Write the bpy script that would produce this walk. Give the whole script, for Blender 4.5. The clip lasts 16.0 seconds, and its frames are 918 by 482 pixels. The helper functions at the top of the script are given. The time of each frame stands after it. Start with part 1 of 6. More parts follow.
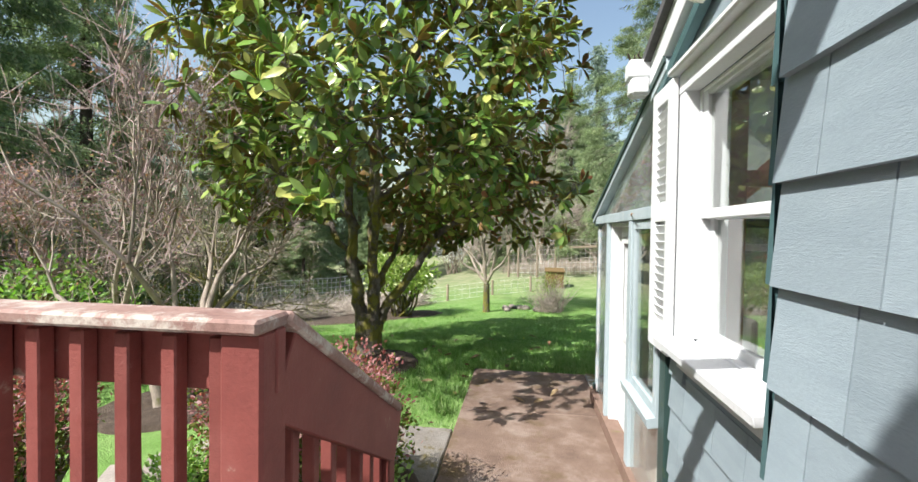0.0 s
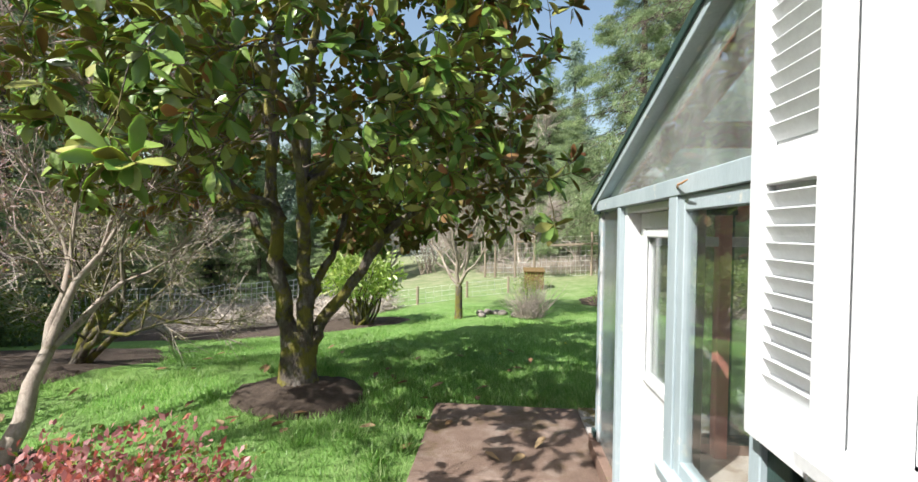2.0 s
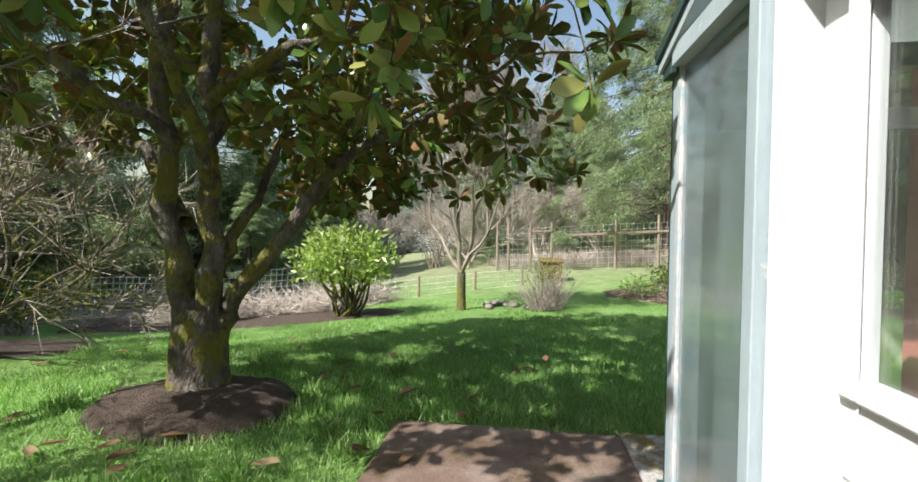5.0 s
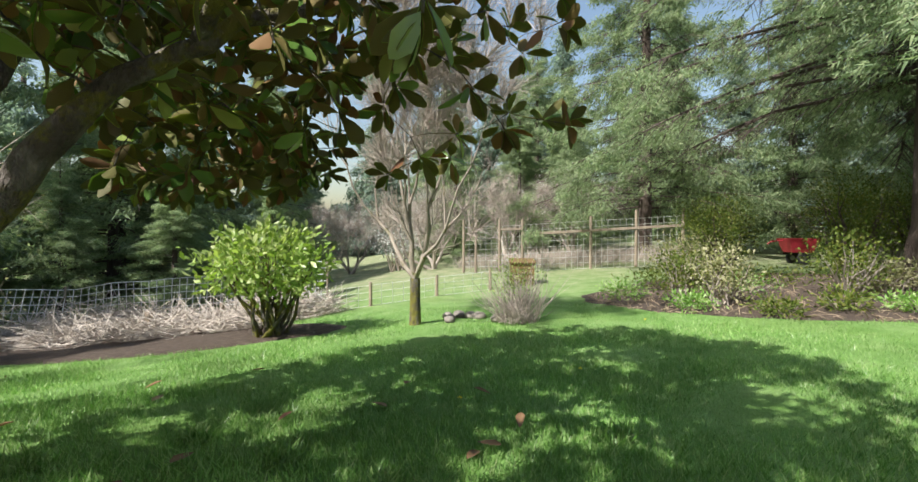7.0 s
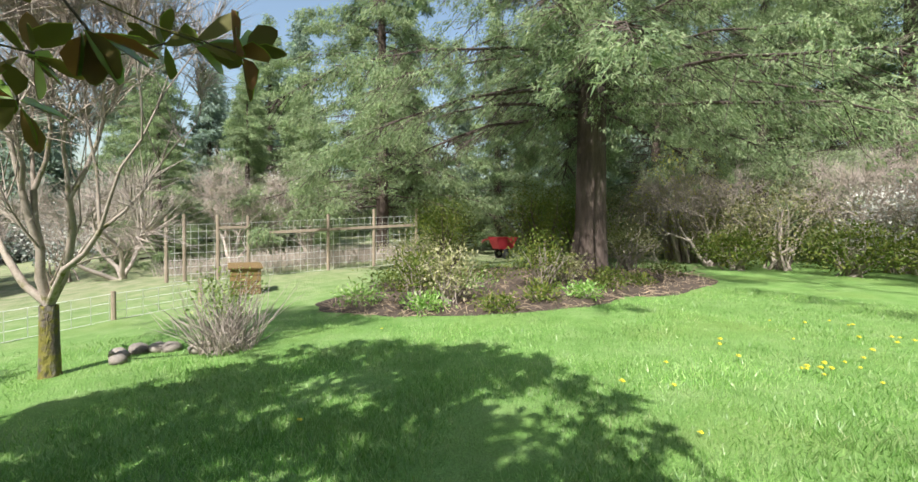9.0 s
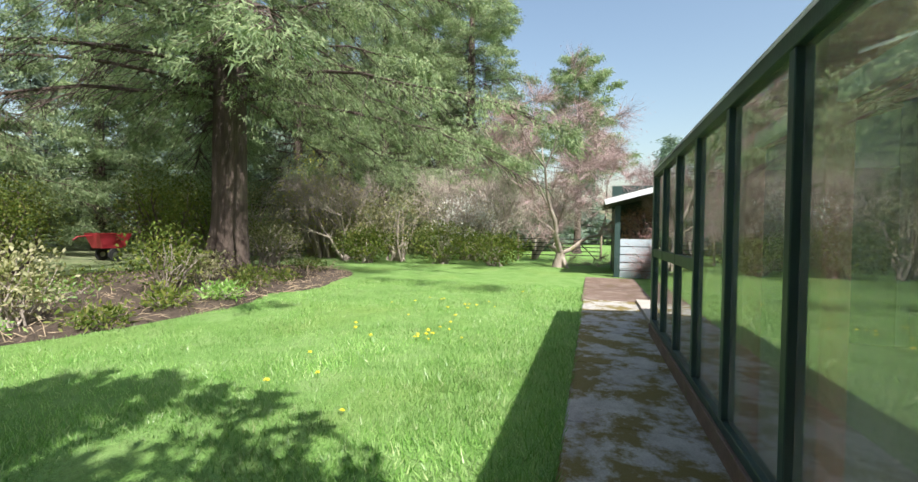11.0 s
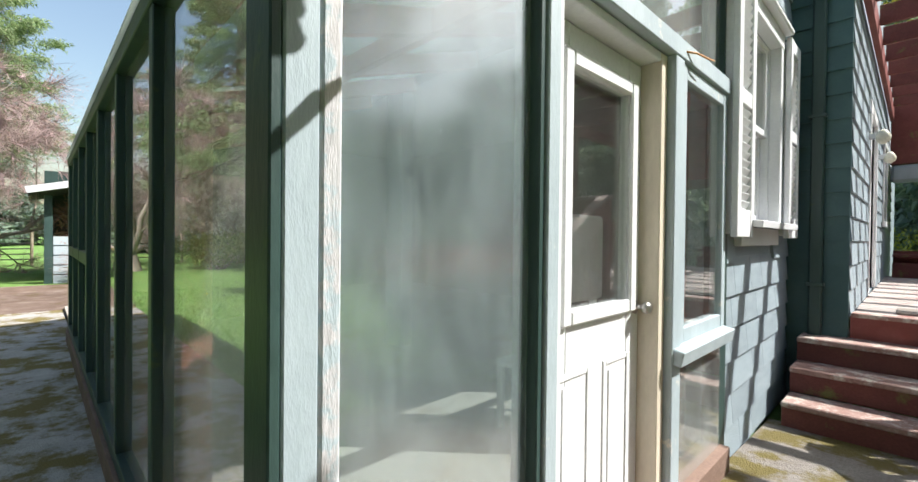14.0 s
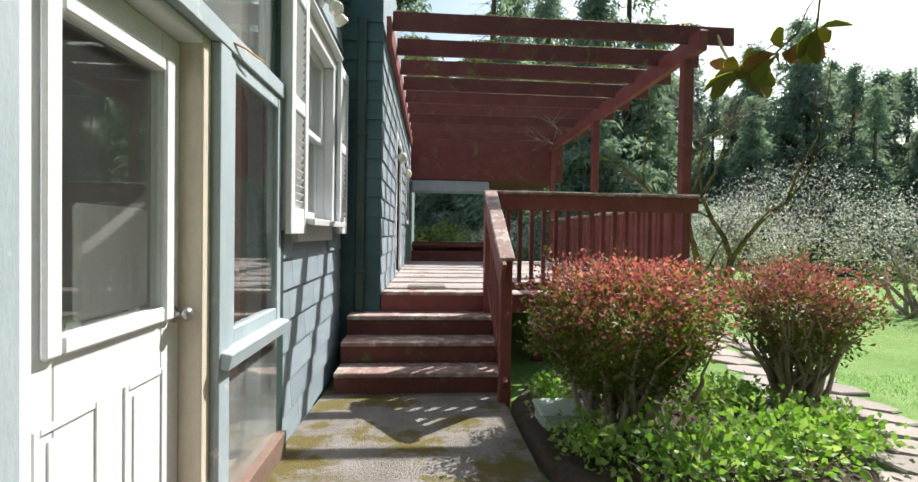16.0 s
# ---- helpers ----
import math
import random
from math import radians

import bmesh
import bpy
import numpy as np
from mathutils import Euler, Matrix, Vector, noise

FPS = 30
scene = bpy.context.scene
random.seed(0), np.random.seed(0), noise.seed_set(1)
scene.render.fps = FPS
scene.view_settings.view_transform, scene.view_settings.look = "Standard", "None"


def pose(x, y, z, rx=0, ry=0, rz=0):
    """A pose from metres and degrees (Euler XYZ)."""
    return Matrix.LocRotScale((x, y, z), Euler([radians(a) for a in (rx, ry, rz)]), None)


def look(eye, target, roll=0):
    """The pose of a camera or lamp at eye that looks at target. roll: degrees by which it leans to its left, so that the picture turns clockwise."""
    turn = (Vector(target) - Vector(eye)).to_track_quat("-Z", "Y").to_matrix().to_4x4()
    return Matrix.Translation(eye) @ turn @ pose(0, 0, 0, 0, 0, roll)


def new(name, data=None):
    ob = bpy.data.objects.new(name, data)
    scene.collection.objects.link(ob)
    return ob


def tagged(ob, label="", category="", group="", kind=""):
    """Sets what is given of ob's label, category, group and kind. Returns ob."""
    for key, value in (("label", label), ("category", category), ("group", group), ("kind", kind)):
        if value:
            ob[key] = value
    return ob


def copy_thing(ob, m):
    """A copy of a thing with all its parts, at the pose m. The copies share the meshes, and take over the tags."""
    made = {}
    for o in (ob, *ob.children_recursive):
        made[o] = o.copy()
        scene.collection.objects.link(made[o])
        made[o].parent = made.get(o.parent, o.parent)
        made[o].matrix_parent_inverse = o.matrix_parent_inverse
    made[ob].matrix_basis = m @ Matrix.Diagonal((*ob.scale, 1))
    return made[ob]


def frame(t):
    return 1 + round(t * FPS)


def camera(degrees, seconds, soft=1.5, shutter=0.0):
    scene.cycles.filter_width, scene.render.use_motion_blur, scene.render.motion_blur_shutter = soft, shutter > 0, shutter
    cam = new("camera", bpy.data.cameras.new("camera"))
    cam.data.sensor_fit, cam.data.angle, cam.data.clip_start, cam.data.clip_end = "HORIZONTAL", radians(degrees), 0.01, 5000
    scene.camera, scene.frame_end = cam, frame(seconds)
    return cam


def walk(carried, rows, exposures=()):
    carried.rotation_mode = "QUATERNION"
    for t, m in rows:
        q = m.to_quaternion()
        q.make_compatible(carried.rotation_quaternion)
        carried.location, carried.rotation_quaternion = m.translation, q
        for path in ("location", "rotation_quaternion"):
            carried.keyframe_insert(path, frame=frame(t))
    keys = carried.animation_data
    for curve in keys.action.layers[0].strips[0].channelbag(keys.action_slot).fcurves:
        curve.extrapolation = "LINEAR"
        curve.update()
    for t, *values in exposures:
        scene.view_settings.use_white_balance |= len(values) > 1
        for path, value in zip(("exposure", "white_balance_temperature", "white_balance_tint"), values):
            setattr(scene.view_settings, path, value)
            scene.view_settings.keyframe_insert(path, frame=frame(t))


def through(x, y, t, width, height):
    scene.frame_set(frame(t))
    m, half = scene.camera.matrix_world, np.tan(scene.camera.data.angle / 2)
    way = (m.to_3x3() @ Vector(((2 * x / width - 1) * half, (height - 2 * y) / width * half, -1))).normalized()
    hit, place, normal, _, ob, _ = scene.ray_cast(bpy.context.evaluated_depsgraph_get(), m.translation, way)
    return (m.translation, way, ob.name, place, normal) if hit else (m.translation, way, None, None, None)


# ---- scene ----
cam = camera(92.38, 16.0)
PATH = [
    (0, (-0.944, -5.609, 1.979), (-1.231, -3.630, 1.934), 0.78),
    (0.5, (-0.930, -5.160, 1.987), (-1.158, -3.173, 1.942), 0.74),
    (1, (-0.927, -4.730, 1.953), (-1.140, -2.742, 1.906), 0.67),
    (1.5, (-0.927, -4.382, 1.948), (-1.116, -2.391, 1.900), 0.62),
    (2, (-0.907, -4.110, 1.910), (-1.096, -2.119, 1.861), 0.67),
    (2.5, (-0.897, -3.876, 1.768), (-1.102, -1.887, 1.715), 0.43),
    (3, (-0.934, -3.646, 1.660), (-1.135, -1.657, 1.612), 0.41),
    (3.5, (-0.908, -3.433, 1.500), (-1.127, -1.446, 1.453), 0.43),
    (3.7, (-0.898, -3.344, 1.429), (-1.136, -1.358, 1.383), 0.36),
    (5.8, (-0.707, -1.643, 1.274), (-0.974, 0.339, 1.232), 0.75),
    (6, (-0.731, -1.486, 1.227), (-0.988, 0.497, 1.187), 0.44),
    (6.5, (-0.686, -1.030, 1.246), (-0.930, 0.954, 1.207), 0.20),
    (7, (-0.670, -0.560, 1.280), (-0.801, 1.435, 1.240), 0.14),
    (7.5, (-0.623, -0.166, 1.318), (-0.632, 1.833, 1.273), 0.30),
    (8, (-0.557, 0.158, 1.335), (-0.303, 2.141, 1.287), 0.32),
    (8.5, (-0.394, 0.402, 1.341), (0.227, 2.303, 1.295), 0.30),
    (9, (-0.266, 0.506, 1.347), (0.701, 2.256, 1.300), 0.36),
    (9.5, (-0.172, 0.598, 1.322), (1.168, 2.082, 1.279), 0.48),
    (10, (-0.126, 0.628, 1.307), (1.538, 1.737, 1.265), 0.42),
    (10.2, (-0.127, 0.615, 1.312), (1.619, 1.590, 1.270), 0.51),
    (12.3, (-0.469, 0.415, 1.261), (1.531, 0.372, 1.231), 1.08),
    (12.5, (-0.527, 0.351, 1.269), (1.463, 0.149, 1.240), 1.01),
    (13, (-0.657, 0.239, 1.286), (1.220, -0.449, 1.261), 0.81),
    (13.5, (-0.746, 0.173, 1.287), (0.923, -0.929, 1.265), 0.76),
    (14, (-0.828, 0.106, 1.281), (0.613, -1.281, 1.261), 0.61),
    (14.5, (-0.873, 0.022, 1.284), (0.279, -1.612, 1.260), 0.70),
    (15, (-0.899, -0.038, 1.301), (-0.139, -1.888, 1.268), 0.84),
    (15.5, (-0.926, -0.037, 1.309), (-0.630, -2.015, 1.276), 0.94),
    (16, (-0.957, -0.018, 1.309), (-1.092, -2.013, 1.278), 0.89),
]
walk(cam, [(t, look(eye, target, roll)) for t, eye, target, roll in PATH], [(0, 1.1), (3.5, 1.12), (6.5, 0.98), (8.5, 1.13), (10, 1.08), (12.5, 1.32), (13, 1.36), (13.5, 1.28), (14.3, 1.22), (15, 1.14), (16, 1.05)])

# ---- light ----
SUN_WAY = Vector((0.65, 0.60, -1.0)).normalized()
world = bpy.data.worlds.new("sky")
scene.world = world
world.use_nodes = True
wn = world.node_tree.nodes
sky = wn.new("ShaderNodeTexSky")
sky.sky_type = "NISHITA"
sky.sun_disc = False
sky.sun_elevation = math.asin(-SUN_WAY.z)
sky.sun_rotation = math.atan2(-SUN_WAY.x, -SUN_WAY.y)
sky.air_density, sky.dust_density, sky.ozone_density = 1.5, 2.2, 0.9
world.node_tree.links.new(sky.outputs[0], wn["Background"].inputs[0])
wn["Background"].inputs[1].default_value = 0.088
sun = new("sun", bpy.data.lights.new("sun", "SUN"))
sun.data.energy, sun.data.angle, sun.data.color = 4.1, radians(0.55), (1.0, 0.975, 0.935)
sun.rotation_euler = SUN_WAY.to_track_quat("-Z", "Y").to_euler()


# ---- materials ----
def ramp(nt, fac, stops):
    r = nt.nodes.new("ShaderNodeValToRGB")
    while len(r.color_ramp.elements) < len(stops):
        r.color_ramp.elements.new(0.5)
    for e, (p, c) in zip(r.color_ramp.elements, stops):
        e.position, e.color = p, (*c, 1)
    nt.links.new(fac, r.inputs[0])
    return r.outputs[0]


def noise_tex(nt, vec, scale, detail=4, rough=0.6, stretch=None):
    if stretch:
        mp = nt.nodes.new("ShaderNodeMapping")
        mp.inputs["Scale"].default_value = stretch
        nt.links.new(vec, mp.inputs[0])
        vec = mp.outputs[0]
    n = nt.nodes.new("ShaderNodeTexNoise")
    n.inputs["Scale"].default_value, n.inputs["Detail"].default_value, n.inputs["Roughness"].default_value = scale, detail, rough
    nt.links.new(vec, n.inputs["Vector"])
    return n.outputs["Fac"]


def mixed(nt, fac, a, b, mode="MIX"):
    m = nt.nodes.new("ShaderNodeMix")
    m.data_type, m.blend_type = "RGBA", mode
    for sock, v in ((m.inputs[0], fac), (m.inputs[6], a), (m.inputs[7], b)):
        if isinstance(v, (int, float)):
            sock.default_value = v
        elif isinstance(v, tuple):
            sock.default_value = (*v, 1)
        else:
            nt.links.new(v, sock)
    return m.outputs[2]


def surface(name, base, dark, light, scale=3.0, fine=40.0, rough=0.7, bump=0.15, stretch=None, spots=None, spot_scale=2.0,
            spot_at=(0.55, 0.65), metal=0.0, vary=0.0, fine_stretch=None, spec=0.4, bump_dist=0.01, grain=0.4):
    """Base colour that varies at two scales, optional stains of a second colour, random shade from piece to piece, fine relief."""
    m = bpy.data.materials.new(name)
    m.use_nodes = True
    nt = m.node_tree
    b = nt.nodes["Principled BSDF"]
    co = nt.nodes.new("ShaderNodeTexCoord").outputs["Object"]
    geo = nt.nodes.new("ShaderNodeNewGeometry").outputs["Position"]
    big = noise_tex(nt, geo, scale, 5, 0.65, stretch)
    small = noise_tex(nt, geo, fine, 3, 0.7, fine_stretch or stretch)
    col = ramp(nt, big, [(0.25, dark), (0.5, base), (0.78, light)])
    col = mixed(nt, grain, col, ramp(nt, small, [(0.3, tuple(c * 0.55 for c in base)), (0.7, tuple(min(1, c * 1.35) for c in base))]))
    if spots:
        s = noise_tex(nt, geo, spot_scale, 6, 0.7)
        f = ramp(nt, s, [(spot_at[0], (0, 0, 0)), (spot_at[1], (1, 1, 1))])
        col = mixed(nt, f, col, spots)
    if vary:
        info = nt.nodes.new("ShaderNodeObjectInfo").outputs["Random"]
        isl = nt.nodes.new("ShaderNodeNewGeometry").outputs["Random Per Island"]
        add = nt.nodes.new("ShaderNodeMath")
        add.operation = "ADD"
        nt.links.new(info, add.inputs[0]), nt.links.new(isl, add.inputs[1])
        fr = nt.nodes.new("ShaderNodeMath")
        fr.operation = "FRACT"
        nt.links.new(add.outputs[0], fr.inputs[0])
        col = mixed(nt, 1.0, col, ramp(nt, fr.outputs[0], [(0, (1 - vary,) * 3), (1, (1 + vary * 0.6,) * 3)]), "MULTIPLY")
    nt.links.new(col, b.inputs["Base Color"])
    b.inputs["Roughness"].default_value, b.inputs["Metallic"].default_value = rough, metal
    b.inputs["Specular IOR Level"].default_value = spec
    if bump:
        bn = nt.nodes.new("ShaderNodeBump")
        bn.inputs["Strength"].default_value, bn.inputs["Distance"].default_value = bump, bump_dist
        nt.links.new(small, bn.inputs["Height"])
        nt.links.new(bn.outputs[0], b.inputs["Normal"])
    return m


def leafy(name, stops, rough=0.5, through_light=0.35, scale=0.6, spec=0.5, glow=(1.5, 1.7, 0.7)):
    """Leaf colour by random island, with some light let through."""
    m = bpy.data.materials.new(name)
    m.use_nodes = True
    nt = m.node_tree
    b, out = nt.nodes["Principled BSDF"], nt.nodes["Material Output"]
    g = nt.nodes.new("ShaderNodeNewGeometry")
    rnd_sum = nt.nodes.new("ShaderNodeMath")
    rnd_sum.operation = "ADD"
    nt.links.new(g.outputs["Random Per Island"], rnd_sum.inputs[0])
    nt.links.new(nt.nodes.new("ShaderNodeObjectInfo").outputs["Random"], rnd_sum.inputs[1])
    wrap = nt.nodes.new("ShaderNodeMath")
    wrap.operation = "FRACT"
    nt.links.new(rnd_sum.outputs[0], wrap.inputs[0])
    col = ramp(nt, wrap.outputs[0], stops)
    n = noise_tex(nt, g.outputs["Position"], scale, 3)
    col = mixed(nt, 1.0, col, ramp(nt, n, [(0.3, (0.6, 0.6, 0.6)), (0.7, (1.25, 1.25, 1.2))]), "MULTIPLY")
    nt.links.new(col, b.inputs["Base Color"])
    b.inputs["Roughness"].default_value = rough
    b.inputs["Specular IOR Level"].default_value = spec
    if through_light:
        tr = nt.nodes.new("ShaderNodeBsdfTranslucent")
        nt.links.new(mixed(nt, 1.0, col, glow, "MULTIPLY"), tr.inputs[0])
        mx = nt.nodes.new("ShaderNodeMixShader")
        mx.inputs[0].default_value = through_light
        nt.links.new(b.outputs[0], mx.inputs[1]), nt.links.new(tr.outputs[0], mx.inputs[2])
        nt.links.new(mx.outputs[0], out.inputs[0])
    return m


def pane_glass(name, dirt=0.05, tint=(0.96, 0.985, 0.975), gloss=0.06, rough=0.0, film=(0.75, 0.8, 0.78), through=0.4):
    """Thin window glass: clear, with mirror gloss by Fresnel and an uneven film of dust."""
    m = bpy.data.materials.new(name)
    m.use_nodes = True
    nt = m.node_tree
    nt.nodes.remove(nt.nodes["Principled BSDF"])
    out = nt.nodes["Material Output"]
    geo = nt.nodes.new("ShaderNodeNewGeometry").outputs["Position"]
    tp, gl, df = (nt.nodes.new("ShaderNodeBsdf" + k) for k in ("Transparent", "Glossy", "Diffuse"))
    tp.inputs[0].default_value = (*tint, 1)
    gl.inputs["Roughness"].default_value = rough
    df.inputs[0].default_value = (*film, 1)
    lw = nt.nodes.new("ShaderNodeLayerWeight")
    lw.inputs[0].default_value = 0.5
    steep = nt.nodes.new("ShaderNodeMath")
    steep.operation = "POWER"
    steep.inputs[1].default_value = 3.2
    nt.links.new(lw.outputs["Facing"], steep.inputs[0])
    double = nt.nodes.new("ShaderNodeMath")
    double.operation, double.use_clamp = "MULTIPLY_ADD", True
    double.inputs[1].default_value, double.inputs[2].default_value = 0.75, gloss
    nt.links.new(steep.outputs[0], double.inputs[0])
    a, c = nt.nodes.new("ShaderNodeMixShader"), nt.nodes.new("ShaderNodeMixShader")
    d = noise_tex(nt, geo, 2.2, 5, 0.7, (1, 1, 0.35))
    f = nt.nodes.new("ShaderNodeMapRange")
    f.inputs["From Min"].default_value, f.inputs["From Max"].default_value = 0.35, 0.75
    f.inputs["To Min"].default_value, f.inputs["To Max"].default_value = dirt * 0.4, dirt * 1.8
    nt.links.new(d, f.inputs[0])
    # small splashes of dried dirt
    speck = nt.nodes.new("ShaderNodeMapRange")
    speck.inputs["From Min"].default_value, speck.inputs["From Max"].default_value = 0.70, 0.76
    speck.inputs["To Max"].default_value = min(0.5, dirt * 2.5)
    nt.links.new(noise_tex(nt, geo, 75, 2, 0.5), speck.inputs[0])
    most = nt.nodes.new("ShaderNodeMath")
    most.operation = "MAXIMUM"
    nt.links.new(f.outputs[0], most.inputs[0]), nt.links.new(speck.outputs[0], most.inputs[1])
    nt.links.new(most.outputs[0], a.inputs[0])
    # the film scatters light to both sides
    back, both = nt.nodes.new("ShaderNodeBsdfTranslucent"), nt.nodes.new("ShaderNodeMixShader")
    back.inputs[0].default_value, both.inputs[0].default_value = (*film, 1), through
    nt.links.new(df.outputs[0], both.inputs[1]), nt.links.new(back.outputs[0], both.inputs[2])
    nt.links.new(tp.outputs[0], a.inputs[1]), nt.links.new(both.outputs[0], a.inputs[2])
    nt.links.new(double.outputs[0], c.inputs[0])
    nt.links.new(a.outputs[0], c.inputs[1]), nt.links.new(gl.outputs[0], c.inputs[2])
    nt.links.new(c.outputs[0], out.inputs[0])
    return m


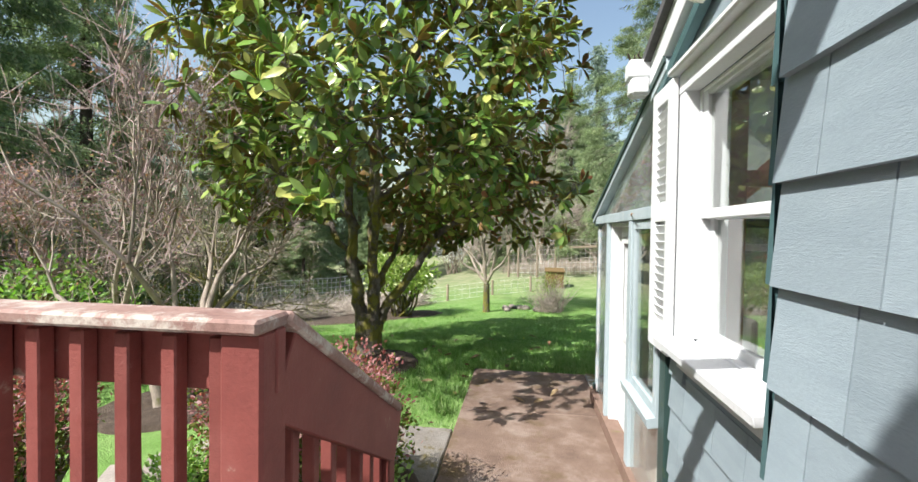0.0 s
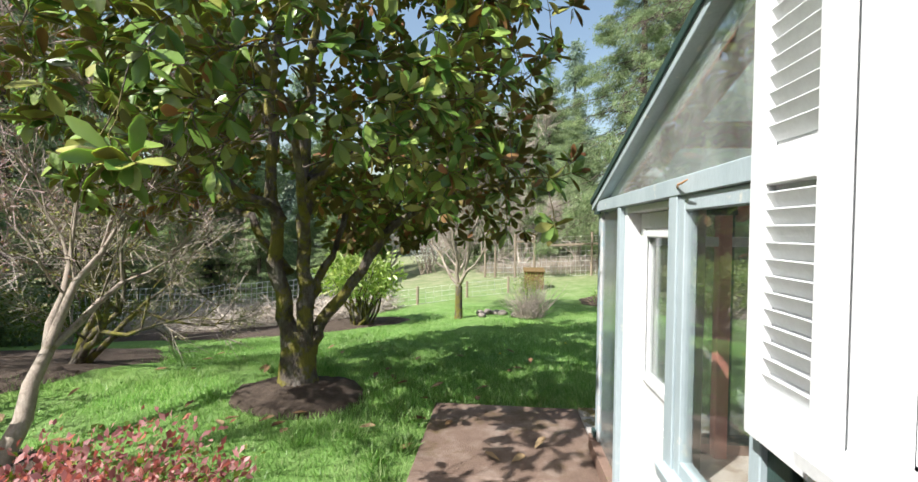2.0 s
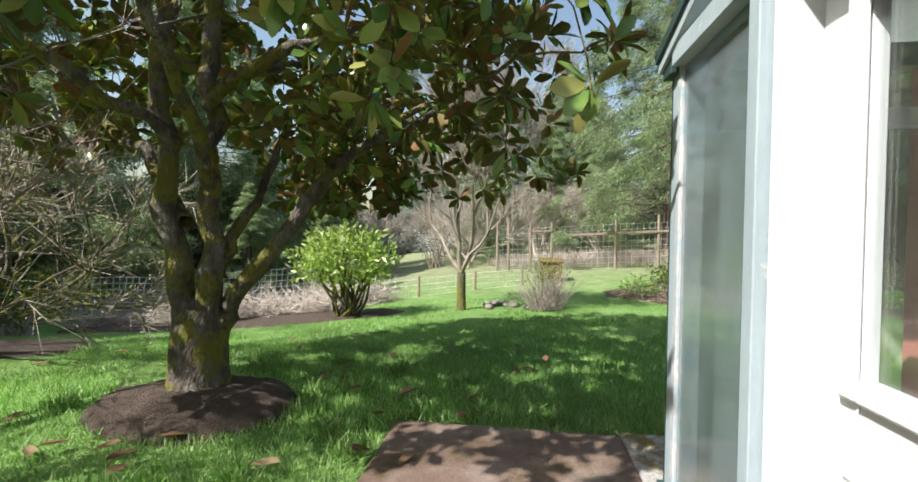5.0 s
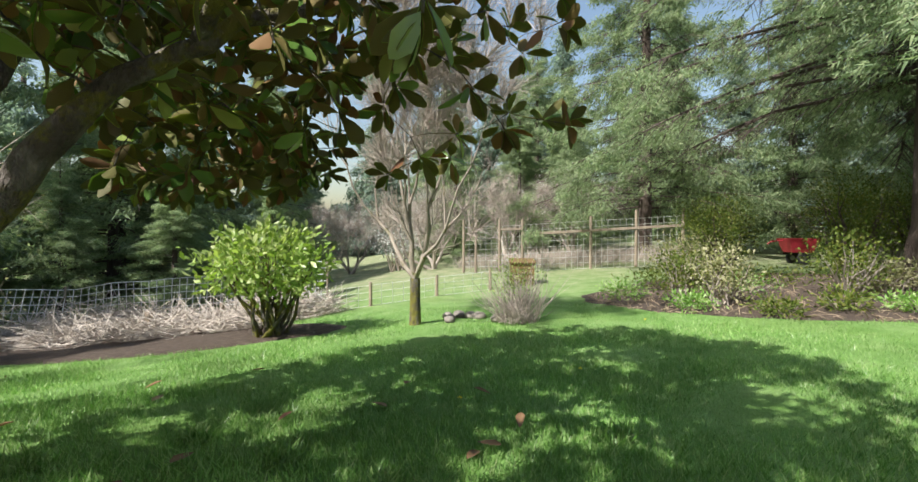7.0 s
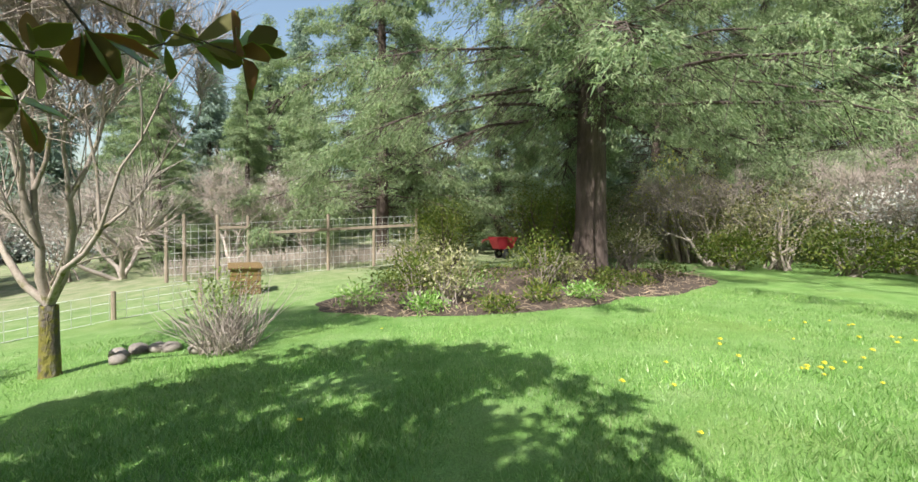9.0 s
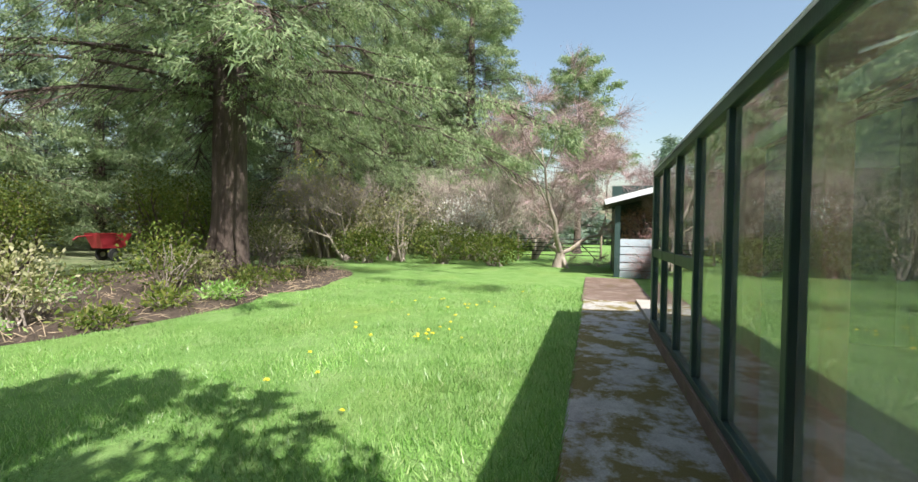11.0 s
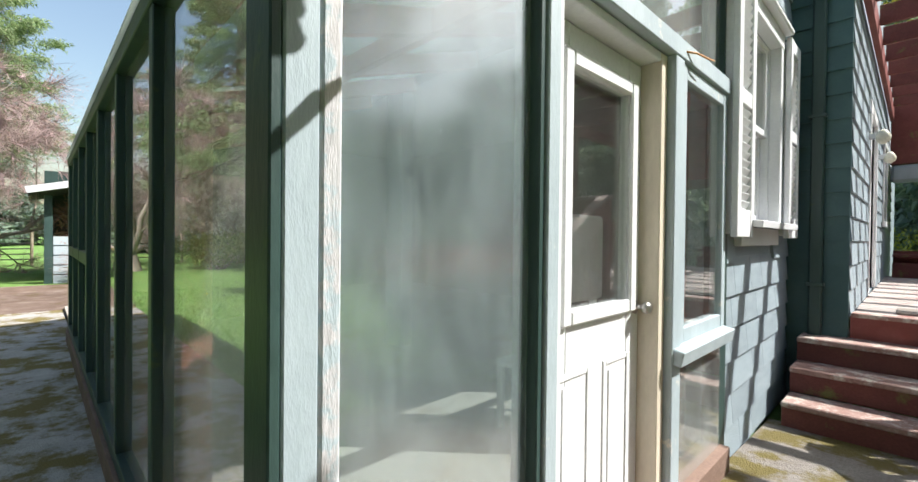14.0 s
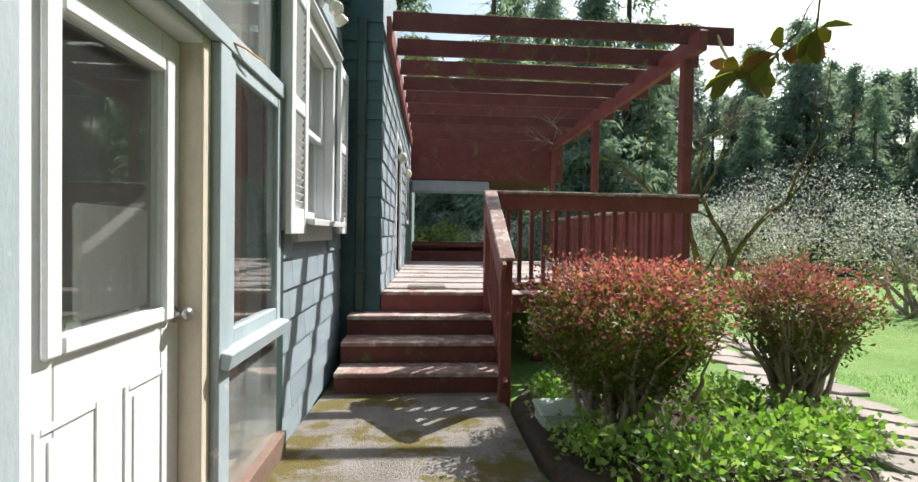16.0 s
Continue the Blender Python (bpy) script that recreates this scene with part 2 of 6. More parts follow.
M = dict(
    siding=surface("siding_paint", (0.265, 0.325, 0.36), (0.225, 0.28, 0.315), (0.315, 0.375, 0.41), 2.5, 60, 0.6, 0.25, (1, 1, 4), vary=0.12,
                   fine_stretch=(1, 1, 8), grain=0.12),
    board=surface("pale_blue_board", (0.46, 0.53, 0.58), (0.40, 0.47, 0.52), (0.54, 0.60, 0.64), 2.5, 50, 0.6, 0.2, vary=0.1),
    # blue-green paint, with the shade of the north-facing return put into its colour
    siding_green=surface("shade_toned_paint", (0.06, 0.12, 0.125), (0.045, 0.095, 0.10), (0.085, 0.155, 0.16), 2.5, 60, 0.6, 0.2, grain=0.12),
    white=surface("white_paint", (0.68, 0.695, 0.705), (0.63, 0.645, 0.655), (0.73, 0.74, 0.75), 3, 50, 0.45, 0.08, spots=(0.55, 0.53, 0.45), grain=0.12,
                  spot_scale=5, spot_at=(0.68, 0.8)),
    grey_trim=surface("grey_green_trim", (0.36, 0.43, 0.46), (0.29, 0.355, 0.385), (0.45, 0.52, 0.55), 3, 70, 0.6, 0.2, (1, 1, 0.3), grain=0.12,
                      spots=(0.62, 0.6, 0.53), spot_scale=7, spot_at=(0.62, 0.7)),
    green=surface("dark_green_paint", (0.034, 0.066, 0.06), (0.023, 0.047, 0.043), (0.055, 0.095, 0.088), 3, 60, 0.45, 0.15, (1, 1, 0.3), grain=0.12,
                  spots=(0.10, 0.13, 0.03), spot_scale=4, spot_at=(0.62, 0.75)),
    red=surface("red_deck_paint", (0.23, 0.062, 0.052), (0.17, 0.045, 0.04), (0.32, 0.11, 0.095), 3, 70, 0.6, 0.25, (1, 1, 1), vary=0.15,
                spots=(0.38, 0.27, 0.22), spot_scale=6, spot_at=(0.64, 0.7), grain=0.12),
    red_worn=surface("worn_red_paint", (0.32, 0.20, 0.17), (0.20, 0.10, 0.085), (0.48, 0.40, 0.36), 5, 60, 0.75, 0.3, (1, 1, 1), vary=0.15,
                     spots=(0.55, 0.5, 0.44), spot_scale=9, spot_at=(0.5, 0.62)),
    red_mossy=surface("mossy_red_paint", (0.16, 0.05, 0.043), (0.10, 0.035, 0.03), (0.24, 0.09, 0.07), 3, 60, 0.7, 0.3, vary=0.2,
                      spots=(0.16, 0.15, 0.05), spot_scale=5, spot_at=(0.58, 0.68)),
    red_in=surface("interior_red_paint", (0.54, 0.23, 0.18), (0.44, 0.17, 0.13), (0.62, 0.33, 0.27), 3, 60, 0.55, 0.1, grain=0.12),
    plank=surface("worn_deck_board", (0.42, 0.37, 0.34), (0.30, 0.21, 0.19), (0.56, 0.52, 0.48), 4, 50, 0.8, 0.3, (0.4, 3, 3), vary=0.25,
                  spots=(0.22, 0.09, 0.075), spot_scale=3, spot_at=(0.55, 0.65)),
    concrete=surface("mossy_concrete", (0.25, 0.225, 0.20), (0.09, 0.075, 0.06), (0.46, 0.44, 0.41), 3.2, 75, 0.85, 1.0, spots=(0.15, 0.12, 0.035),
                     spot_scale=2.3, spot_at=(0.5, 0.58), grain=0.6, vary=0.1, bump_dist=0.02),
    aggregate=surface("exposed_aggregate", (0.52, 0.49, 0.46), (0.20, 0.17, 0.15), (0.76, 0.74, 0.72), 4.0, 70, 0.85, 1.0, spots=(0.23, 0.18, 0.06),
                      spot_scale=2.3, spot_at=(0.46, 0.55), vary=0.1, bump_dist=0.02),
    wet=surface("brown_patio_concrete", (0.19, 0.13, 0.10), (0.07, 0.042, 0.03), (0.44, 0.37, 0.32), 2.6, 50, 0.7, 0.5, spots=(0.11, 0.075, 0.03),
                spot_scale=1.6, spot_at=(0.54, 0.66), vary=0.1, bump_dist=0.015),
    brick_base=surface("brown_base_board", (0.20, 0.13, 0.10), (0.13, 0.08, 0.06), (0.3, 0.22, 0.18), 4, 60, 0.8, 0.3, spots=(0.14, 0.15, 0.04),
                       spot_scale=5, spot_at=(0.58, 0.7)),
    flag=surface("flagstone", (0.33, 0.29, 0.26), (0.22, 0.19, 0.17), (0.44, 0.39, 0.35), 3, 50, 0.85, 0.4, vary=0.2),
    mulch=surface("bark_mulch", (0.11, 0.08, 0.06), (0.05, 0.035, 0.028), (0.22, 0.165, 0.13), 9, 70, 0.95, 1.0, bump_dist=0.04),
    bark_mag=surface("mossy_grey_bark", (0.12, 0.098, 0.078), (0.035, 0.028, 0.022), (0.46, 0.43, 0.39), 6, 26, 0.9, 1.0, (1, 1, 0.5),
                     spots=(0.19, 0.17, 0.035), spot_scale=3.6, spot_at=(0.46, 0.55), bump_dist=0.06, fine_stretch=(1, 1, 0.4)),
    bark_fir=surface("furrowed_fir_bark", (0.105, 0.077, 0.064), (0.035, 0.026, 0.022), (0.23, 0.18, 0.15), 5, 30, 0.95, 1.0, (1, 1, 0.18), bump_dist=0.06),
    bark_pale=surface("pale_lichen_bark", (0.36, 0.30, 0.25), (0.2, 0.16, 0.13), (0.5, 0.46, 0.40), 6, 60, 0.9, 0.5, (1, 1, 0.5),
                      spots=(0.16, 0.15, 0.05), spot_scale=5, spot_at=(0.56, 0.66)),
    twig_grey=surface("grey_twig", (0.40, 0.34, 0.29), (0.28, 0.23, 0.19), (0.52, 0.46, 0.40), 6, 60, 0.9, 0.2, vary=0.3),
    twig_pink=surface("reddish_twig", (0.42, 0.31, 0.30), (0.28, 0.19, 0.19), (0.54, 0.43, 0.42), 6, 60, 0.9, 0.2, vary=0.3),
    twig_tan=surface("tan_twig", (0.42, 0.32, 0.22), (0.28, 0.2, 0.13), (0.52, 0.42, 0.3), 6, 60, 0.9, 0.2, vary=0.3),
    fence_wood=surface("weathered_wood", (0.30, 0.24, 0.18), (0.18, 0.13, 0.10), (0.42, 0.36, 0.29), 5, 50, 0.9, 0.4, (1, 1, 0.3), vary=0.2),
    box_wood=surface("stained_wood", (0.20, 0.13, 0.05), (0.13, 0.085, 0.03), (0.28, 0.19, 0.08), 5, 50, 0.85, 0.4, vary=0.2),
    bare=surface("bare_weathered_edge", (0.50, 0.49, 0.495), (0.38, 0.40, 0.41), (0.62, 0.60, 0.60), 9, 70, 0.85, 0.5, (1, 1, 0.25), spots=(0.36, 0.43, 0.46), spot_scale=14, spot_at=(0.48, 0.55)),
    twig_dry=surface("dry_brushwood", (0.56, 0.49, 0.42), (0.40, 0.33, 0.28), (0.68, 0.62, 0.55), 6, 60, 0.9, 0.2, vary=0.3),
    floor=surface("worn_concrete_floor", (0.46, 0.41, 0.36), (0.33, 0.29, 0.25), (0.58, 0.53, 0.48), 2.0, 50, 0.8, 0.2, spots=(0.28, 0.22, 0.17), spot_scale=1.4, spot_at=(0.56, 0.66)),
    cream=surface("yellowed_cream_paint", (0.62, 0.56, 0.45), (0.52, 0.46, 0.36), (0.68, 0.63, 0.53), 3, 50, 0.5, 0.1, (1, 1, 0.3), grain=0.15),
    wire=surface("galvanised_wire", (0.66, 0.66, 0.63), (0.55, 0.55, 0.52), (0.72, 0.72, 0.7), 4, 40, 0.6, 0),
    cart_red=surface("red_enamel", (0.38, 0.03, 0.045), (0.28, 0.02, 0.03), (0.46, 0.07, 0.08), 5, 50, 0.4, 0.05),
    metal=surface("dull_metal", (0.45, 0.44, 0.42), (0.35, 0.34, 0.32), (0.55, 0.54, 0.52), 5, 60, 0.35, 0.05, metal=0.9),
    dark=surface("dark_rubber", (0.03, 0.03, 0.03), (0.02, 0.02, 0.02), (0.05, 0.05, 0.05), 8, 60, 0.8, 0.2),
    roof=surface("roof_shingle", (0.10, 0.10, 0.10), (0.06, 0.06, 0.06), (0.16, 0.155, 0.15), 3, 40, 0.9, 0.5),
    plastic_white=surface("white_plastic", (0.78, 0.79, 0.78), (0.72, 0.73, 0.72), (0.82, 0.82, 0.82), 2, 30, 0.4, 0.02, grain=0.12),
    lamp_glass=surface("yellowed_lamp_glass", (0.72, 0.70, 0.58), (0.66, 0.63, 0.5), (0.78, 0.76, 0.66), 6, 40, 0.25, 0.02),
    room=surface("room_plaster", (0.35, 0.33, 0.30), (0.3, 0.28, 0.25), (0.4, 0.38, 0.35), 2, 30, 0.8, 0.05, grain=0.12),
    box_green=surface("pale_green_plastic", (0.45, 0.55, 0.50), (0.38, 0.47, 0.43), (0.52, 0.6, 0.56), 4, 40, 0.5, 0.05),
    orange=surface("orange_cord", (0.60, 0.30, 0.11), (0.45, 0.22, 0.08), (0.68, 0.38, 0.17), 9, 60, 0.6, 0.05),
    yellow=surface("dandelion_yellow", (0.85, 0.68, 0.03), (0.75, 0.55, 0.02), (0.9, 0.78, 0.1), 20, 90, 0.7, 0.1),
    stone=surface("field_stone", (0.26, 0.225, 0.195), (0.15, 0.13, 0.11), (0.38, 0.34, 0.30), 5, 40, 0.9, 0.5, vary=0.2),
    # ground and leaves
    mag_top=leafy("magnolia_leaf_top", [(0, (0.10, 0.21, 0.045)), (0.4, (0.23, 0.38, 0.08)), (0.75, (0.38, 0.50, 0.14)), (1, (0.52, 0.52, 0.15))], 0.25, 0.3, spec=0.6),
    mag_under=leafy("magnolia_leaf_underside", [(0, (0.17, 0.12, 0.04)), (0.5, (0.20, 0.20, 0.05)), (0.8, (0.26, 0.17, 0.06)), (1, (0.34, 0.13, 0.06))], 0.7, 0.22),
    fir=leafy("fir_needles", [(0, (0.155, 0.22, 0.125)), (0.5, (0.25, 0.32, 0.175)), (0.85, (0.31, 0.37, 0.21)), (1, (0.37, 0.40, 0.25))], 0.75, 0.36, 1.1, 0.15, glow=(1.4, 1.5, 1.1)),
    # haze of distance is put into these paler, bluer needle colours
    fir_hazed=leafy("hazed_far_needles", [(0, (0.16, 0.22, 0.20)), (0.6, (0.225, 0.29, 0.255)), (1, (0.31, 0.37, 0.32))], 0.8, 0.4, 0.6, 0.15, glow=(1.4, 1.5, 1.0)),
    rhodo=leafy("yellow_green_leaf", [(0, (0.15, 0.24, 0.05)), (0.5, (0.30, 0.40, 0.11)), (1, (0.50, 0.55, 0.24))], 0.35, 0.3),
    shrub_green=leafy("shrub_leaf", [(0, (0.07, 0.11, 0.02)), (0.6, (0.13, 0.17, 0.035)), (1, (0.2, 0.2, 0.05))], 0.6, 0.3, spec=0.25),
    shrub_red=leafy("red_new_leaf", [(0, (0.16, 0.06, 0.065)), (0.5, (0.32, 0.14, 0.145)), (1, (0.47, 0.28, 0.28))], 0.5, 0.36, glow=(1.8, 1.05, 0.75)),
    ground_cover=leafy("bright_green_leaf", [(0, (0.13, 0.27, 0.05)), (0.6, (0.25, 0.42, 0.10)), (1, (0.46, 0.56, 0.28))], 0.5, 0.35),
    pink=leafy("pink_leaf", [(0, (0.26, 0.12, 0.13)), (0.6, (0.38, 0.2, 0.2)), (1, (0.5, 0.34, 0.33))], 0.6, 0.3),
    blossom=leafy("white_blossom", [(0, (0.45, 0.46, 0.42)), (0.6, (0.64, 0.64, 0.62)), (1, (0.8, 0.8, 0.78))], 0.6, 0.3, glow=(1.1, 1.1, 1.05)),
    olive=leafy("olive_leaf", [(0, (0.15, 0.16, 0.07)), (0.6, (0.29, 0.28, 0.15)), (1, (0.46, 0.42, 0.28))], 0.6, 0.3),
    yellow_leaf=leafy("spring_yellow_leaf", [(0, (0.30, 0.30, 0.05)), (1, (0.5, 0.48, 0.10))], 0.6, 0.35),
    grass=leafy("grass_blade", [(0, (0.12, 0.26, 0.05)), (0.5, (0.24, 0.40, 0.115)), (0.9, (0.37, 0.49, 0.21)), (1, (0.44, 0.50, 0.25))], 0.4, 0.34, 0.5, glow=(1.3, 1.6, 1.0)),
    moss=leafy("roof_moss", [(0, (0.14, 0.14, 0.03)), (0.6, (0.24, 0.24, 0.06)), (1, (0.36, 0.35, 0.12))], 0.9, 0.2, spec=0.1),
    dead_leaf=leafy("dry_leaf", [(0, (0.16, 0.085, 0.045)), (0.5, (0.28, 0.17, 0.09)), (1, (0.42, 0.32, 0.19))], 0.6, 0.15, spec=0.3, glow=(1.2, 1.0, 0.8)),
    glass=pane_glass("window_glass", 0.03),
    hazy=pane_glass("hazy_glass", 0.19, (0.93, 0.965, 0.95), 0.13, through=0.12),
    fogged=pane_glass("fogged_glass", 0.30, (0.74, 0.82, 0.82), 0.17, 0.14, (0.46, 0.55, 0.57)),
    fibre=leafy("fibreglass_sheet", [(0, (0.62, 0.66, 0.64)), (1, (0.72, 0.75, 0.73))], 0.4, 0.6, glow=(1.0, 1.0, 1.0)),
)


def lawn_material():
    """Turf near the house, rough meadow further off, by place."""
    m = bpy.data.materials.new("turf")
    m.use_nodes = True
    nt = m.node_tree
    b = nt.nodes["Principled BSDF"]
    g = nt.nodes.new("ShaderNodeNewGeometry").outputs["Position"]
    big, mid, small = noise_tex(nt, g, 0.35, 4), noise_tex(nt, g, 2.2, 5), noise_tex(nt, g, 45, 3, 0.75)
    col = ramp(nt, mid, [(0.28, (0.14, 0.28, 0.06)), (0.5, (0.245, 0.39, 0.125)), (0.75, (0.39, 0.49, 0.22))])
    col = mixed(nt, ramp(nt, big, [(0.5, (0, 0, 0)), (0.68, (0.6, 0.6, 0.6))]), col, (0.27, 0.34, 0.09))
    col = mixed(nt, 0.5, col, ramp(nt, small, [(0.3, (0.05, 0.13, 0.018)), (0.7, (0.23, 0.44, 0.10))]))
    sep = nt.nodes.new("ShaderNodeSeparateXYZ")
    nt.links.new(g, sep.inputs[0])
    far = nt.nodes.new("ShaderNodeMapRange")
    far.inputs["From Min"].default_value, far.inputs["From Max"].default_value = 8.5, 18.0
    nt.links.new(sep.outputs[1], far.inputs[0])
    meadow = ramp(nt, mid, [(0.3, (0.16, 0.215, 0.09)), (0.5, (0.255, 0.28, 0.15)), (0.72, (0.37, 0.34, 0.24))])
    nt.links.new(mixed(nt, far.outputs[0], col, meadow), b.inputs["Base Color"])
    b.inputs["Roughness"].default_value = 0.9
    b.inputs["Specular IOR Level"].default_value = 0.2
    bn = nt.nodes.new("ShaderNodeBump")
    bn.inputs["Strength"].default_value, bn.inputs["Distance"].default_value = 0.8, 0.05
    nt.links.new(small, bn.inputs["Height"]), nt.links.new(bn.outputs[0], b.inputs["Normal"])
    return m


M["lawn"] = lawn_material()


# ---- mesh helpers ----
class Shape:
    """Vertices and faces gathered for one mesh."""

    def __init__(self):
        self.v, self.f, self.k = [], [], []

    def add(self, v, f, slot=0):
        n = len(self.v)
        self.v += [tuple(p) for p in v]
        self.f += [tuple(i + n for i in q) for q in f]
        self.k += [slot] * len(f)
        return self

    def box(self, x0, x1, y0, y1, z0, z1, c=0.004, m=None, slot=0):
        """A box with chamfered edges; m places it."""
        lo, hi = (min(x0, x1), min(y0, y1), min(z0, z1)), (max(x0, x1), max(y0, y1), max(z0, z1))
        c = min(c, 0.45 * min(h - l for l, h in zip(lo, hi)))
        ids, vs = {}, []
        for s in [(a, b, d) for a in (0, 1) for b in (0, 1) for d in (0, 1)]:
            for ax in range(3):
                p = [(hi[i] - (0 if i == ax else c)) if s[i] else (lo[i] + (0 if i == ax else c)) for i in range(3)]
                ids[s, ax] = len(vs)
                vs.append(Vector(p))
        fs = []
        for ax in range(3):
            u, w = (ax + 1) % 3, (ax + 2) % 3
            for e in (0, 1):
                def corner(a, b):
                    s = [0, 0, 0]
                    s[ax], s[u], s[w] = e, a, b
                    return tuple(s)
                q = [ids[corner(a, b), ax] for a, b in ((0, 0), (1, 0), (1, 1), (0, 1))]
                fs.append(q if e else q[::-1])
        for w in range(3):
            a, b = (w + 1) % 3, (w + 2) % 3
            for sa in (0, 1):
                for sb in (0, 1):
                    def edge(k, ax):
                        s = [0, 0, 0]
                        s[a], s[b], s[w] = sa, sb, k
                        return ids[tuple(s), ax]
                    q = [edge(0, a), edge(0, b), edge(1, b), edge(1, a)]
                    fs.append(q if sa == sb else q[::-1])
        for s in [(a, b, d) for a in (0, 1) for b in (0, 1) for d in (0, 1)]:
            q = [ids[s, 0], ids[s, 1], ids[s, 2]]
            fs.append(q if sum(s) % 2 else q[::-1])
        if m is not None:
            vs = [m @ p for p in vs]
        return self.add(vs, fs, slot)

    def beam(self, p, q, w, h, up=(0, 0, 1), c=0.004):
        """A bar of section w x h from p to q, h along up."""
        p, q = Vector(p), Vector(q)
        d = q - p
        ln = d.length
        d.normalize()
        side = d.cross(Vector(up)).normalized()
        top = side.cross(d)
        m = Matrix((side, d, top)).transposed().to_4x4()
        m.translation = p
        return self.box(-w / 2, w / 2, 0, ln, -h / 2, h / 2, c, m)

    def tube(self, pts, radii, n=8, cap=True):
        pts = [Vector(p) for p in pts]
        ref = Vector((0.31, 0.17, 0.93))
        rings = []
        for i, p in enumerate(pts):
            d = (pts[min(i + 1, len(pts) - 1)] - pts[max(i - 1, 0)]).normalized()
            a = d.cross(ref)
            if a.length < 0.05:
                a = d.cross(Vector((1, 0, 0)))
            a.normalize()
            b = d.cross(a)
            rings.append([p + (a * math.cos(t) + b * math.sin(t)) * radii[i] for t in (2 * math.pi * k / n for k in range(n))])
        v = [q for r in rings for q in r]
        f = [(i * n + k, i * n + (k + 1) % n, (i + 1) * n + (k + 1) % n, (i + 1) * n + k) for i in range(len(pts) - 1) for k in range(n)]
        if cap:
            f += [tuple(range(n))[::-1], tuple((len(pts) - 1) * n + k for k in range(n))]
        return self.add(v, f)

    def lathe(self, centre, profile, n=16):
        """A turned body from (radius, height) pairs."""
        c = Vector(centre)
        v = [c + Vector((r * math.cos(2 * math.pi * k / n), r * math.sin(2 * math.pi * k / n), z)) for r, z in profile for k in range(n)]
        m = len(profile)
        f = [(i * n + k, i * n + (k + 1) % n, (i + 1) * n + (k + 1) % n, (i + 1) * n + k) for i in range(m - 1) for k in range(n)]
        f += [tuple(range(n))[::-1], tuple((m - 1) * n + k for k in range(n))]
        return self.add(v, f)

    def mesh(self, name, mats, smooth=False):
        me = bpy.data.meshes.new(name)
        me.from_pydata(self.v, [], self.f)
        for m in mats if isinstance(mats, (list, tuple)) else [mats]:
            me.materials.append(m)
        me.polygons.foreach_set("material_index", self.k)
        me.polygons.foreach_set("use_smooth", [smooth] * len(self.f))
        me.update()
        return me


def put(name, shape, mats, parent=None, label="", smooth=False):
    """One mesh object, under a parent when given. A part's name stays plain."""
    ob = new(name, shape.mesh(name, mats, smooth) if isinstance(shape, Shape) else shape)
    if parent is not None:
        ob.parent = parent
    return tagged(ob, label)


def thing(name, label, category, at=(0, 0, 0), group="", kind=""):
    """An empty that carries a thing's parts; parts are built in world coordinates and set back by its place."""
    ob = new(name)
    ob.empty_display_size = 0.1
    ob.location = at
    return tagged(ob, label, category, group, kind)


def part(name, shape, mats, parent, label="", smooth=False):
    """A mesh in world coordinates as a part of a thing."""
    off = Vector(parent.location)
    up = parent.parent
    while up is not None:
        off += Vector(up.location)
        up = up.parent
    shape.v = [tuple(Vector(p) - off) for p in shape.v]
    ob = put(name, shape, mats, parent, label, smooth)
    if name.endswith("pane"):
        ob.visible_shadow = False
    return ob


def soup(name, v, f, mats, slots=None, smooth=False):
    """A mesh from numpy arrays of vertices and triangles."""
    me = bpy.data.meshes.new(name)
    v, f = np.asarray(v, np.float32), np.asarray(f, np.int32)
    me.vertices.add(len(v)), me.loops.add(f.size), me.polygons.add(len(f))
    me.vertices.foreach_set("co", v.ravel())
    me.loops.foreach_set("vertex_index", f.ravel())
    me.polygons.foreach_set("loop_start", np.arange(0, f.size, f.shape[1], dtype=np.int32))
    for m in mats if isinstance(mats, (list, tuple)) else [mats]:
        me.materials.append(m)
    if slots is not None:
        me.polygons.foreach_set("material_index", np.asarray(slots, np.int32))
    if smooth:
        me.polygons.foreach_set("use_smooth", np.ones(len(f), bool))
    me.update(calc_edges=True)
    me.validate()
    return me


def ground_z(x, y):
    """Height of the lawn: level by the house, falling towards the north-west."""
    x, y = np.asarray(x, float), np.asarray(y, float)
    drop = np.interp(x, [-40, -12, -7.6, -4.4, -2, 0, 4, 8, 60], [2.6, 2.0, 1.45, 0.9, 0.62, 0.52, 0.25, 0.0, 0.0])
    fall = drop * (1 - np.exp(-np.maximum(0, y - 1.3) / 6.0))
    rise = 0.035 * np.maximum(0, y - 12) + 0.012 * np.maximum(0, np.abs(x) - 25)
    west = 0.075 * np.maximum(0, -x - 4.2) * np.clip((1.5 - y) / 3 + 0.5, 0, 1) * 0.6
    south = -0.08 * np.clip((-2.2 - y) / 1.2, 0, 1)
    return -fall + np.minimum(rise, 3.5) - np.minimum(west, 1.5) + south - 0.012


def gz(x, y):
    return float(ground_z(x, y))


def piece(name, mesh, parent, at, rz=0.0, rx=0.0):
    """One of many alike pieces: its own object on a shared mesh."""
    ob = new(name, mesh)
    ob.parent = parent
    off = Vector(parent.location)
    if parent.parent is not None:
        off += Vector(parent.parent.location)
    ob.location = Vector(at) - off
    ob.rotation_euler = (rx, 0, rz)
    return ob


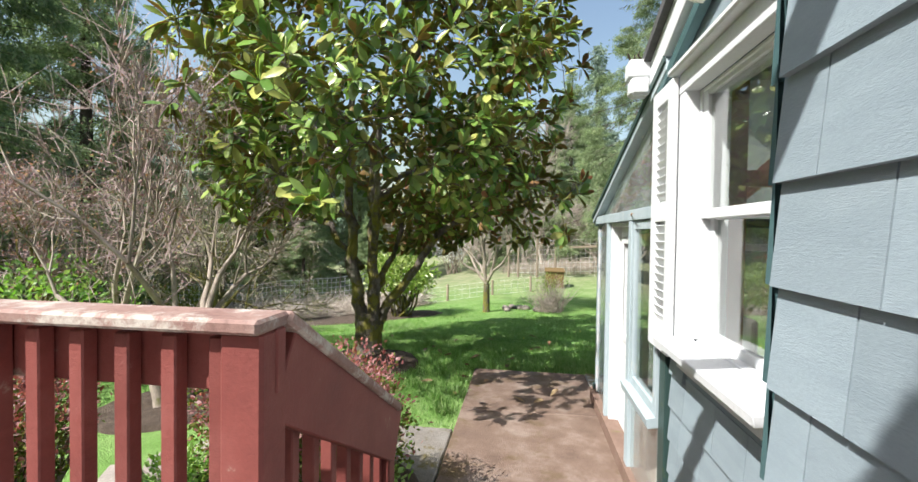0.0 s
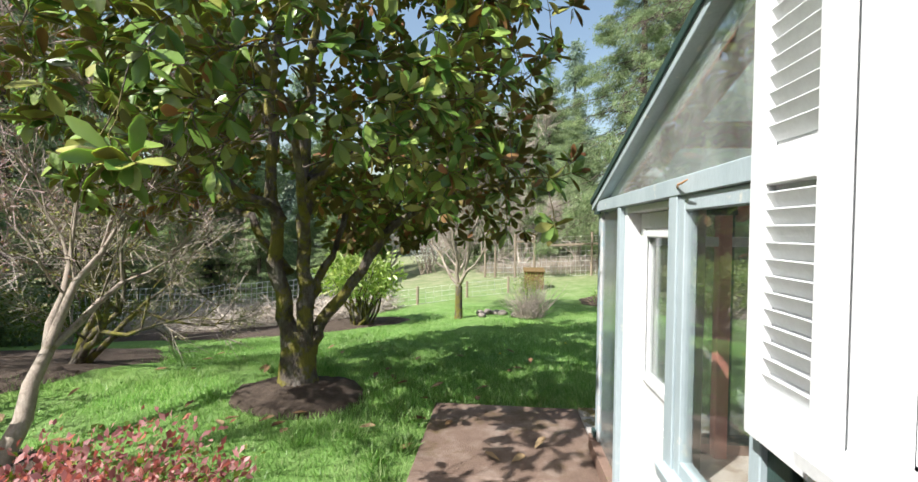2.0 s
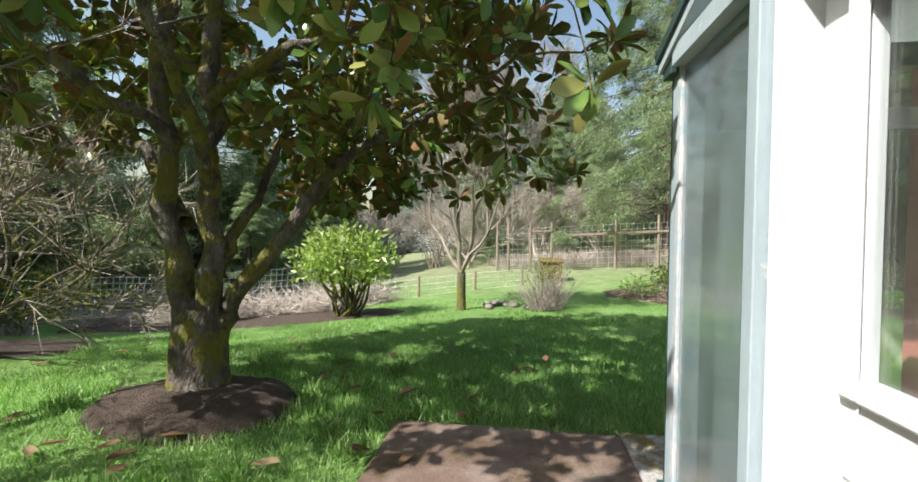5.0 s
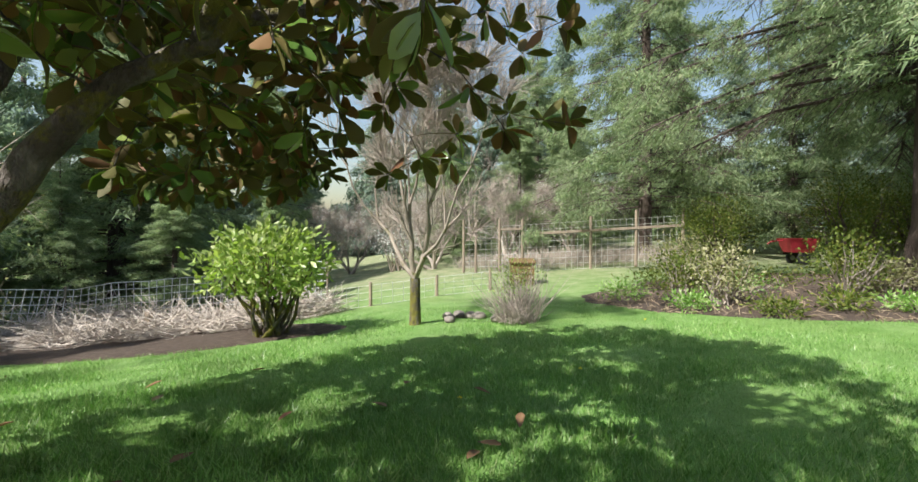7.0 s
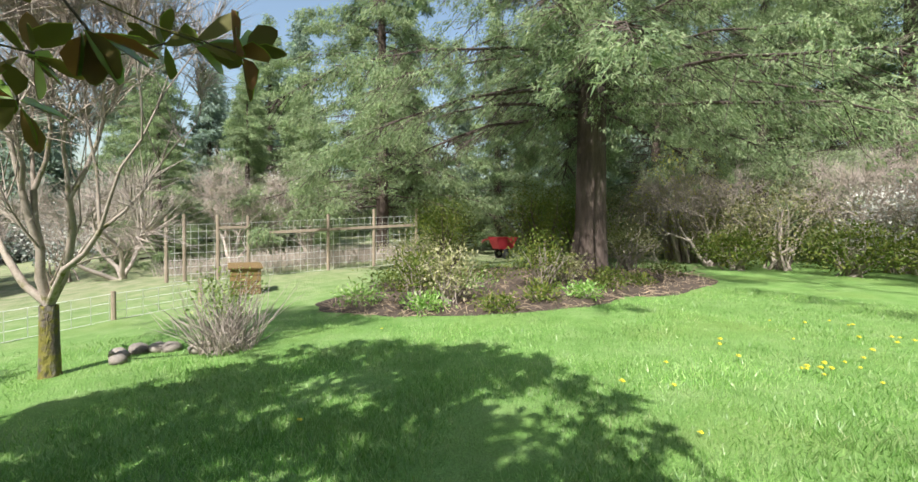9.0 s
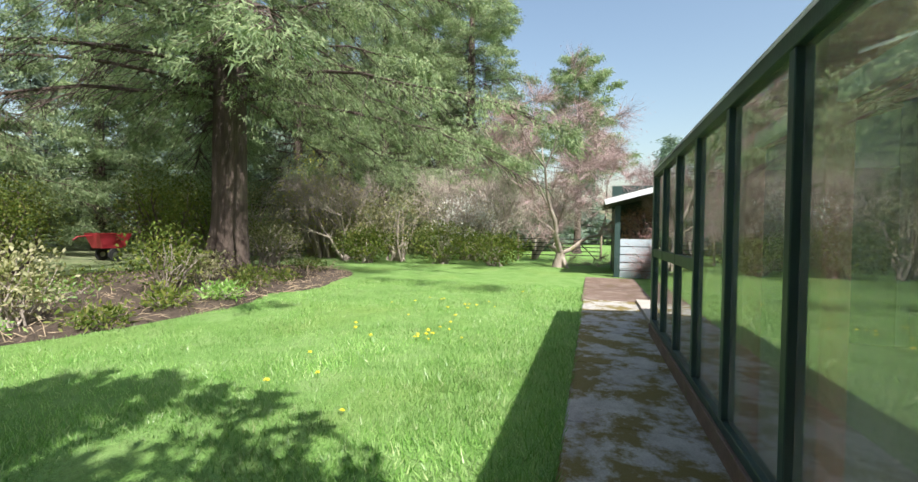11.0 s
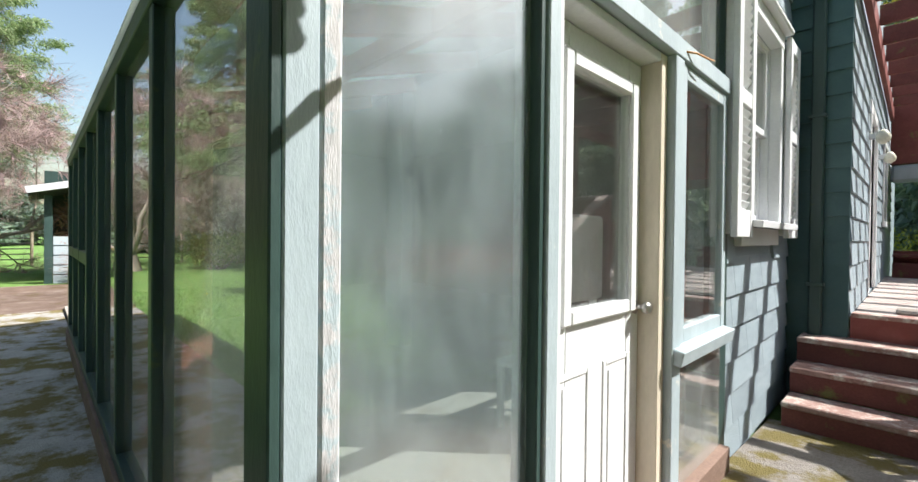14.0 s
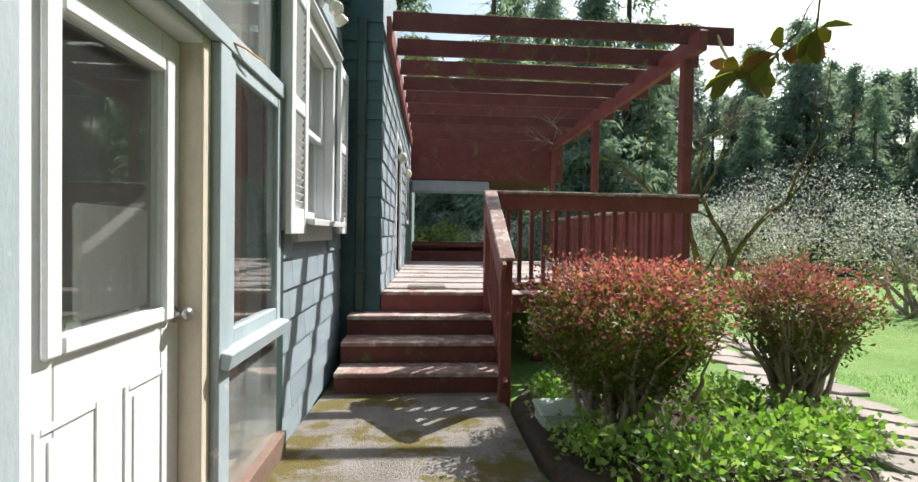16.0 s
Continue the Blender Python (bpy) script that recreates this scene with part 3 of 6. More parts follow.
# ---- ground ----
def build_ground():
    u = np.linspace(-1, 1, 221)
    w = np.sign(u) * (np.abs(u) ** 3.2) * 400 + u * 18
    gx, gy = np.meshgrid(w - 1.0, w + 2.0)
    z = ground_z(gx, gy)
    bump = np.array([[noise.noise(Vector((a * 0.9, b * 0.9, 3.0))) for a, b in zip(r, s)] for r, s in zip(gx, gy)])
    clear = np.clip(np.minimum.reduce([np.hypot(np.maximum(0, np.abs(gx - 5) - 8), np.maximum(0, np.abs(gy - 0.2) - 0.9)),
                                       np.hypot(np.maximum(0, np.abs(gx + 0.85) - 1.2), np.maximum(0, np.abs(gy + 1.7) - 3.6))]) / 1.0, 0, 1)
    z = z + 0.05 * bump * clear - 0.03 * (1 - clear)
    n = len(u)
    v = np.stack([gx, gy, z], -1).reshape(-1, 3)
    i = np.arange(n * n).reshape(n, n)
    f = np.stack([i[:-1, :-1], i[:-1, 1:], i[1:, 1:], i[1:, :-1]], -1).reshape(-1, 4)
    ob = new("ground", soup("ground", v, f, M["lawn"], smooth=True))
    return tagged(ob, "sunlit green lawn sloping away into a rough meadow", "lawn", kind="structure")


build_ground()


def mound(name, label, outline, height, mat, seed, edge=0.02):
    """A bed of loose stuff: a lumpy low mound over an outline given as (x, y, rx, ry)."""
    cx, cy, rx, ry = outline
    rnd = random.Random(seed)
    rings, n = 9, 48
    v, f = [], []
    wob = [1 + 0.12 * noise.noise(Vector((math.cos(2 * math.pi * k / n) * 1.7, math.sin(2 * math.pi * k / n) * 1.7, seed))) for k in range(n)]
    for r in range(rings + 1):
        t = r / rings
        for k in range(n):
            a = 2 * math.pi * k / n
            x, y = cx + math.cos(a) * rx * t * wob[k], cy + math.sin(a) * ry * t * wob[k]
            h = height * (1 - t ** 2) + (0.03 * rnd.random() if r < rings else -0.06)
            v.append((x, y, gz(x, y) + h + edge))
    for r in range(rings):
        for k in range(n):
            f.append((r * n + k, r * n + (k + 1) % n, (r + 1) * n + (k + 1) % n, (r + 1) * n + k))
    ob = put(name, Shape().add(v, f), mat, None, label, True)
    return tagged(ob, "", "mulch bed", kind="structure")


mound("mulch_ring", "dark bark mulch heaped round the magnolia trunk", (-3.2, 0.72, 0.80, 0.60), 0.10, M["mulch"], 1)
mound("fir_bed", "dark leaf litter under the big fir", (7.6, 10.0, 6.2, 3.5), 0.08, M["mulch"], 2)
mound("north_bed", "bare brown soil bed along the wire fence", (-7.6, 7.2, 4.6, 1.5), 0.06, M["mulch"], 3)
mound("west_bed", "bare brown soil bed under the small trees", (-8.6, 2.0, 2.4, 2.2), 0.05, M["mulch"], 4)
mound("maple_bed", "brown soil round the pale-stemmed maple", (-4.9, -1.3, 0.8, 0.6), 0.05, M["mulch"], 5)
mound("stair_bed", "dark soil bed beside the deck stairs", (-2.75, -3.2, 1.15, 1.35), 0.04, M["mulch"], 6)
mound("stair_bed", "strip of dark soil along the patio edge", (-2.02, -3.0, 0.42, 1.15), 0.025, M["mulch"], 7)


def build_paving():
    patio = thing("patio", "brown stained concrete patio slabs beside the sunroom", "patio", kind="structure")
    edges = [-3.95, -2.3, -0.75, 0.70]
    for a, b in zip(edges, edges[1:]):
        s = Shape().box(-1.6, -0.06, a + 0.006, b - 0.006, -0.14, 0.0, 0.012)
        if b < -2:
            s.v = [(x, y, z - 0.08 * min(1, max(0, (-2.3 - y) / 1.3))) for x, y, z in s.v]
        part("slab", s, M["wet"] if b > -1 else M["concrete"], patio)
    part("slab", Shape().box(-2.15, -1.612, -2.25, -1.28, -0.14, -0.004, 0.012), M["concrete"], patio)
    path = thing("path", "mossy grey exposed-aggregate path along the glass wall", "path", kind="structure")
    x = -0.054
    for w in (1.5,) * 6:
        part("slab", Shape().box(x, x + w - 0.01, -0.23, 0.74, -0.12, 0.002, 0.012), M["aggregate"], path)
        x += w
    for w in (1.6, 1.6, 1.6):
        part("slab", Shape().box(x, x + w - 0.01, -0.6, 0.78, -0.12, 0.006, 0.012), M["wet"], path)
        x += w
    flag = thing("flagstone_path", "curving pale flagstone path beside the beds", "path", kind="structure")
    rnd = random.Random(5)
    line = [Vector(p) for p in ((-2.45, -1.72), (-3.3, -2.15), (-4.0, -2.9), (-4.5, -3.8), (-4.75, -4.9), (-5.0, -6.2), (-5.2, -7.8), (-5.3, -9.6))]
    for p, q in zip(line, line[1:]):
        d = (q - p).normalized()
        s = Vector((-d.y, d.x))
        for i in range(3):
            for j in range(2):
                c = p + (q - p) * ((i + 0.5) / 3) + s * (0.27 * (2 * j - 1))
                n = rnd.randint(5, 7)
                lng = (q - p).length / 3
                pts = []
                for k in range(n):
                    a = 2 * math.pi * k / n + rnd.uniform(-0.2, 0.2)
                    pts.append(c + d * math.cos(a) * lng * 0.56 * rnd.uniform(0.85, 1.0) + s * math.sin(a) * 0.29 * rnd.uniform(0.85, 1.0))
                top = [(a.x, a.y, gz(a.x, a.y) + 0.018 + 0.006 * rnd.random()) for a in pts]
                inner = [((a[0] - c.x) * 0.94 + c.x, (a[1] - c.y) * 0.94 + c.y, a[2] + 0.012) for a in top]
                low = [(a[0], a[1], a[2] - 0.08) for a in top]
                sh = Shape().add(low + top + inner, [tuple(range(2 * n, 3 * n))] + [(k + o, (k + 1) % n + o, (k + 1) % n + n + o, k + n + o) for o in (0, n) for k in range(n)])
                part("flagstone", sh, M["flag"], flag)


build_paving()


# ---- house ----
WALL_X, STEP_X = -0.03, -0.44


def shingle_mesh(w, h, name):
    """A lap shingle, thicker at the butt, facing -x; origin at its lower corner."""
    t0, t1 = 0.026, 0.006
    s = Shape()
    s.add([(0, 0, 0), (-t0, 0, 0), (-t1, 0, h), (0, 0, h), (0, w, 0), (-t0, w, 0), (-t1, w, h), (0, w, h)],
          [(1, 5, 4, 0)[::-1], (2, 6, 5, 1)[::-1], (3, 7, 6, 2)[::-1], (0, 3, 2, 1)[::-1], (5, 6, 7, 4)[::-1]])
    return s.mesh(name, M["siding"])


SHINGLES = [shingle_mesh(w - 0.004, 0.235, "shingle") for w in (0.30, 0.38, 0.46, 0.54)]
WIDTHS = (0.30, 0.38, 0.46, 0.54)


def shingle_wall(wall, x, y0, y1, z0, top, holes, seed, facing=0.0, exposure=0.2, limit=300):
    """Courses of shingles between y0 and y1, broken round the holes (ya, yb, za, zb); top(y) gives the rake."""
    rnd = random.Random(seed)
    z, count = z0, 0
    while z < max(top(y0), top(y1)):
        y = y0
        while y < y1 - 0.02:
            k = rnd.randrange(4)
            w = min(WIDTHS[k], y1 - y)
            spans = [(y, y + w)]
            for a, b, lo, hi in holes:
                if z + 0.2 > lo + 0.02 and z < hi - 0.02:
                    spans = [t for s in spans for t in ((s[0], min(s[1], a)), (max(s[0], b), s[1])) if t[1] - t[0] > 0.01]
            for a, b in spans:
                if z > top((a + b) / 2) or count >= limit:
                    continue
                ob = piece("shingle", SHINGLES[k], wall, (x, a, z))
                ob.scale = (1, (b - a) / WIDTHS[k], 1)
                count += 1
            y += w
        z += exposure


def rake(y):
    """Height of the gable's rake over the recessed wall."""
    return 3.05 + 0.42 * (-2.72 - y)


def wall_with_hole(name, label, x0, x1, y0, y1, z0, z1, hole, mat):
    """A thick wall along y, cut through by a window or door opening."""
    a, b, lo, hi = hole
    s = Shape()
    s.box(x0, x1, y0, a, z0, z1), s.box(x0, x1, b, y1, z0, z1)
    if lo > z0:
        s.box(x0, x1, a, b, z0, lo)
    s.box(x0, x1, a, b, hi, z1)
    return tagged(put(name, s, mat, None, label), "", "wall", kind="structure")


WIN = (-3.97, -3.10, 1.40, 2.74)
wall_rec = wall_with_hole("wall_west", "pale blue-grey shingled house wall with a white window", WALL_X, 0.12, -4.64, -2.70, -0.12, 4.4, WIN, M["siding"])
DOOR2 = (-7.6, -6.6, 0.68, 2.72)
wall_out = wall_with_hole("wall_south_west", "blue-grey shingled house wall along the deck", STEP_X, -0.28, -15.0, -4.66, -0.12, 4.6, DOOR2, M["siding"])
ret = tagged(put("wall_return", Shape().box(STEP_X + 0.003, 0.12, -4.80, -4.66, -0.12, 4.6), M["siding_green"], None, "blue-green return wall at the house corner, shade kept in its colour"), "", "wall", kind="structure")
hn = Shape().box(0.123, 14.0, -2.95, -2.80, 2.88, 3.6)
for a, b in ((3.1, 3.4), (6.2, 14.0)):
    hn.box(a, b, -2.95, -2.80, -0.1, 2.88)
tagged(put("wall_north", hn, M["siding"], None, "house wall above the sunroom roof, with wide openings below"), "", "wall", kind="structure")
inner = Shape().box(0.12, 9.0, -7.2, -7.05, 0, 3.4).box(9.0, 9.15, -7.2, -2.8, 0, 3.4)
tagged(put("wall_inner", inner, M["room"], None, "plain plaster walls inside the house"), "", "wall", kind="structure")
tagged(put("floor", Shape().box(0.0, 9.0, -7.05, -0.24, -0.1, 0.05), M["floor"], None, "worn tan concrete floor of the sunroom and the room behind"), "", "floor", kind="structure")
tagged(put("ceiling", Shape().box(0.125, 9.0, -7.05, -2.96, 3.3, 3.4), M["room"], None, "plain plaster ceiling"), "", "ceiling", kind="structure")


def build_house_roof():
    roof = thing("house_roof", "dark shingled gable roof with white rake boards", "roof", kind="structure")
    # north slope over the recessed gable
    s = Shape().beam((7.0, -2.45, 3.12), (7.0, -8.4, 5.55), 14.34, 0.06, (0, 0.4, 1))
    part("roof_plane", s, M["roof"], roof)
    part("rake_board", Shape().beam((-0.10, -2.45, 3.0), (-0.10, -8.4, 5.43), 0.05, 0.17, (0, 0.4, 1)), M["white"], roof)
    part("rake_trim", Shape().beam((-0.085, -2.62, 2.86), (-0.085, -4.64, 3.70), 0.05, 0.07, (0, 0.4, 1)), M["siding_green"], roof)
    gut = thing("gutter", "white eave gutter full of black leaf litter", "gutter", (-0.2, -2.4, 3.0))
    part("channel", Shape().box(-0.26, 9.0, -2.52, -2.38, 3.02, 3.14, 0.01), M["white"], gut)
    part("elbow", Shape().box(-0.25, -0.12, -2.53, -2.41, 2.90, 3.02, 0.02), M["white"], gut)
    rnd = random.Random(3)
    lit = Shape()
    for i in range(60):
        x = -0.24 + rnd.random() * 1.2
        lit.tube([(x, -2.50 + 0.1 * rnd.random(), 3.13), (x + rnd.uniform(-0.06, 0.06), -2.45 + rnd.uniform(-0.07, 0.07), 3.16 + 0.05 * rnd.random())], [0.012, 0.006], 4)
    tagged(part("leaf_litter", lit, M["mulch"], gut), kind="stuff")


build_house_roof()
shingle_wall(wall_rec, WALL_X, -4.63, -2.80, -0.06, lambda y: rake(y) - 0.12, [(-4.06, -3.02, 1.26, 2.86)], 1, limit=140)
shingle_wall(wall_out, STEP_X, -15.0, -4.67, -0.14 + 0.02, lambda y: 3.45, [(-7.72, -6.48, 0.0, 2.84), (-15.0, -12.5, -1, 9), (-15, -4.9, -1, 0.62)], 2, limit=300)
# mitred shingle ends at the outer corner, facing north, in the shade-toned green
cz = -0.12
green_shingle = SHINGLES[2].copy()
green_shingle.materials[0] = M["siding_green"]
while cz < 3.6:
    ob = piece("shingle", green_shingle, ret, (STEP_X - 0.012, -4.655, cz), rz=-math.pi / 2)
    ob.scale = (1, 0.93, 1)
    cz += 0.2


def shutter(y0, y1, label):
    """A louvred shutter: stiles, rails and a slat for each louvre."""
    z0, z1, x0, x1 = 1.295, 2.84, -0.145, -0.11
    sh = thing("shutter", label, "shutter", (-0.1, (y0 + y1) / 2, z0), "window shutters")
    for a, b in ((y0, y0 + 0.075), (y1 - 0.075, y1)):
        part("stile", Shape().box(x0, x1, a, b, z0, z1), M["white"], sh)
    for a, b in ((z0, z0 + 0.16), (2.05, 2.14), (z1 - 0.10, z1)):
        part("rail", Shape().box(x0 + 0.002, x1, y0 + 0.075, y1 - 0.075, a, b), M["white"], sh)
    z = z0 + 0.185
    while z < z1 - 0.12:
        if not 2.03 < z < 2.16:
            m = pose(-0.124, (y0 + y1) / 2, z, 0, 62, 0)
            s = Shape().box(-0.026, 0.026, -(y1 - y0) / 2 + 0.072, (y1 - y0) / 2 - 0.072, -0.0035, 0.0035, 0.002, m)
            part("louvre", s, M["white"], sh)
        z += 0.048
    part("backing", Shape().box(-0.11, -0.06, y0 + 0.02, y1 - 0.02, z0 + 0.02, z1 - 0.02), M["white"], sh)


shutter(-3.03, -2.67, "white louvred wooden shutter beside the house window, sunlit")
shutter(-4.44, -4.07, "white louvred wooden shutter next to the downspout")


def house_window():
    y0, y1, z0, z1 = -3.97, -3.10, 1.42, 2.74
    w = thing("window_1", "white double-hung wooden window with a deep sill", "window", (0, -3.58, z0), kind="structure")
    fr = part("window_frame", Shape().box(-0.10, 0.02, y1, y1 + 0.085, z0 - 0.02, z1 + 0.10).box(-0.10, 0.02, y0 - 0.085, y0, z0 - 0.02, z1 + 0.10)
              .box(-0.105, 0.02, y0 - 0.085, y1 + 0.085, z1 + 0.002, z1 + 0.11), M["white"], w)
    part("head_cap", Shape().box(-0.16, -0.02, y0 - 0.12, y1 + 0.12, z1 + 0.112, z1 + 0.15, 0.01), M["white"], w)
    part("window_sill", Shape().beam((-0.115, y0 - 0.11, 1.385), (-0.115, y1 + 0.11, 1.385), 0.17, 0.045, (-0.12, 0, 1)), M["white"], w)
    part("apron", Shape().box(-0.085, -0.03, y0 - 0.085, y1 + 0.085, 1.24, 1.36), M["white"], w)
    part("jamb", Shape().box(-0.028, 0.118, y1 - 0.03, y1 - 0.001, z0, z1).box(-0.028, 0.118, y0 + 0.001, y0 + 0.03, z0, z1).box(-0.027, 0.118, y0 + 0.03, y1 - 0.03, z1 - 0.02, z1 - 0.001)
         .box(-0.027, 0.118, y0 + 0.03, y1 - 0.03, 1.402, z0), M["white"], w)
    y0, y1 = y0 + 0.031, y1 - 0.031
    for nm, x, a, b in (("upper_sash", 0.0, 2.06, z1), ("lower_sash", 0.045, z0, 2.10)):
        s = Shape().box(x - 0.02, x + 0.02, y0, y0 + 0.055, a, b).box(x - 0.02, x + 0.02, y1 - 0.055, y1, a, b)
        s.box(x - 0.018, x + 0.018, y0 + 0.055, y1 - 0.055, a, a + 0.05).box(x - 0.018, x + 0.018, y0 + 0.055, y1 - 0.055, b - 0.045, b)
        sash = part(nm, s, M["white"], w)
        g = part("pane", Shape().box(x - 0.002, x + 0.002, y0 + 0.056, y1 - 0.056, a + 0.051, b - 0.046, 0.0005), M["glass"], sash)
        g.visible_shadow = False


house_window()


def flood_lamp():
    """Twin flood lamp under the rake."""
    at = Vector((-0.06, -3.62, 3.16))
    lamp = thing("flood_lamp", "white twin flood lamp with yellowed bulbs under the eave", "lamp", at)
    plate = Shape().lathe((0, 0, 0), [(0.055, 0.0), (0.06, 0.01), (0.05, 0.03), (0.02, 0.035)])
    m = Matrix.Translation(at) @ pose(0, 0, 0, 0, -90, 0)
    plate.v = [tuple(m @ Vector(p)) for p in plate.v]
    part("base_plate", plate, M["white"], lamp)
    for sgn in (-1, 1):
        arm = part("arm", Shape().tube([at + Vector((-0.03, 0, 0)), at + Vector((-0.07, 0.04 * sgn, -0.01)), at + Vector((-0.10, 0.07 * sgn, -0.03))], [0.012] * 3, 8), M["metal"], lamp, smooth=True)
        prof = [(0.018, 0), (0.024, 0.03), (0.045, 0.075), (0.058, 0.11), (0.056, 0.125), (0.03, 0.135)]
        s = Shape().lathe((0, 0, 0), prof, 14)
        m = Matrix.Translation(at + Vector((-0.10, 0.07 * sgn, -0.03))) @ Vector((-0.45, 0.35 * sgn, -0.75)).to_track_quat("Z", "Y").to_matrix().to_4x4()
        s.v = [tuple(m @ Vector(p)) for p in s.v]
        part("bulb", s, M["lamp_glass"], arm, "yellowed glass bulb", True)


flood_lamp()


def downspout():
    d = thing("downspout", "dark green metal downspout in the house corner", "downspout", (-0.24, -4.56, 0))
    part("pipe", Shape().box(-0.29, -0.20, -4.64, -4.57, -0.02, 3.5, 0.012), M["green"], d)
    for z in (0.9, 2.3):
        part("strap", Shape().box(-0.305, -0.185, -4.645, -4.563, z, z + 0.03), M["green"], d)
    part("elbow", Shape().beam((-0.245, -4.605, 0.0), (-0.34, -4.50, -0.08), 0.09, 0.07), M["green"], d)


downspout()

# ---- sunroom ----
NY, WX, EX, CX = -0.20, -0.10, 6.16, -0.064
EAVE, SLOPE = 2.13, 0.325


def sun_top(y):
    return EAVE + SLOPE * (NY - y)


def build_sunroom():
    sr = thing("sunroom", "lean-to glazed sunroom with dark green and grey frames", "sunroom", kind="structure")
    G, GT = M["green"], M["grey_trim"]
    # base boards
    part("base_board", Shape().box(WX - 0.01, EX, NY - 0.06, NY + 0.045, -0.1, 0.13), M["brick_base"], sr)
    part("base_board", Shape().box(WX - 0.02, 0.03, -2.70, NY - 0.062, -0.1, 0.12), M["brick_base"], sr)
    # west face: corner post, door post, window post, house post
    part("corner_post", Shape().box(CX, CX + 0.10, NY - 0.072, NY - 0.004, 0.12, EAVE + 0.03), GT, sr, "weathered grey corner post")
    part("corner_strip", Shape().box(CX - 0.003, CX + 0.10, NY - 0.117, NY - 0.073, 0.12, EAVE + 0.03, 0.006), M["bare"], sr, "bare splintered edge where the paint has peeled")
    part("corner_cover", Shape().box(CX + 0.002, 0.057, NY - 0.003, NY + 0.02, 0.12, EAVE + 0.02), G, sr, "dark green corner board")
    part("post", Shape().box(WX, 0.0, -1.005, -0.945, 0.12, 2.08), GT, sr)
    part("pane_stop", Shape().box(WX + 0.012, -0.02, -0.944, -0.918, 0.12, 2.08), G, sr, "dark green glazing stop")
    part("post", Shape().box(WX, 0.0, -1.985, -1.885, 0.12, 2.08), GT, sr)
    part("house_post", Shape().box(WX + 0.03, 0.02, -2.78, -2.665, -0.05, 2.98), G, sr, "dark green post against the house")
    part("header", Shape().box(WX - 0.004, 0.0, -2.665, NY - 0.10, 2.08, 2.165), GT, sr)
    part("rake_board", Shape().beam((WX + 0.03, NY + 0.06, sun_top(NY + 0.06) + 0.03), (WX + 0.03, -2.80, sun_top(-2.80) + 0.03), 0.09, 0.10, (0, 0.32, 1)), GT, sr)
    part("rake_strip", Shape().beam((WX - 0.022, NY + 0.06, sun_top(NY + 0.06) + 0.055), (WX - 0.022, -2.80, sun_top(-2.80) + 0.055), 0.012, 0.05, (0, 0.32, 1)), G, sr)
    # window beside the door: frame, sill, lower panel
    part("window_frame", Shape().box(WX + 0.01, -0.03, -2.05, -1.986, 0.80, 2.078).box(WX + 0.01, -0.03, -2.664, -2.60, 0.80, 2.078)
         .box(WX + 0.012, -0.03, -2.60, -2.05, 2.01, 2.078).box(WX + 0.012, -0.03, -2.60, -2.05, 0.80, 0.87), GT, sr)
    part("window_sill", Shape().beam((WX + 0.005, -2.664, 0.765), (WX + 0.005, -1.90, 0.765), 0.09, 0.07, (-0.2, 0, 1)), GT, sr)
    def glass(y0, y1, z0, z1, mat, x=-0.07, label=""):
        g = part("pane", Shape().box(x - 0.003, x + 0.003, y0, y1, z0, z1, 0.0005), mat, sr, label)
        g.visible_shadow = False
    glass(-2.60, -2.05, 0.87, 2.01, M["glass"])
    glass(-2.66, -1.99, 0.12, 0.73, M["hazy"])
    glass(-0.917, NY - 0.118, 0.13, 2.08, M["fogged"], -0.05, "fogged glass pane by the corner")
    tri = Shape()
    for x in (-0.043, -0.047):
        tri.add([(x, NY - 0.12, 2.165), (x, -2.66, 2.165), (x, -2.66, sun_top(-2.66) - 0.03), (x, NY - 0.12, 2.17)], [(0, 1, 2, 3)])
    part("gable_pane", tri, M["hazy"], sr, "wedge-shaped glass pane under the slope").visible_shadow = False
    # north face
    part("top_plate", Shape().box(WX, EX, NY - 0.08, NY + 0.03, EAVE - 0.07, EAVE + 0.03), G, sr)
    part("sill_plate", Shape().box(WX + 0.01, EX, NY - 0.055, NY + 0.025, 0.13, 0.19), G, sr)
    xs = [0.02, 1.00, 1.92, 2.81, 3.66, 4.50, 5.33, 6.10]
    for i, x in enumerate(xs):
        if i:
            part("mullion", Shape().box(x - 0.03, x + 0.03, NY - 0.05, NY + 0.022, 0.19, EAVE - 0.07), G, sr)
            part("inner_post", Shape().box(x - 0.13, x - 0.033, NY - 0.14, NY - 0.045, 0.05, EAVE - 0.075), M["red_in"], sr, "red-painted post behind the glass")
        part("rafter", Shape().beam((x + 0.065, NY - 0.03, EAVE - 0.06), (x + 0.065, -2.78, sun_top(-2.78) - 0.08), 0.06, 0.14, (0, 0.32, 1)), M["red_in"], sr)
    for a, b in zip(xs, xs[1:]):
        lo, hi = a + (0.038 if a < 0.1 else 0.031), b - 0.031
        cuts = [(0.19, EAVE - 0.07)]
        if a > 3.0:
            part("transom", Shape().box(lo, hi, NY - 0.045, NY + 0.02, 1.02, 1.12), G, sr, "mossy green transom")
            cuts = [(0.19, 1.02), (1.12, EAVE - 0.07)]
        for z0, z1 in cuts:
            g = part("pane", Shape().box(lo, hi, NY - 0.018, NY - 0.012, z0, z1, 0.0005), M["hazy"], sr)
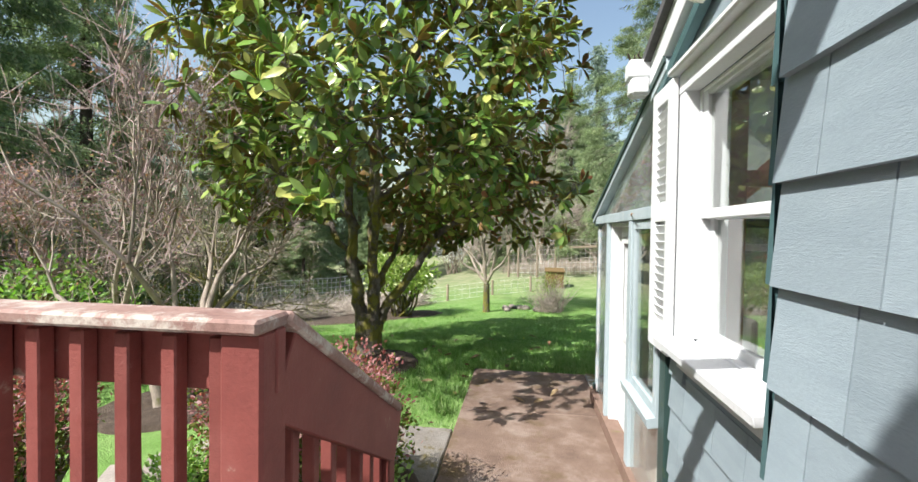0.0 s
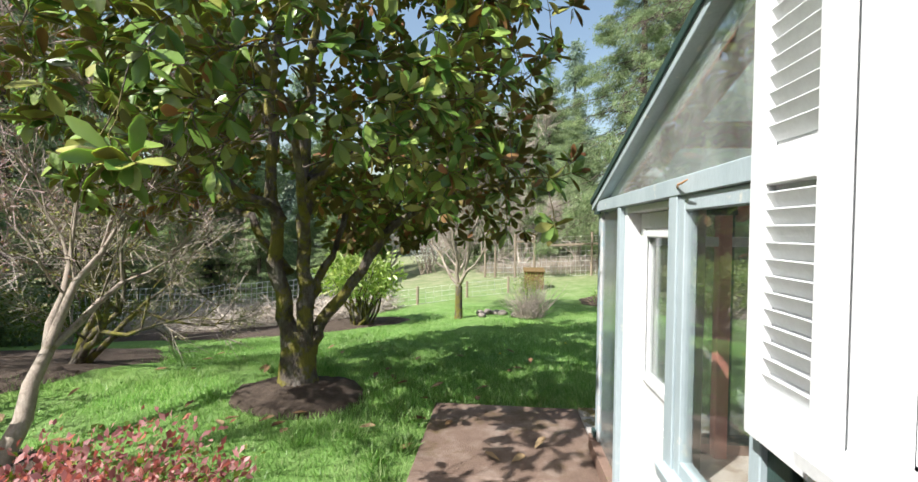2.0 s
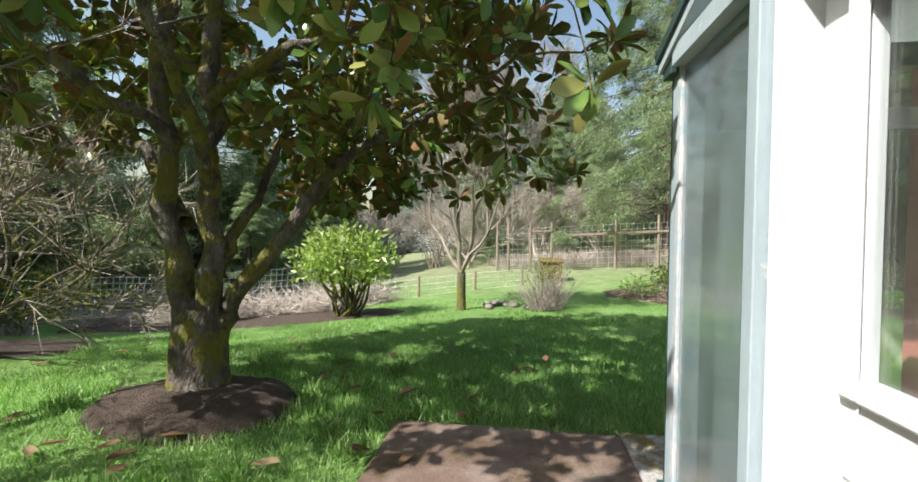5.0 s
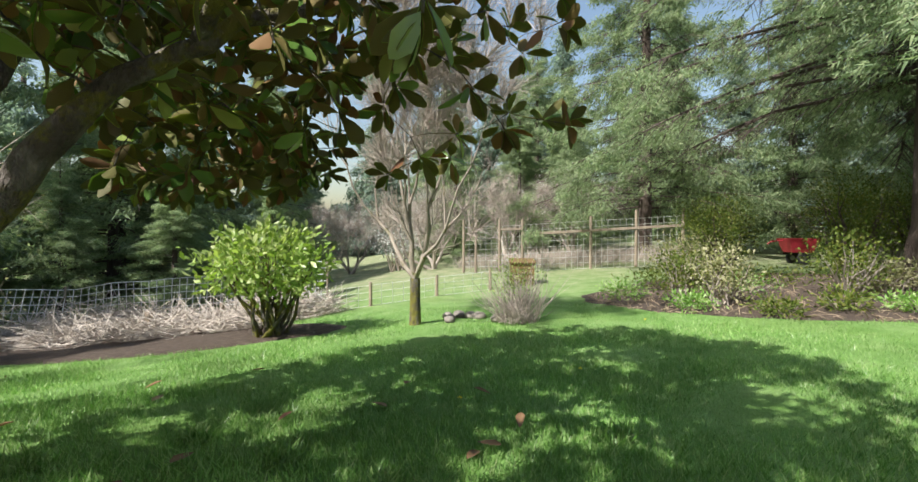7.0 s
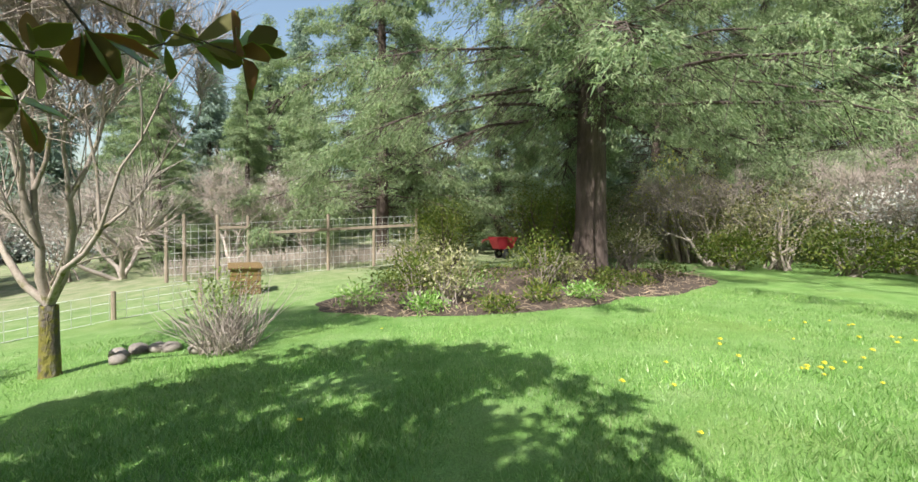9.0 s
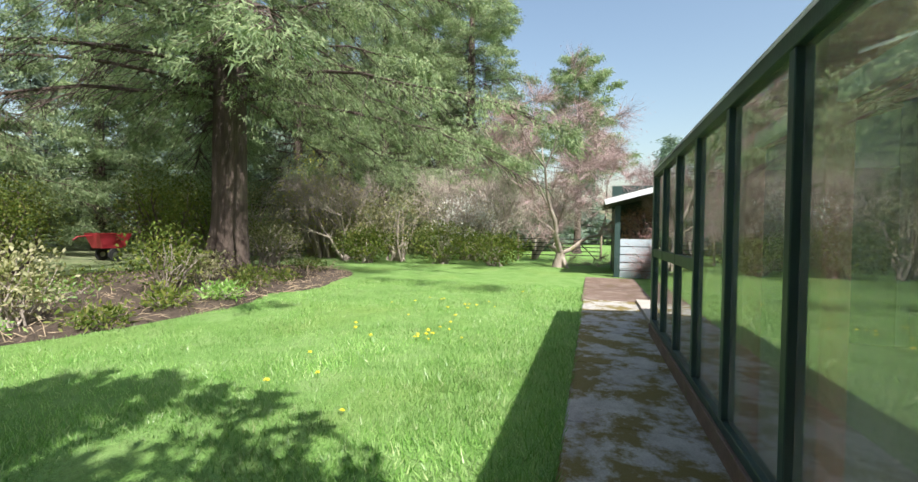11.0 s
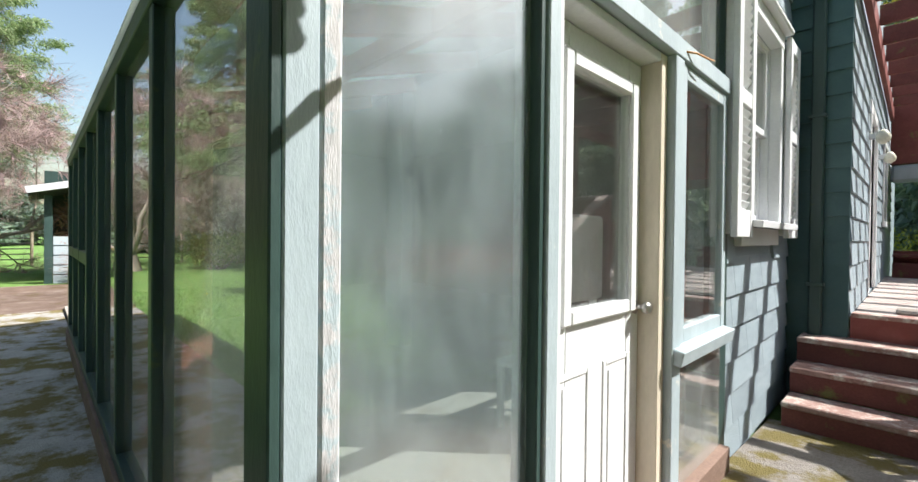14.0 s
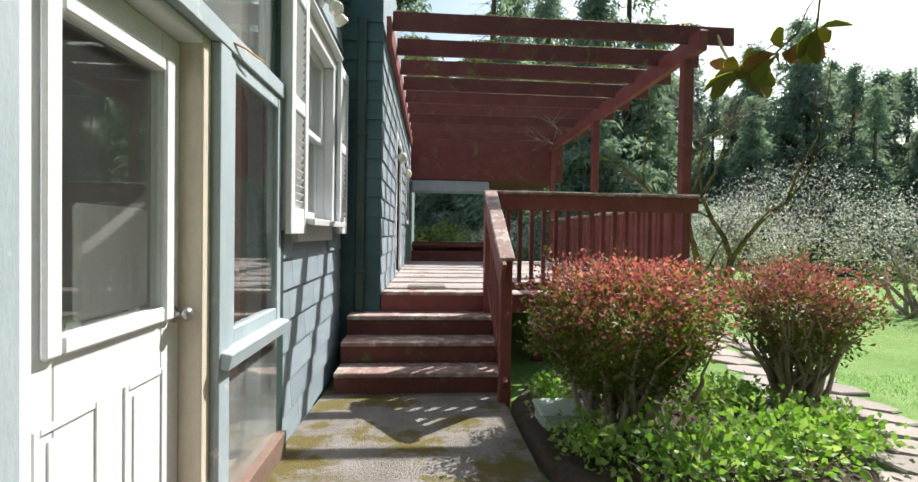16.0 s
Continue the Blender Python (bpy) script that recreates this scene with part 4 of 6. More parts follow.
            g.visible_shadow = False
        r = part("roof_sheet", Shape().beam(((a + b) / 2 + 0.03, NY + 0.05, sun_top(NY + 0.05) + 0.02), ((a + b) / 2 + 0.03, -2.80, sun_top(-2.80) + 0.02), b - a - 0.004, 0.008, (0, 0.32, 1), 0.001), M["fibre"], sr)
    part("purlin", Shape().box(0.0, EX, -1.52, -1.46, sun_top(-1.5) - 0.16, sun_top(-1.5) - 0.02), M["red_in"], sr)
    part("inner_rail", Shape().box(0.1, EX, NY - 0.12, NY - 0.08, 1.80, 1.88), M["plastic_white"], sr, "white rail inside the glass")
    # east end
    part("east_wall", Shape().box(EX, EX + 0.08, -2.8, NY + 0.02, -0.1, EAVE), G, sr)
    part("brace", Shape().beam((0.14, -2.56, 2.39), (0.14, -2.88, 2.115), 0.07, 0.09), M["red_in"], sr, "sloping red brace")
    part("room_post", Shape().box(0.2, 0.30, -2.92, -2.81, 0.05, 2.88), M["red_in"], sr)


build_sunroom()


def half_lite_door():
    y0, y1, z0, z1 = -1.815, -1.075, 0.06, 2.035
    d = thing("door_1", "white half-glazed door, closed, with two lower panels", "door", (-0.02, -1.45, z0), kind="structure")
    part("door_frame", Shape().box(-0.065, 0.08, -1.073, -1.008, 0.05, 2.077).box(-0.063, 0.08, -1.817, -1.073, z1 + 0.003, 2.077), M["white"], d)
    part("latch_jamb", Shape().box(-0.065, 0.08, -1.882, -1.817, 0.05, 2.077), M["cream"], d, "yellowed cream-painted jamb")
    ly0, ly1, lz0, lz1 = -1.70, -1.235, 1.02, 1.885
    x0, x1 = 0.022, 0.062
    s = Shape().box(x0, x1, y0, ly0, z0, z1).box(x0, x1, ly1, y1, z0, z1).box(x0, x1, ly0, ly1, lz1, z1).box(x0, x1, ly0, ly1, z0, lz0)
    part("door_slab", s, M["white"], d)
    t = Shape()
    t.box(x0 - 0.022, x0 - 0.002, -1.75, ly0 + 0.008, 0.97, 1.94, 0.008).box(x0 - 0.022, x0 - 0.002, ly1 - 0.008, -1.185, 0.97, 1.94, 0.008)
    t.box(x0 - 0.0215, x0 - 0.002, ly0 + 0.008, ly1 - 0.008, lz1 - 0.006, 1.94, 0.008).box(x0 - 0.0215, x0 - 0.002, ly0 + 0.008, ly1 - 0.008, 0.97, lz0 + 0.006, 0.008)
    part("lite_trim", t, M["white"], d)
    g = part("pane", Shape().box(0.036, 0.042, ly0, ly1, lz0, lz1, 0.0005), M["glass"], d)
    for a, b in ((-1.72, -1.50), (-1.40, -1.17)):
        p = Shape().box(x0 - 0.006, x0 + 0.001, a, a + 0.022, 0.22, 0.80, 0.006).box(x0 - 0.006, x0 + 0.001, b - 0.022, b, 0.22, 0.80, 0.006)
        p.box(x0 - 0.0056, x0 + 0.001, a + 0.022, b - 0.022, 0.778, 0.80, 0.006).box(x0 - 0.0056, x0 + 0.001, a + 0.022, b - 0.022, 0.22, 0.242, 0.006)
        p.box(x0 - 0.005, x0 + 0.001, a + 0.045, b - 0.045, 0.265, 0.755, 0.007)
        part("panel", p, M["white"], d)
    k = Vector((x0, -1.775, 0.985))
    knob = Shape().lathe((0, 0, 0), [(0.03, 0), (0.032, 0.006), (0.012, 0.012), (0.011, 0.035), (0.024, 0.045), (0.027, 0.058), (0.02, 0.07), (0.006, 0.073)])
    m = Matrix.Translation(k) @ pose(0, 0, 0, 0, -90, 0)
    knob.v = [tuple(m @ Vector(p)) for p in knob.v]
    part("door_knob", knob, M["metal"], d, "dull chrome knob", True)
    part("threshold", Shape().box(-0.10, 0.02, y0, y1, 0.0, 0.055), M["brick_base"], d)


half_lite_door()

cord = thing("orange_cord", "short stiff orange cord sticking out under the header", "cord", (-0.11, -2.3, 2.12))
part("strand", Shape().tube([(-0.102, -1.99, 2.118), (-0.125, -2.06, 2.125), (-0.14, -2.14, 2.122), (-0.15, -2.22, 2.128)], [0.0045, 0.005, 0.005, 0.003], 6), M["orange"], cord, "", True)

chair = thing("plastic_chair", "white moulded plastic chair inside the window", "chair", (0.7, -2.2, 0.05))
part("backrest", Shape().box(0.55, 0.59, -2.5, -2.02, 0.9, 1.42, 0.02), M["plastic_white"], chair)
part("seat", Shape().box(0.59, 1.05, -2.5, -2.02, 0.46, 0.5, 0.02), M["plastic_white"], chair)
for a in (0.58, 1.0):
    for b in (-2.48, -2.08):
        part("leg", Shape().box(a, a + 0.04, b, b + 0.04, 0.05, 0.9 if a < 0.9 else 0.46, 0.006), M["plastic_white"], chair)

# ---- deck, stairs and pergola ----
DZ, DX0, DX1, DY0, DY1 = 0.68, -3.95, -0.465, -10.6, -4.68


def build_deck():
    deck = thing("deck", "weathered timber deck with worn red paint", "deck", kind="structure")
    w = 0.142
    n = int((DY1 - DY0) / w)
    me = Shape().box(DX0, DX1, 0, w - 0.008, -0.036, 0, 0.004).mesh("plank", M["plank"])
    for i in range(n):
        piece("plank", me, deck, (0, DY1 - (i + 1) * w, DZ))
    part("fascia", Shape().box(DX0, DX1, DY1 + 0.001, DY1 + 0.04, DZ - 0.20, DZ - 0.002), M["red"], deck)
    part("fascia", Shape().box(DX0 - 0.04, DX0 - 0.001, DY0, DY1, DZ - 0.24, DZ - 0.002), M["red"], deck)
    for y in np.arange(-5.2, -10.5, -1.6):
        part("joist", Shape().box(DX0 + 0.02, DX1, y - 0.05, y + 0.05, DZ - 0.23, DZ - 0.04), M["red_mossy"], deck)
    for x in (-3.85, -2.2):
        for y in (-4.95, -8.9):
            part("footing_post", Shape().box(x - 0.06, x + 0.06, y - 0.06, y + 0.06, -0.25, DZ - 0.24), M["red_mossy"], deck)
    st = thing("stairs", "four worn red wooden steps up to the deck", "stairs", (-0.9, -4.2, -0.08), kind="structure")
    x0, x1 = -1.62, -0.16
    for nose, z in ((-3.80, 0.11), (-4.09, 0.305), (-4.37, 0.495)):
        part("tread", Shape().box(x0, x1, nose - 0.31, nose, z - 0.042, z, 0.008), M["red_worn"], st)
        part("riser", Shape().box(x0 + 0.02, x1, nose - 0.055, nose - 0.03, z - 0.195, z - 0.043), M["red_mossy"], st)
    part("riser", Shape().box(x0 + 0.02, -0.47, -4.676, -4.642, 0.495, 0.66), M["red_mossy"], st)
    part("tread", Shape().box(x0, -0.47, -4.72, -4.63, 0.664, 0.70, 0.006), M["red_worn"], st)
    part("stringer", Shape().beam((x0 - 0.01, -3.82, -0.02), (x0 - 0.01, -4.66, 0.56), 0.04, 0.24), M["red"], st)
    mat = thing("door_mat", "flat grey doormat lying on the deck", "doormat", (-0.9, -5.15, DZ))
    part("pile", Shape().box(-1.15, -0.72, -5.35, -4.98, DZ + 0.001, DZ + 0.018, 0.006), M["stone"], mat)


build_deck()


def railing(name, label, p, q, top0, top1, foot0, foot1, spacing=0.125, cap=0.14, solid=False, apron=0.16, flip=1):
    """A painted rail between two points: cap, wide apron board, balusters, foot rail."""
    r = thing(name, label, "railing", (*p, foot0), "deck railings")
    P, Q = Vector((*p, 0)), Vector((*q, 0))
    up = Vector((0, 0, 1))
    a, b = P + up * top0, Q + up * top1
    part("cap", Shape().beam(a - up * 0.018, b - up * 0.018, cap, 0.036, (0, 0, 1), 0.008), M["red_worn"], r)
    drop = up * (0.036 + apron / 2)
    side = (Q - P).normalized().cross(up)
    if apron:
        part("apron", Shape().beam(a - drop + side * 0.03 * flip, b - drop + side * 0.03 * flip, 0.036, apron), M["red"], r)
    part("foot_rail", Shape().beam(P + up * (foot0 + 0.09), Q + up * (foot1 + 0.09), 0.04, 0.085), M["red"], r)
    n = max(2, int((Q - P).length / spacing))
    for i in range(1, n):
        t = i / n
        c = P.lerp(Q, t)
        z0, z1 = foot0 + (foot1 - foot0) * t + 0.04, top0 + (top1 - top0) * t - 0.05
        wdt = 0.135 if solid else 0.04
        s = Shape().beam(c + up * z0 - side * 0.014 * flip, c + up * z1 - side * 0.014 * flip, wdt if solid else 0.042, 0.02 if solid else 0.042, side)
        part("board" if solid else "baluster", s, M["red"], r)
    return r


railing("deck_railing", "red railing with a flaking cap across the deck front", (-3.85, -4.63), (-1.53, -4.63), 1.77, 1.77, DZ, DZ, flip=-1)
railing("stair_railing", "red stair handrail with a wide apron board", (-1.585, -4.57), (-1.585, -3.52), 1.775, 1.125, 0.68, 0.0, 0.13, 0.13, apron=0.24)
railing("side_railing", "red boarded railing along the deck's outer side", (-3.90, -4.95), (-3.90, -10.3), 1.70, 1.70, DZ, DZ, 0.16, solid=True, apron=0.0)
bench = thing("deck_bench", "low dark timber bench along the deck's far end", "bench", (-1.7, -10.3, DZ))
part("seat", Shape().box(-2.6, -0.55, -10.5, -10.15, 1.02, 1.07), M["red_mossy"], bench)
part("front", Shape().box(-2.6, -0.55, -10.2, -10.17, DZ, 0.92), M["red_mossy"], bench)
part("back_rail", Shape().box(-2.6, -0.55, -10.55, -10.5, DZ, 1.12), M["red_mossy"], bench)


def newel(at, z0, z1, label, w=0.095):
    n = thing("newel_post", label, "post", (*at, z0), "deck posts")
    sh = part("shaft", Shape().box(at[0] - w / 2, at[0] + w / 2, at[1] - w / 2, at[1] + w / 2, z0, z1, 0.008), M["red"], n)
    part("bolt", Shape().box(at[0] + w / 2, at[0] + w / 2 + 0.008, at[1] - 0.012, at[1] + 0.012, z0 + 0.25, z0 + 0.274, 0.003), M["metal"], sh)
    return n


newel((-1.59, -3.60), -0.10, 1.13, "short red newel post beside the lowest step")
newel((-1.59, -4.62), DZ - 0.2, 1.735, "red newel post at the head of the stairs", 0.11)


def build_pergola():
    pg = thing("pergola", "red-painted pergola with mossy rafters over the deck", "pergola", (-3.9, -4.9, DZ), kind="structure")
    px = -3.88
    for y in (-4.92, -7.7, -10.4):
        part("post", Shape().box(px - 0.055, px + 0.055, y - 0.055, y + 0.055, DZ - 0.3, 3.34), M["red"], pg)
    part("outer_beam", Shape().box(px - 0.045, px + 0.045, -10.6, -4.62, 3.34, 3.56), M["red"], pg)
    part("ledger", Shape().box(STEP_X - 0.09, STEP_X - 0.04, -10.6, -4.70, 3.36, 3.58), M["red"], pg)
    y = -4.85
    while y > -10.5:
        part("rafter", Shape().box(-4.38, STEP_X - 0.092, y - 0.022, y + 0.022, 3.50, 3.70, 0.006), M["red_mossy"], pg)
        y -= 0.655
    rf = thing("breezeway_roof", "low dark roof edge closing the deck's far end", "roof", (-2, -10.7, 3.0), kind="structure")
    part("fascia", Shape().box(-4.2, STEP_X - 0.05, -10.75, -10.66, 2.62, 3.72), M["red_mossy"], rf)
    part("soffit", Shape().box(-4.2, STEP_X - 0.05, -13.0, -10.76, 2.66, 2.74), M["red_mossy"], rf)
    part("end_gutter", Shape().box(-2.4, STEP_X - 0.05, -10.85, -10.64, 2.30, 2.60, 0.05), M["grey_trim"], rf, "grey-white gutter across the far end")


build_pergola()


def deck_door():
    y0, y1 = DOOR2[0], DOOR2[1]
    d = thing("door_2", "pale grey house door opening on the deck, closed", "door", (STEP_X, y0, DZ), kind="structure")
    part("door_frame", Shape().box(STEP_X - 0.03, -0.3, y1, y1 + 0.11, DZ, 2.83).box(STEP_X - 0.03, -0.3, y0 - 0.11, y0, DZ, 2.83).box(STEP_X - 0.028, -0.3, y0, y1, 2.72, 2.83), M["white"], d)
    part("door_slab", Shape().box(-0.40, -0.36, y0 + 0.003, y1 - 0.003, DZ + 0.03, 2.715), M["plastic_white"], d)
    for a, b in ((0.9, 1.6), (1.75, 2.5)):
        part("panel", Shape().box(-0.412, -0.40, y0 + 0.15, y1 - 0.15, a, b, 0.01), M["plastic_white"], d)
    for y in (-6.3, -7.95):
        l = thing("wall_lamp", "small white wall lamp beside the deck door", "lamp", (STEP_X - 0.1, y, 2.35), "deck lamps")
        part("bracket", Shape().box(STEP_X - 0.10, STEP_X - 0.02, y - 0.03, y + 0.03, 2.36, 2.42), M["white"], l)
        part("globe", Shape().lathe((STEP_X - 0.13, y, 2.30), [(0.02, 0), (0.055, 0.03), (0.065, 0.08), (0.04, 0.13), (0.02, 0.15)]), M["lamp_glass"], l, "", True)
    w = thing("window_2", "white sash window further along the deck wall", "window", (STEP_X, -9.4, 1.6), kind="structure")
    part("window_frame", Shape().box(STEP_X - 0.05, STEP_X - 0.028, -9.9, -9.82, 1.5, 2.8).box(STEP_X - 0.05, STEP_X - 0.028, -9.0, -8.92, 1.5, 2.8).box(STEP_X - 0.05, STEP_X - 0.028, -9.82, -9.0, 2.72, 2.8).box(STEP_X - 0.07, STEP_X - 0.028, -9.82, -9.0, 1.5, 1.58), M["white"], w)
    part("pane", Shape().box(STEP_X - 0.04, STEP_X - 0.034, -9.82, -9.0, 1.58, 2.72, 0.001), M["glass"], w)


deck_door()
house_hi = Shape().box(0.5, 0.62, -15, -5.2, 4.6, 6.4)
tagged(put("wall_upper", house_hi, M["siding"], None, "upper storey wall above the pergola"), "", "wall", kind="structure")
trim_hi = thing("window_3", "white upper-storey window trim seen through the rafters", "window", (0.5, -8, 4.8), kind="structure")
part("window_frame", Shape().box(0.44, 0.497, -7.6, -7.5, 4.6, 6.0).box(0.44, 0.497, -9.0, -8.9, 4.6, 6.0).box(0.442, 0.497, -8.9, -7.6, 5.9, 6.0), M["white"], trim_hi)

ub = thing("utility_box", "pale green plastic utility box in the planting", "utility box", (-1.95, -3.1, gz(-1.95, -3.1)))
zb = gz(-1.95, -3.1)
part("body", Shape().box(-2.15, -1.76, -3.24, -2.98, zb - 0.02, zb + 0.13, 0.015), M["box_green"], ub)
part("lid", Shape().box(-2.17, -1.74, -3.26, -2.96, zb + 0.132, zb + 0.16, 0.012), M["box_green"], ub)


# ---- outbuilding and far fences ----
def build_shed():
    sh = thing("shed", "blue-sided outbuilding with a white-edged roof and dark open side", "shed", (14.2, -1.4, 0))
    me = Shape().box(-0.02, 0.02, 0, 3.1, 0, 0.215, 0.004).mesh("board", M["board"])
    for i in range(5):
        piece("board", me, sh, (14.2 - 0.006 * (i % 2), -3.32, -0.02 + i * 0.245))
    part("backing", Shape().box(14.23, 14.27, -3.3, -0.24, -0.1, 1.18), M["green"], sh)
    part("post", Shape().box(14.12, 14.28, -0.21, -0.05, -0.1, 2.2), M["green"], sh)
    part("back_wall", Shape().box(18.0, 18.2, -5.4, -0.1, -0.1, 3.2), M["green"], sh)
    part("side_wall", Shape().box(15.9, 18.0, -0.24, -0.12, -0.1, 2.2), M["green"], sh)
    part("roof", Shape().beam((16.2, 0.25, 2.30), (16.2, -4.3, 3.49), 5.0, 0.06, (0, 0.25, 1)), M["roof"], sh)
    part("fascia", Shape().beam((13.66, 0.27, 2.27), (13.66, -4.3, 3.47), 0.05, 0.16, (0, 0.25, 1)), M["white"], sh)


build_shed()


def wire_fence(name, label, a, b, h, posts, mat_post, step=0.15, lean=0.0, wob=0.0, seed=1, post_r=0.05, extra=0.15, rad=0.004):
    """Posts and a net of thin wires between two points on the ground."""
    rnd = random.Random(seed)
    A, B = Vector(a), Vector(b)
    fn = thing(name, label, "fence", (A.x, A.y, gz(A.x, A.y)))
    d = (B - A)
    nrm = Vector((-d.y, d.x)).normalized()
    def at(t, z):
        p = A.lerp(B, t)
        w = wob * noise.noise(Vector((t * 5, z * 1.5, seed)))
        sag = 1 + wob * 0.5 * noise.noise(Vector((t * 7, 2.0, seed)))
        return Vector((p.x + nrm.x * (lean * z + w), p.y + nrm.y * (lean * z + w), gz(p.x, p.y) + z * sag))
    for t in posts:
        part("post", Shape().tube([at(t, -0.2), at(t, h + extra * rnd.uniform(0.6, 1.3))], [post_r, post_r * 0.9], 8), mat_post, fn)
    nv, nh = int(d.length / step), max(3, int(h / step))
    net = Shape()
    for i in range(nv + 1):
        net.tube([at(i / nv, 0.02), at(i / nv, h * 0.5), at(i / nv, h)], [rad] * 3, 3, False)
    for j in range(nh + 1):
        net.tube([at(i / 24, 0.02 + (h - 0.02) * j / nh) for i in range(25)], [rad] * 25, 3, False)
    part("wire_net", net, M["wire"], fn, "sagging galvanised wire netting")
    return fn


wire_fence("wire_fence", "sagging wire netting fence behind the brush pile", (-14.5, 8.6), (-5.2, 11.6), 1.3, [0, 0.35, 0.7, 1], M["fence_wood"], 0.17, 0.15, 0.25, 4, 0.03, rad=0.013)
wire_fence("garden_fence", "tall wooden-post garden fence with wire netting", (-1.65, 17.3), (6.6, 16.4), 1.85, [0, 0.06, 0.175, 0.285, 0.6, 0.8, 1], M["fence_wood"], 0.22, 0, 0, 6, 0.06, 0.3, 0.007)
wire_fence("field_fence", "low wire fence crossing the meadow", (-6.6, 8.9), (-0.6, 12.7), 0.55, [0.0, 0.22, 0.48, 0.75, 1.0], M["fence_wood"], 0.3, 0, 0, 7, 0.05, 0.08, 0.005)
gr = thing("fence_rail", "weathered rails nailed across the garden fence", "fence rail", (0.7, 17.0, 1.0))
part("rail", Shape().beam((0.7, 16.98, gz(0.7, 17) + 1.48), (6.6, 16.34, gz(6.6, 16.4) + 1.5), 0.05, 0.10), M["fence_wood"], gr)
part("rail", Shape().beam((-0.2, 17.08, gz(-0.2, 17) + 1.72), (0.7, 16.98, gz(0.7, 17) + 1.70), 0.05, 0.08), M["fence_wood"], gr)

stk = thing("fence_stake", "short sawn timber stake at the bed's edge", "stake", (-7.6, 8.0, gz(-7.6, 8.0)))
part("shaft", Shape().box(-7.66, -7.55, 7.95, 8.05, gz(-7.6, 8) - 0.2, gz(-7.6, 8) + 0.62, 0.01), M["fence_wood"], stk)

gate = thing("field_gate", "dark metal five-bar gate by the far drive", "gate", (22, 2.2, 0))
for i in range(5):
    part("bar", Shape().tube([(22.5, 0.2, 0.25 + 0.2 * i), (22.0, 4.2, 0.25 + 0.2 * i)], [0.022] * 2, 6), M["dark"], gate)
for y, x in ((0.2, 22.5), (4.2, 22.0)):
    part("post", Shape().tube([(x, y, -0.1), (x, y, 1.3)], [0.05] * 2, 8), M["fence_wood"], gate)


def compost_box():
    x, y = 0.42, 13.6
    z = gz(x, y)
    b = thing("compost_box", "brown slatted wooden box with a tilted lid", "box", (x, y, z))
    for i in range(4):
        part("slat", Shape().box(x - 0.36, x + 0.36, y - 0.36, y - 0.33, z + 0.02 + i * 0.17, z + 0.17 + i * 0.17), M["box_wood"], b)
    for s in (-1, 1):
        part("side", Shape().box(x + s * 0.36, x + s * 0.33, y - 0.328, y + 0.33, z, z + 0.69), M["box_wood"], b)
    part("back", Shape().box(x - 0.36, x + 0.36, y + 0.332, y + 0.36, z, z + 0.72), M["box_wood"], b)
    part("lid", Shape().beam((x, y - 0.42, z + 0.71), (x, y + 0.42, z + 0.80), 0.82, 0.04), M["box_wood"], b)


compost_box()


def garden_cart():
    x, y = 10.7, 16.4
    z = gz(x, y)
    c = thing("garden_cart", "bright red metal garden cart under the trees", "cart", (x, y, z))
    part("bin", Shape().add([(x - 0.5, y - 0.35, z + 0.6), (x + 0.5, y - 0.35, z + 0.6), (x + 0.5, y + 0.35, z + 0.6), (x - 0.5, y + 0.35, z + 0.6),
                             (x - 0.75, y - 0.5, z + 1.3), (x + 0.75, y - 0.5, z + 1.3), (x + 0.75, y + 0.5, z + 1.3), (x - 0.75, y + 0.5, z + 1.3)],
                            [(3, 2, 1, 0), (0, 1, 5, 4), (1, 2, 6, 5), (2, 3, 7, 6), (3, 0, 4, 7)]), M["cart_red"], c)
    part("handle", Shape().tube([(x - 0.7, y, z + 1.2), (x - 1.3, y, z + 1.15), (x - 1.5, y, z + 1.0)], [0.03] * 3, 6), M["cart_red"], c)
    for s in (-1, 1):
        w = Shape().lathe((0, 0, 0), [(0.22, -0.04), (0.3, -0.05), (0.3, 0.05), (0.22, 0.04)], 18)
        m = Matrix.Translation((x, y, z)) @ pose(0, 0.42 * s, 0.3, 90, 0, 0)
        w.v = [tuple(m @ Vector(p)) for p in w.v]
        wheel = part("tyre", w, M["dark"], c)
        w = Shape().lathe((0, 0, 0), [(0.03, -0.05), (0.21, -0.03), (0.21, 0.03), (0.03, 0.05)], 16)
        w.v = [tuple(m @ Vector(p)) for p in w.v]
        part("rim", w, M["metal"], wheel)
    c.scale = (0.72,) * 3


garden_cart()

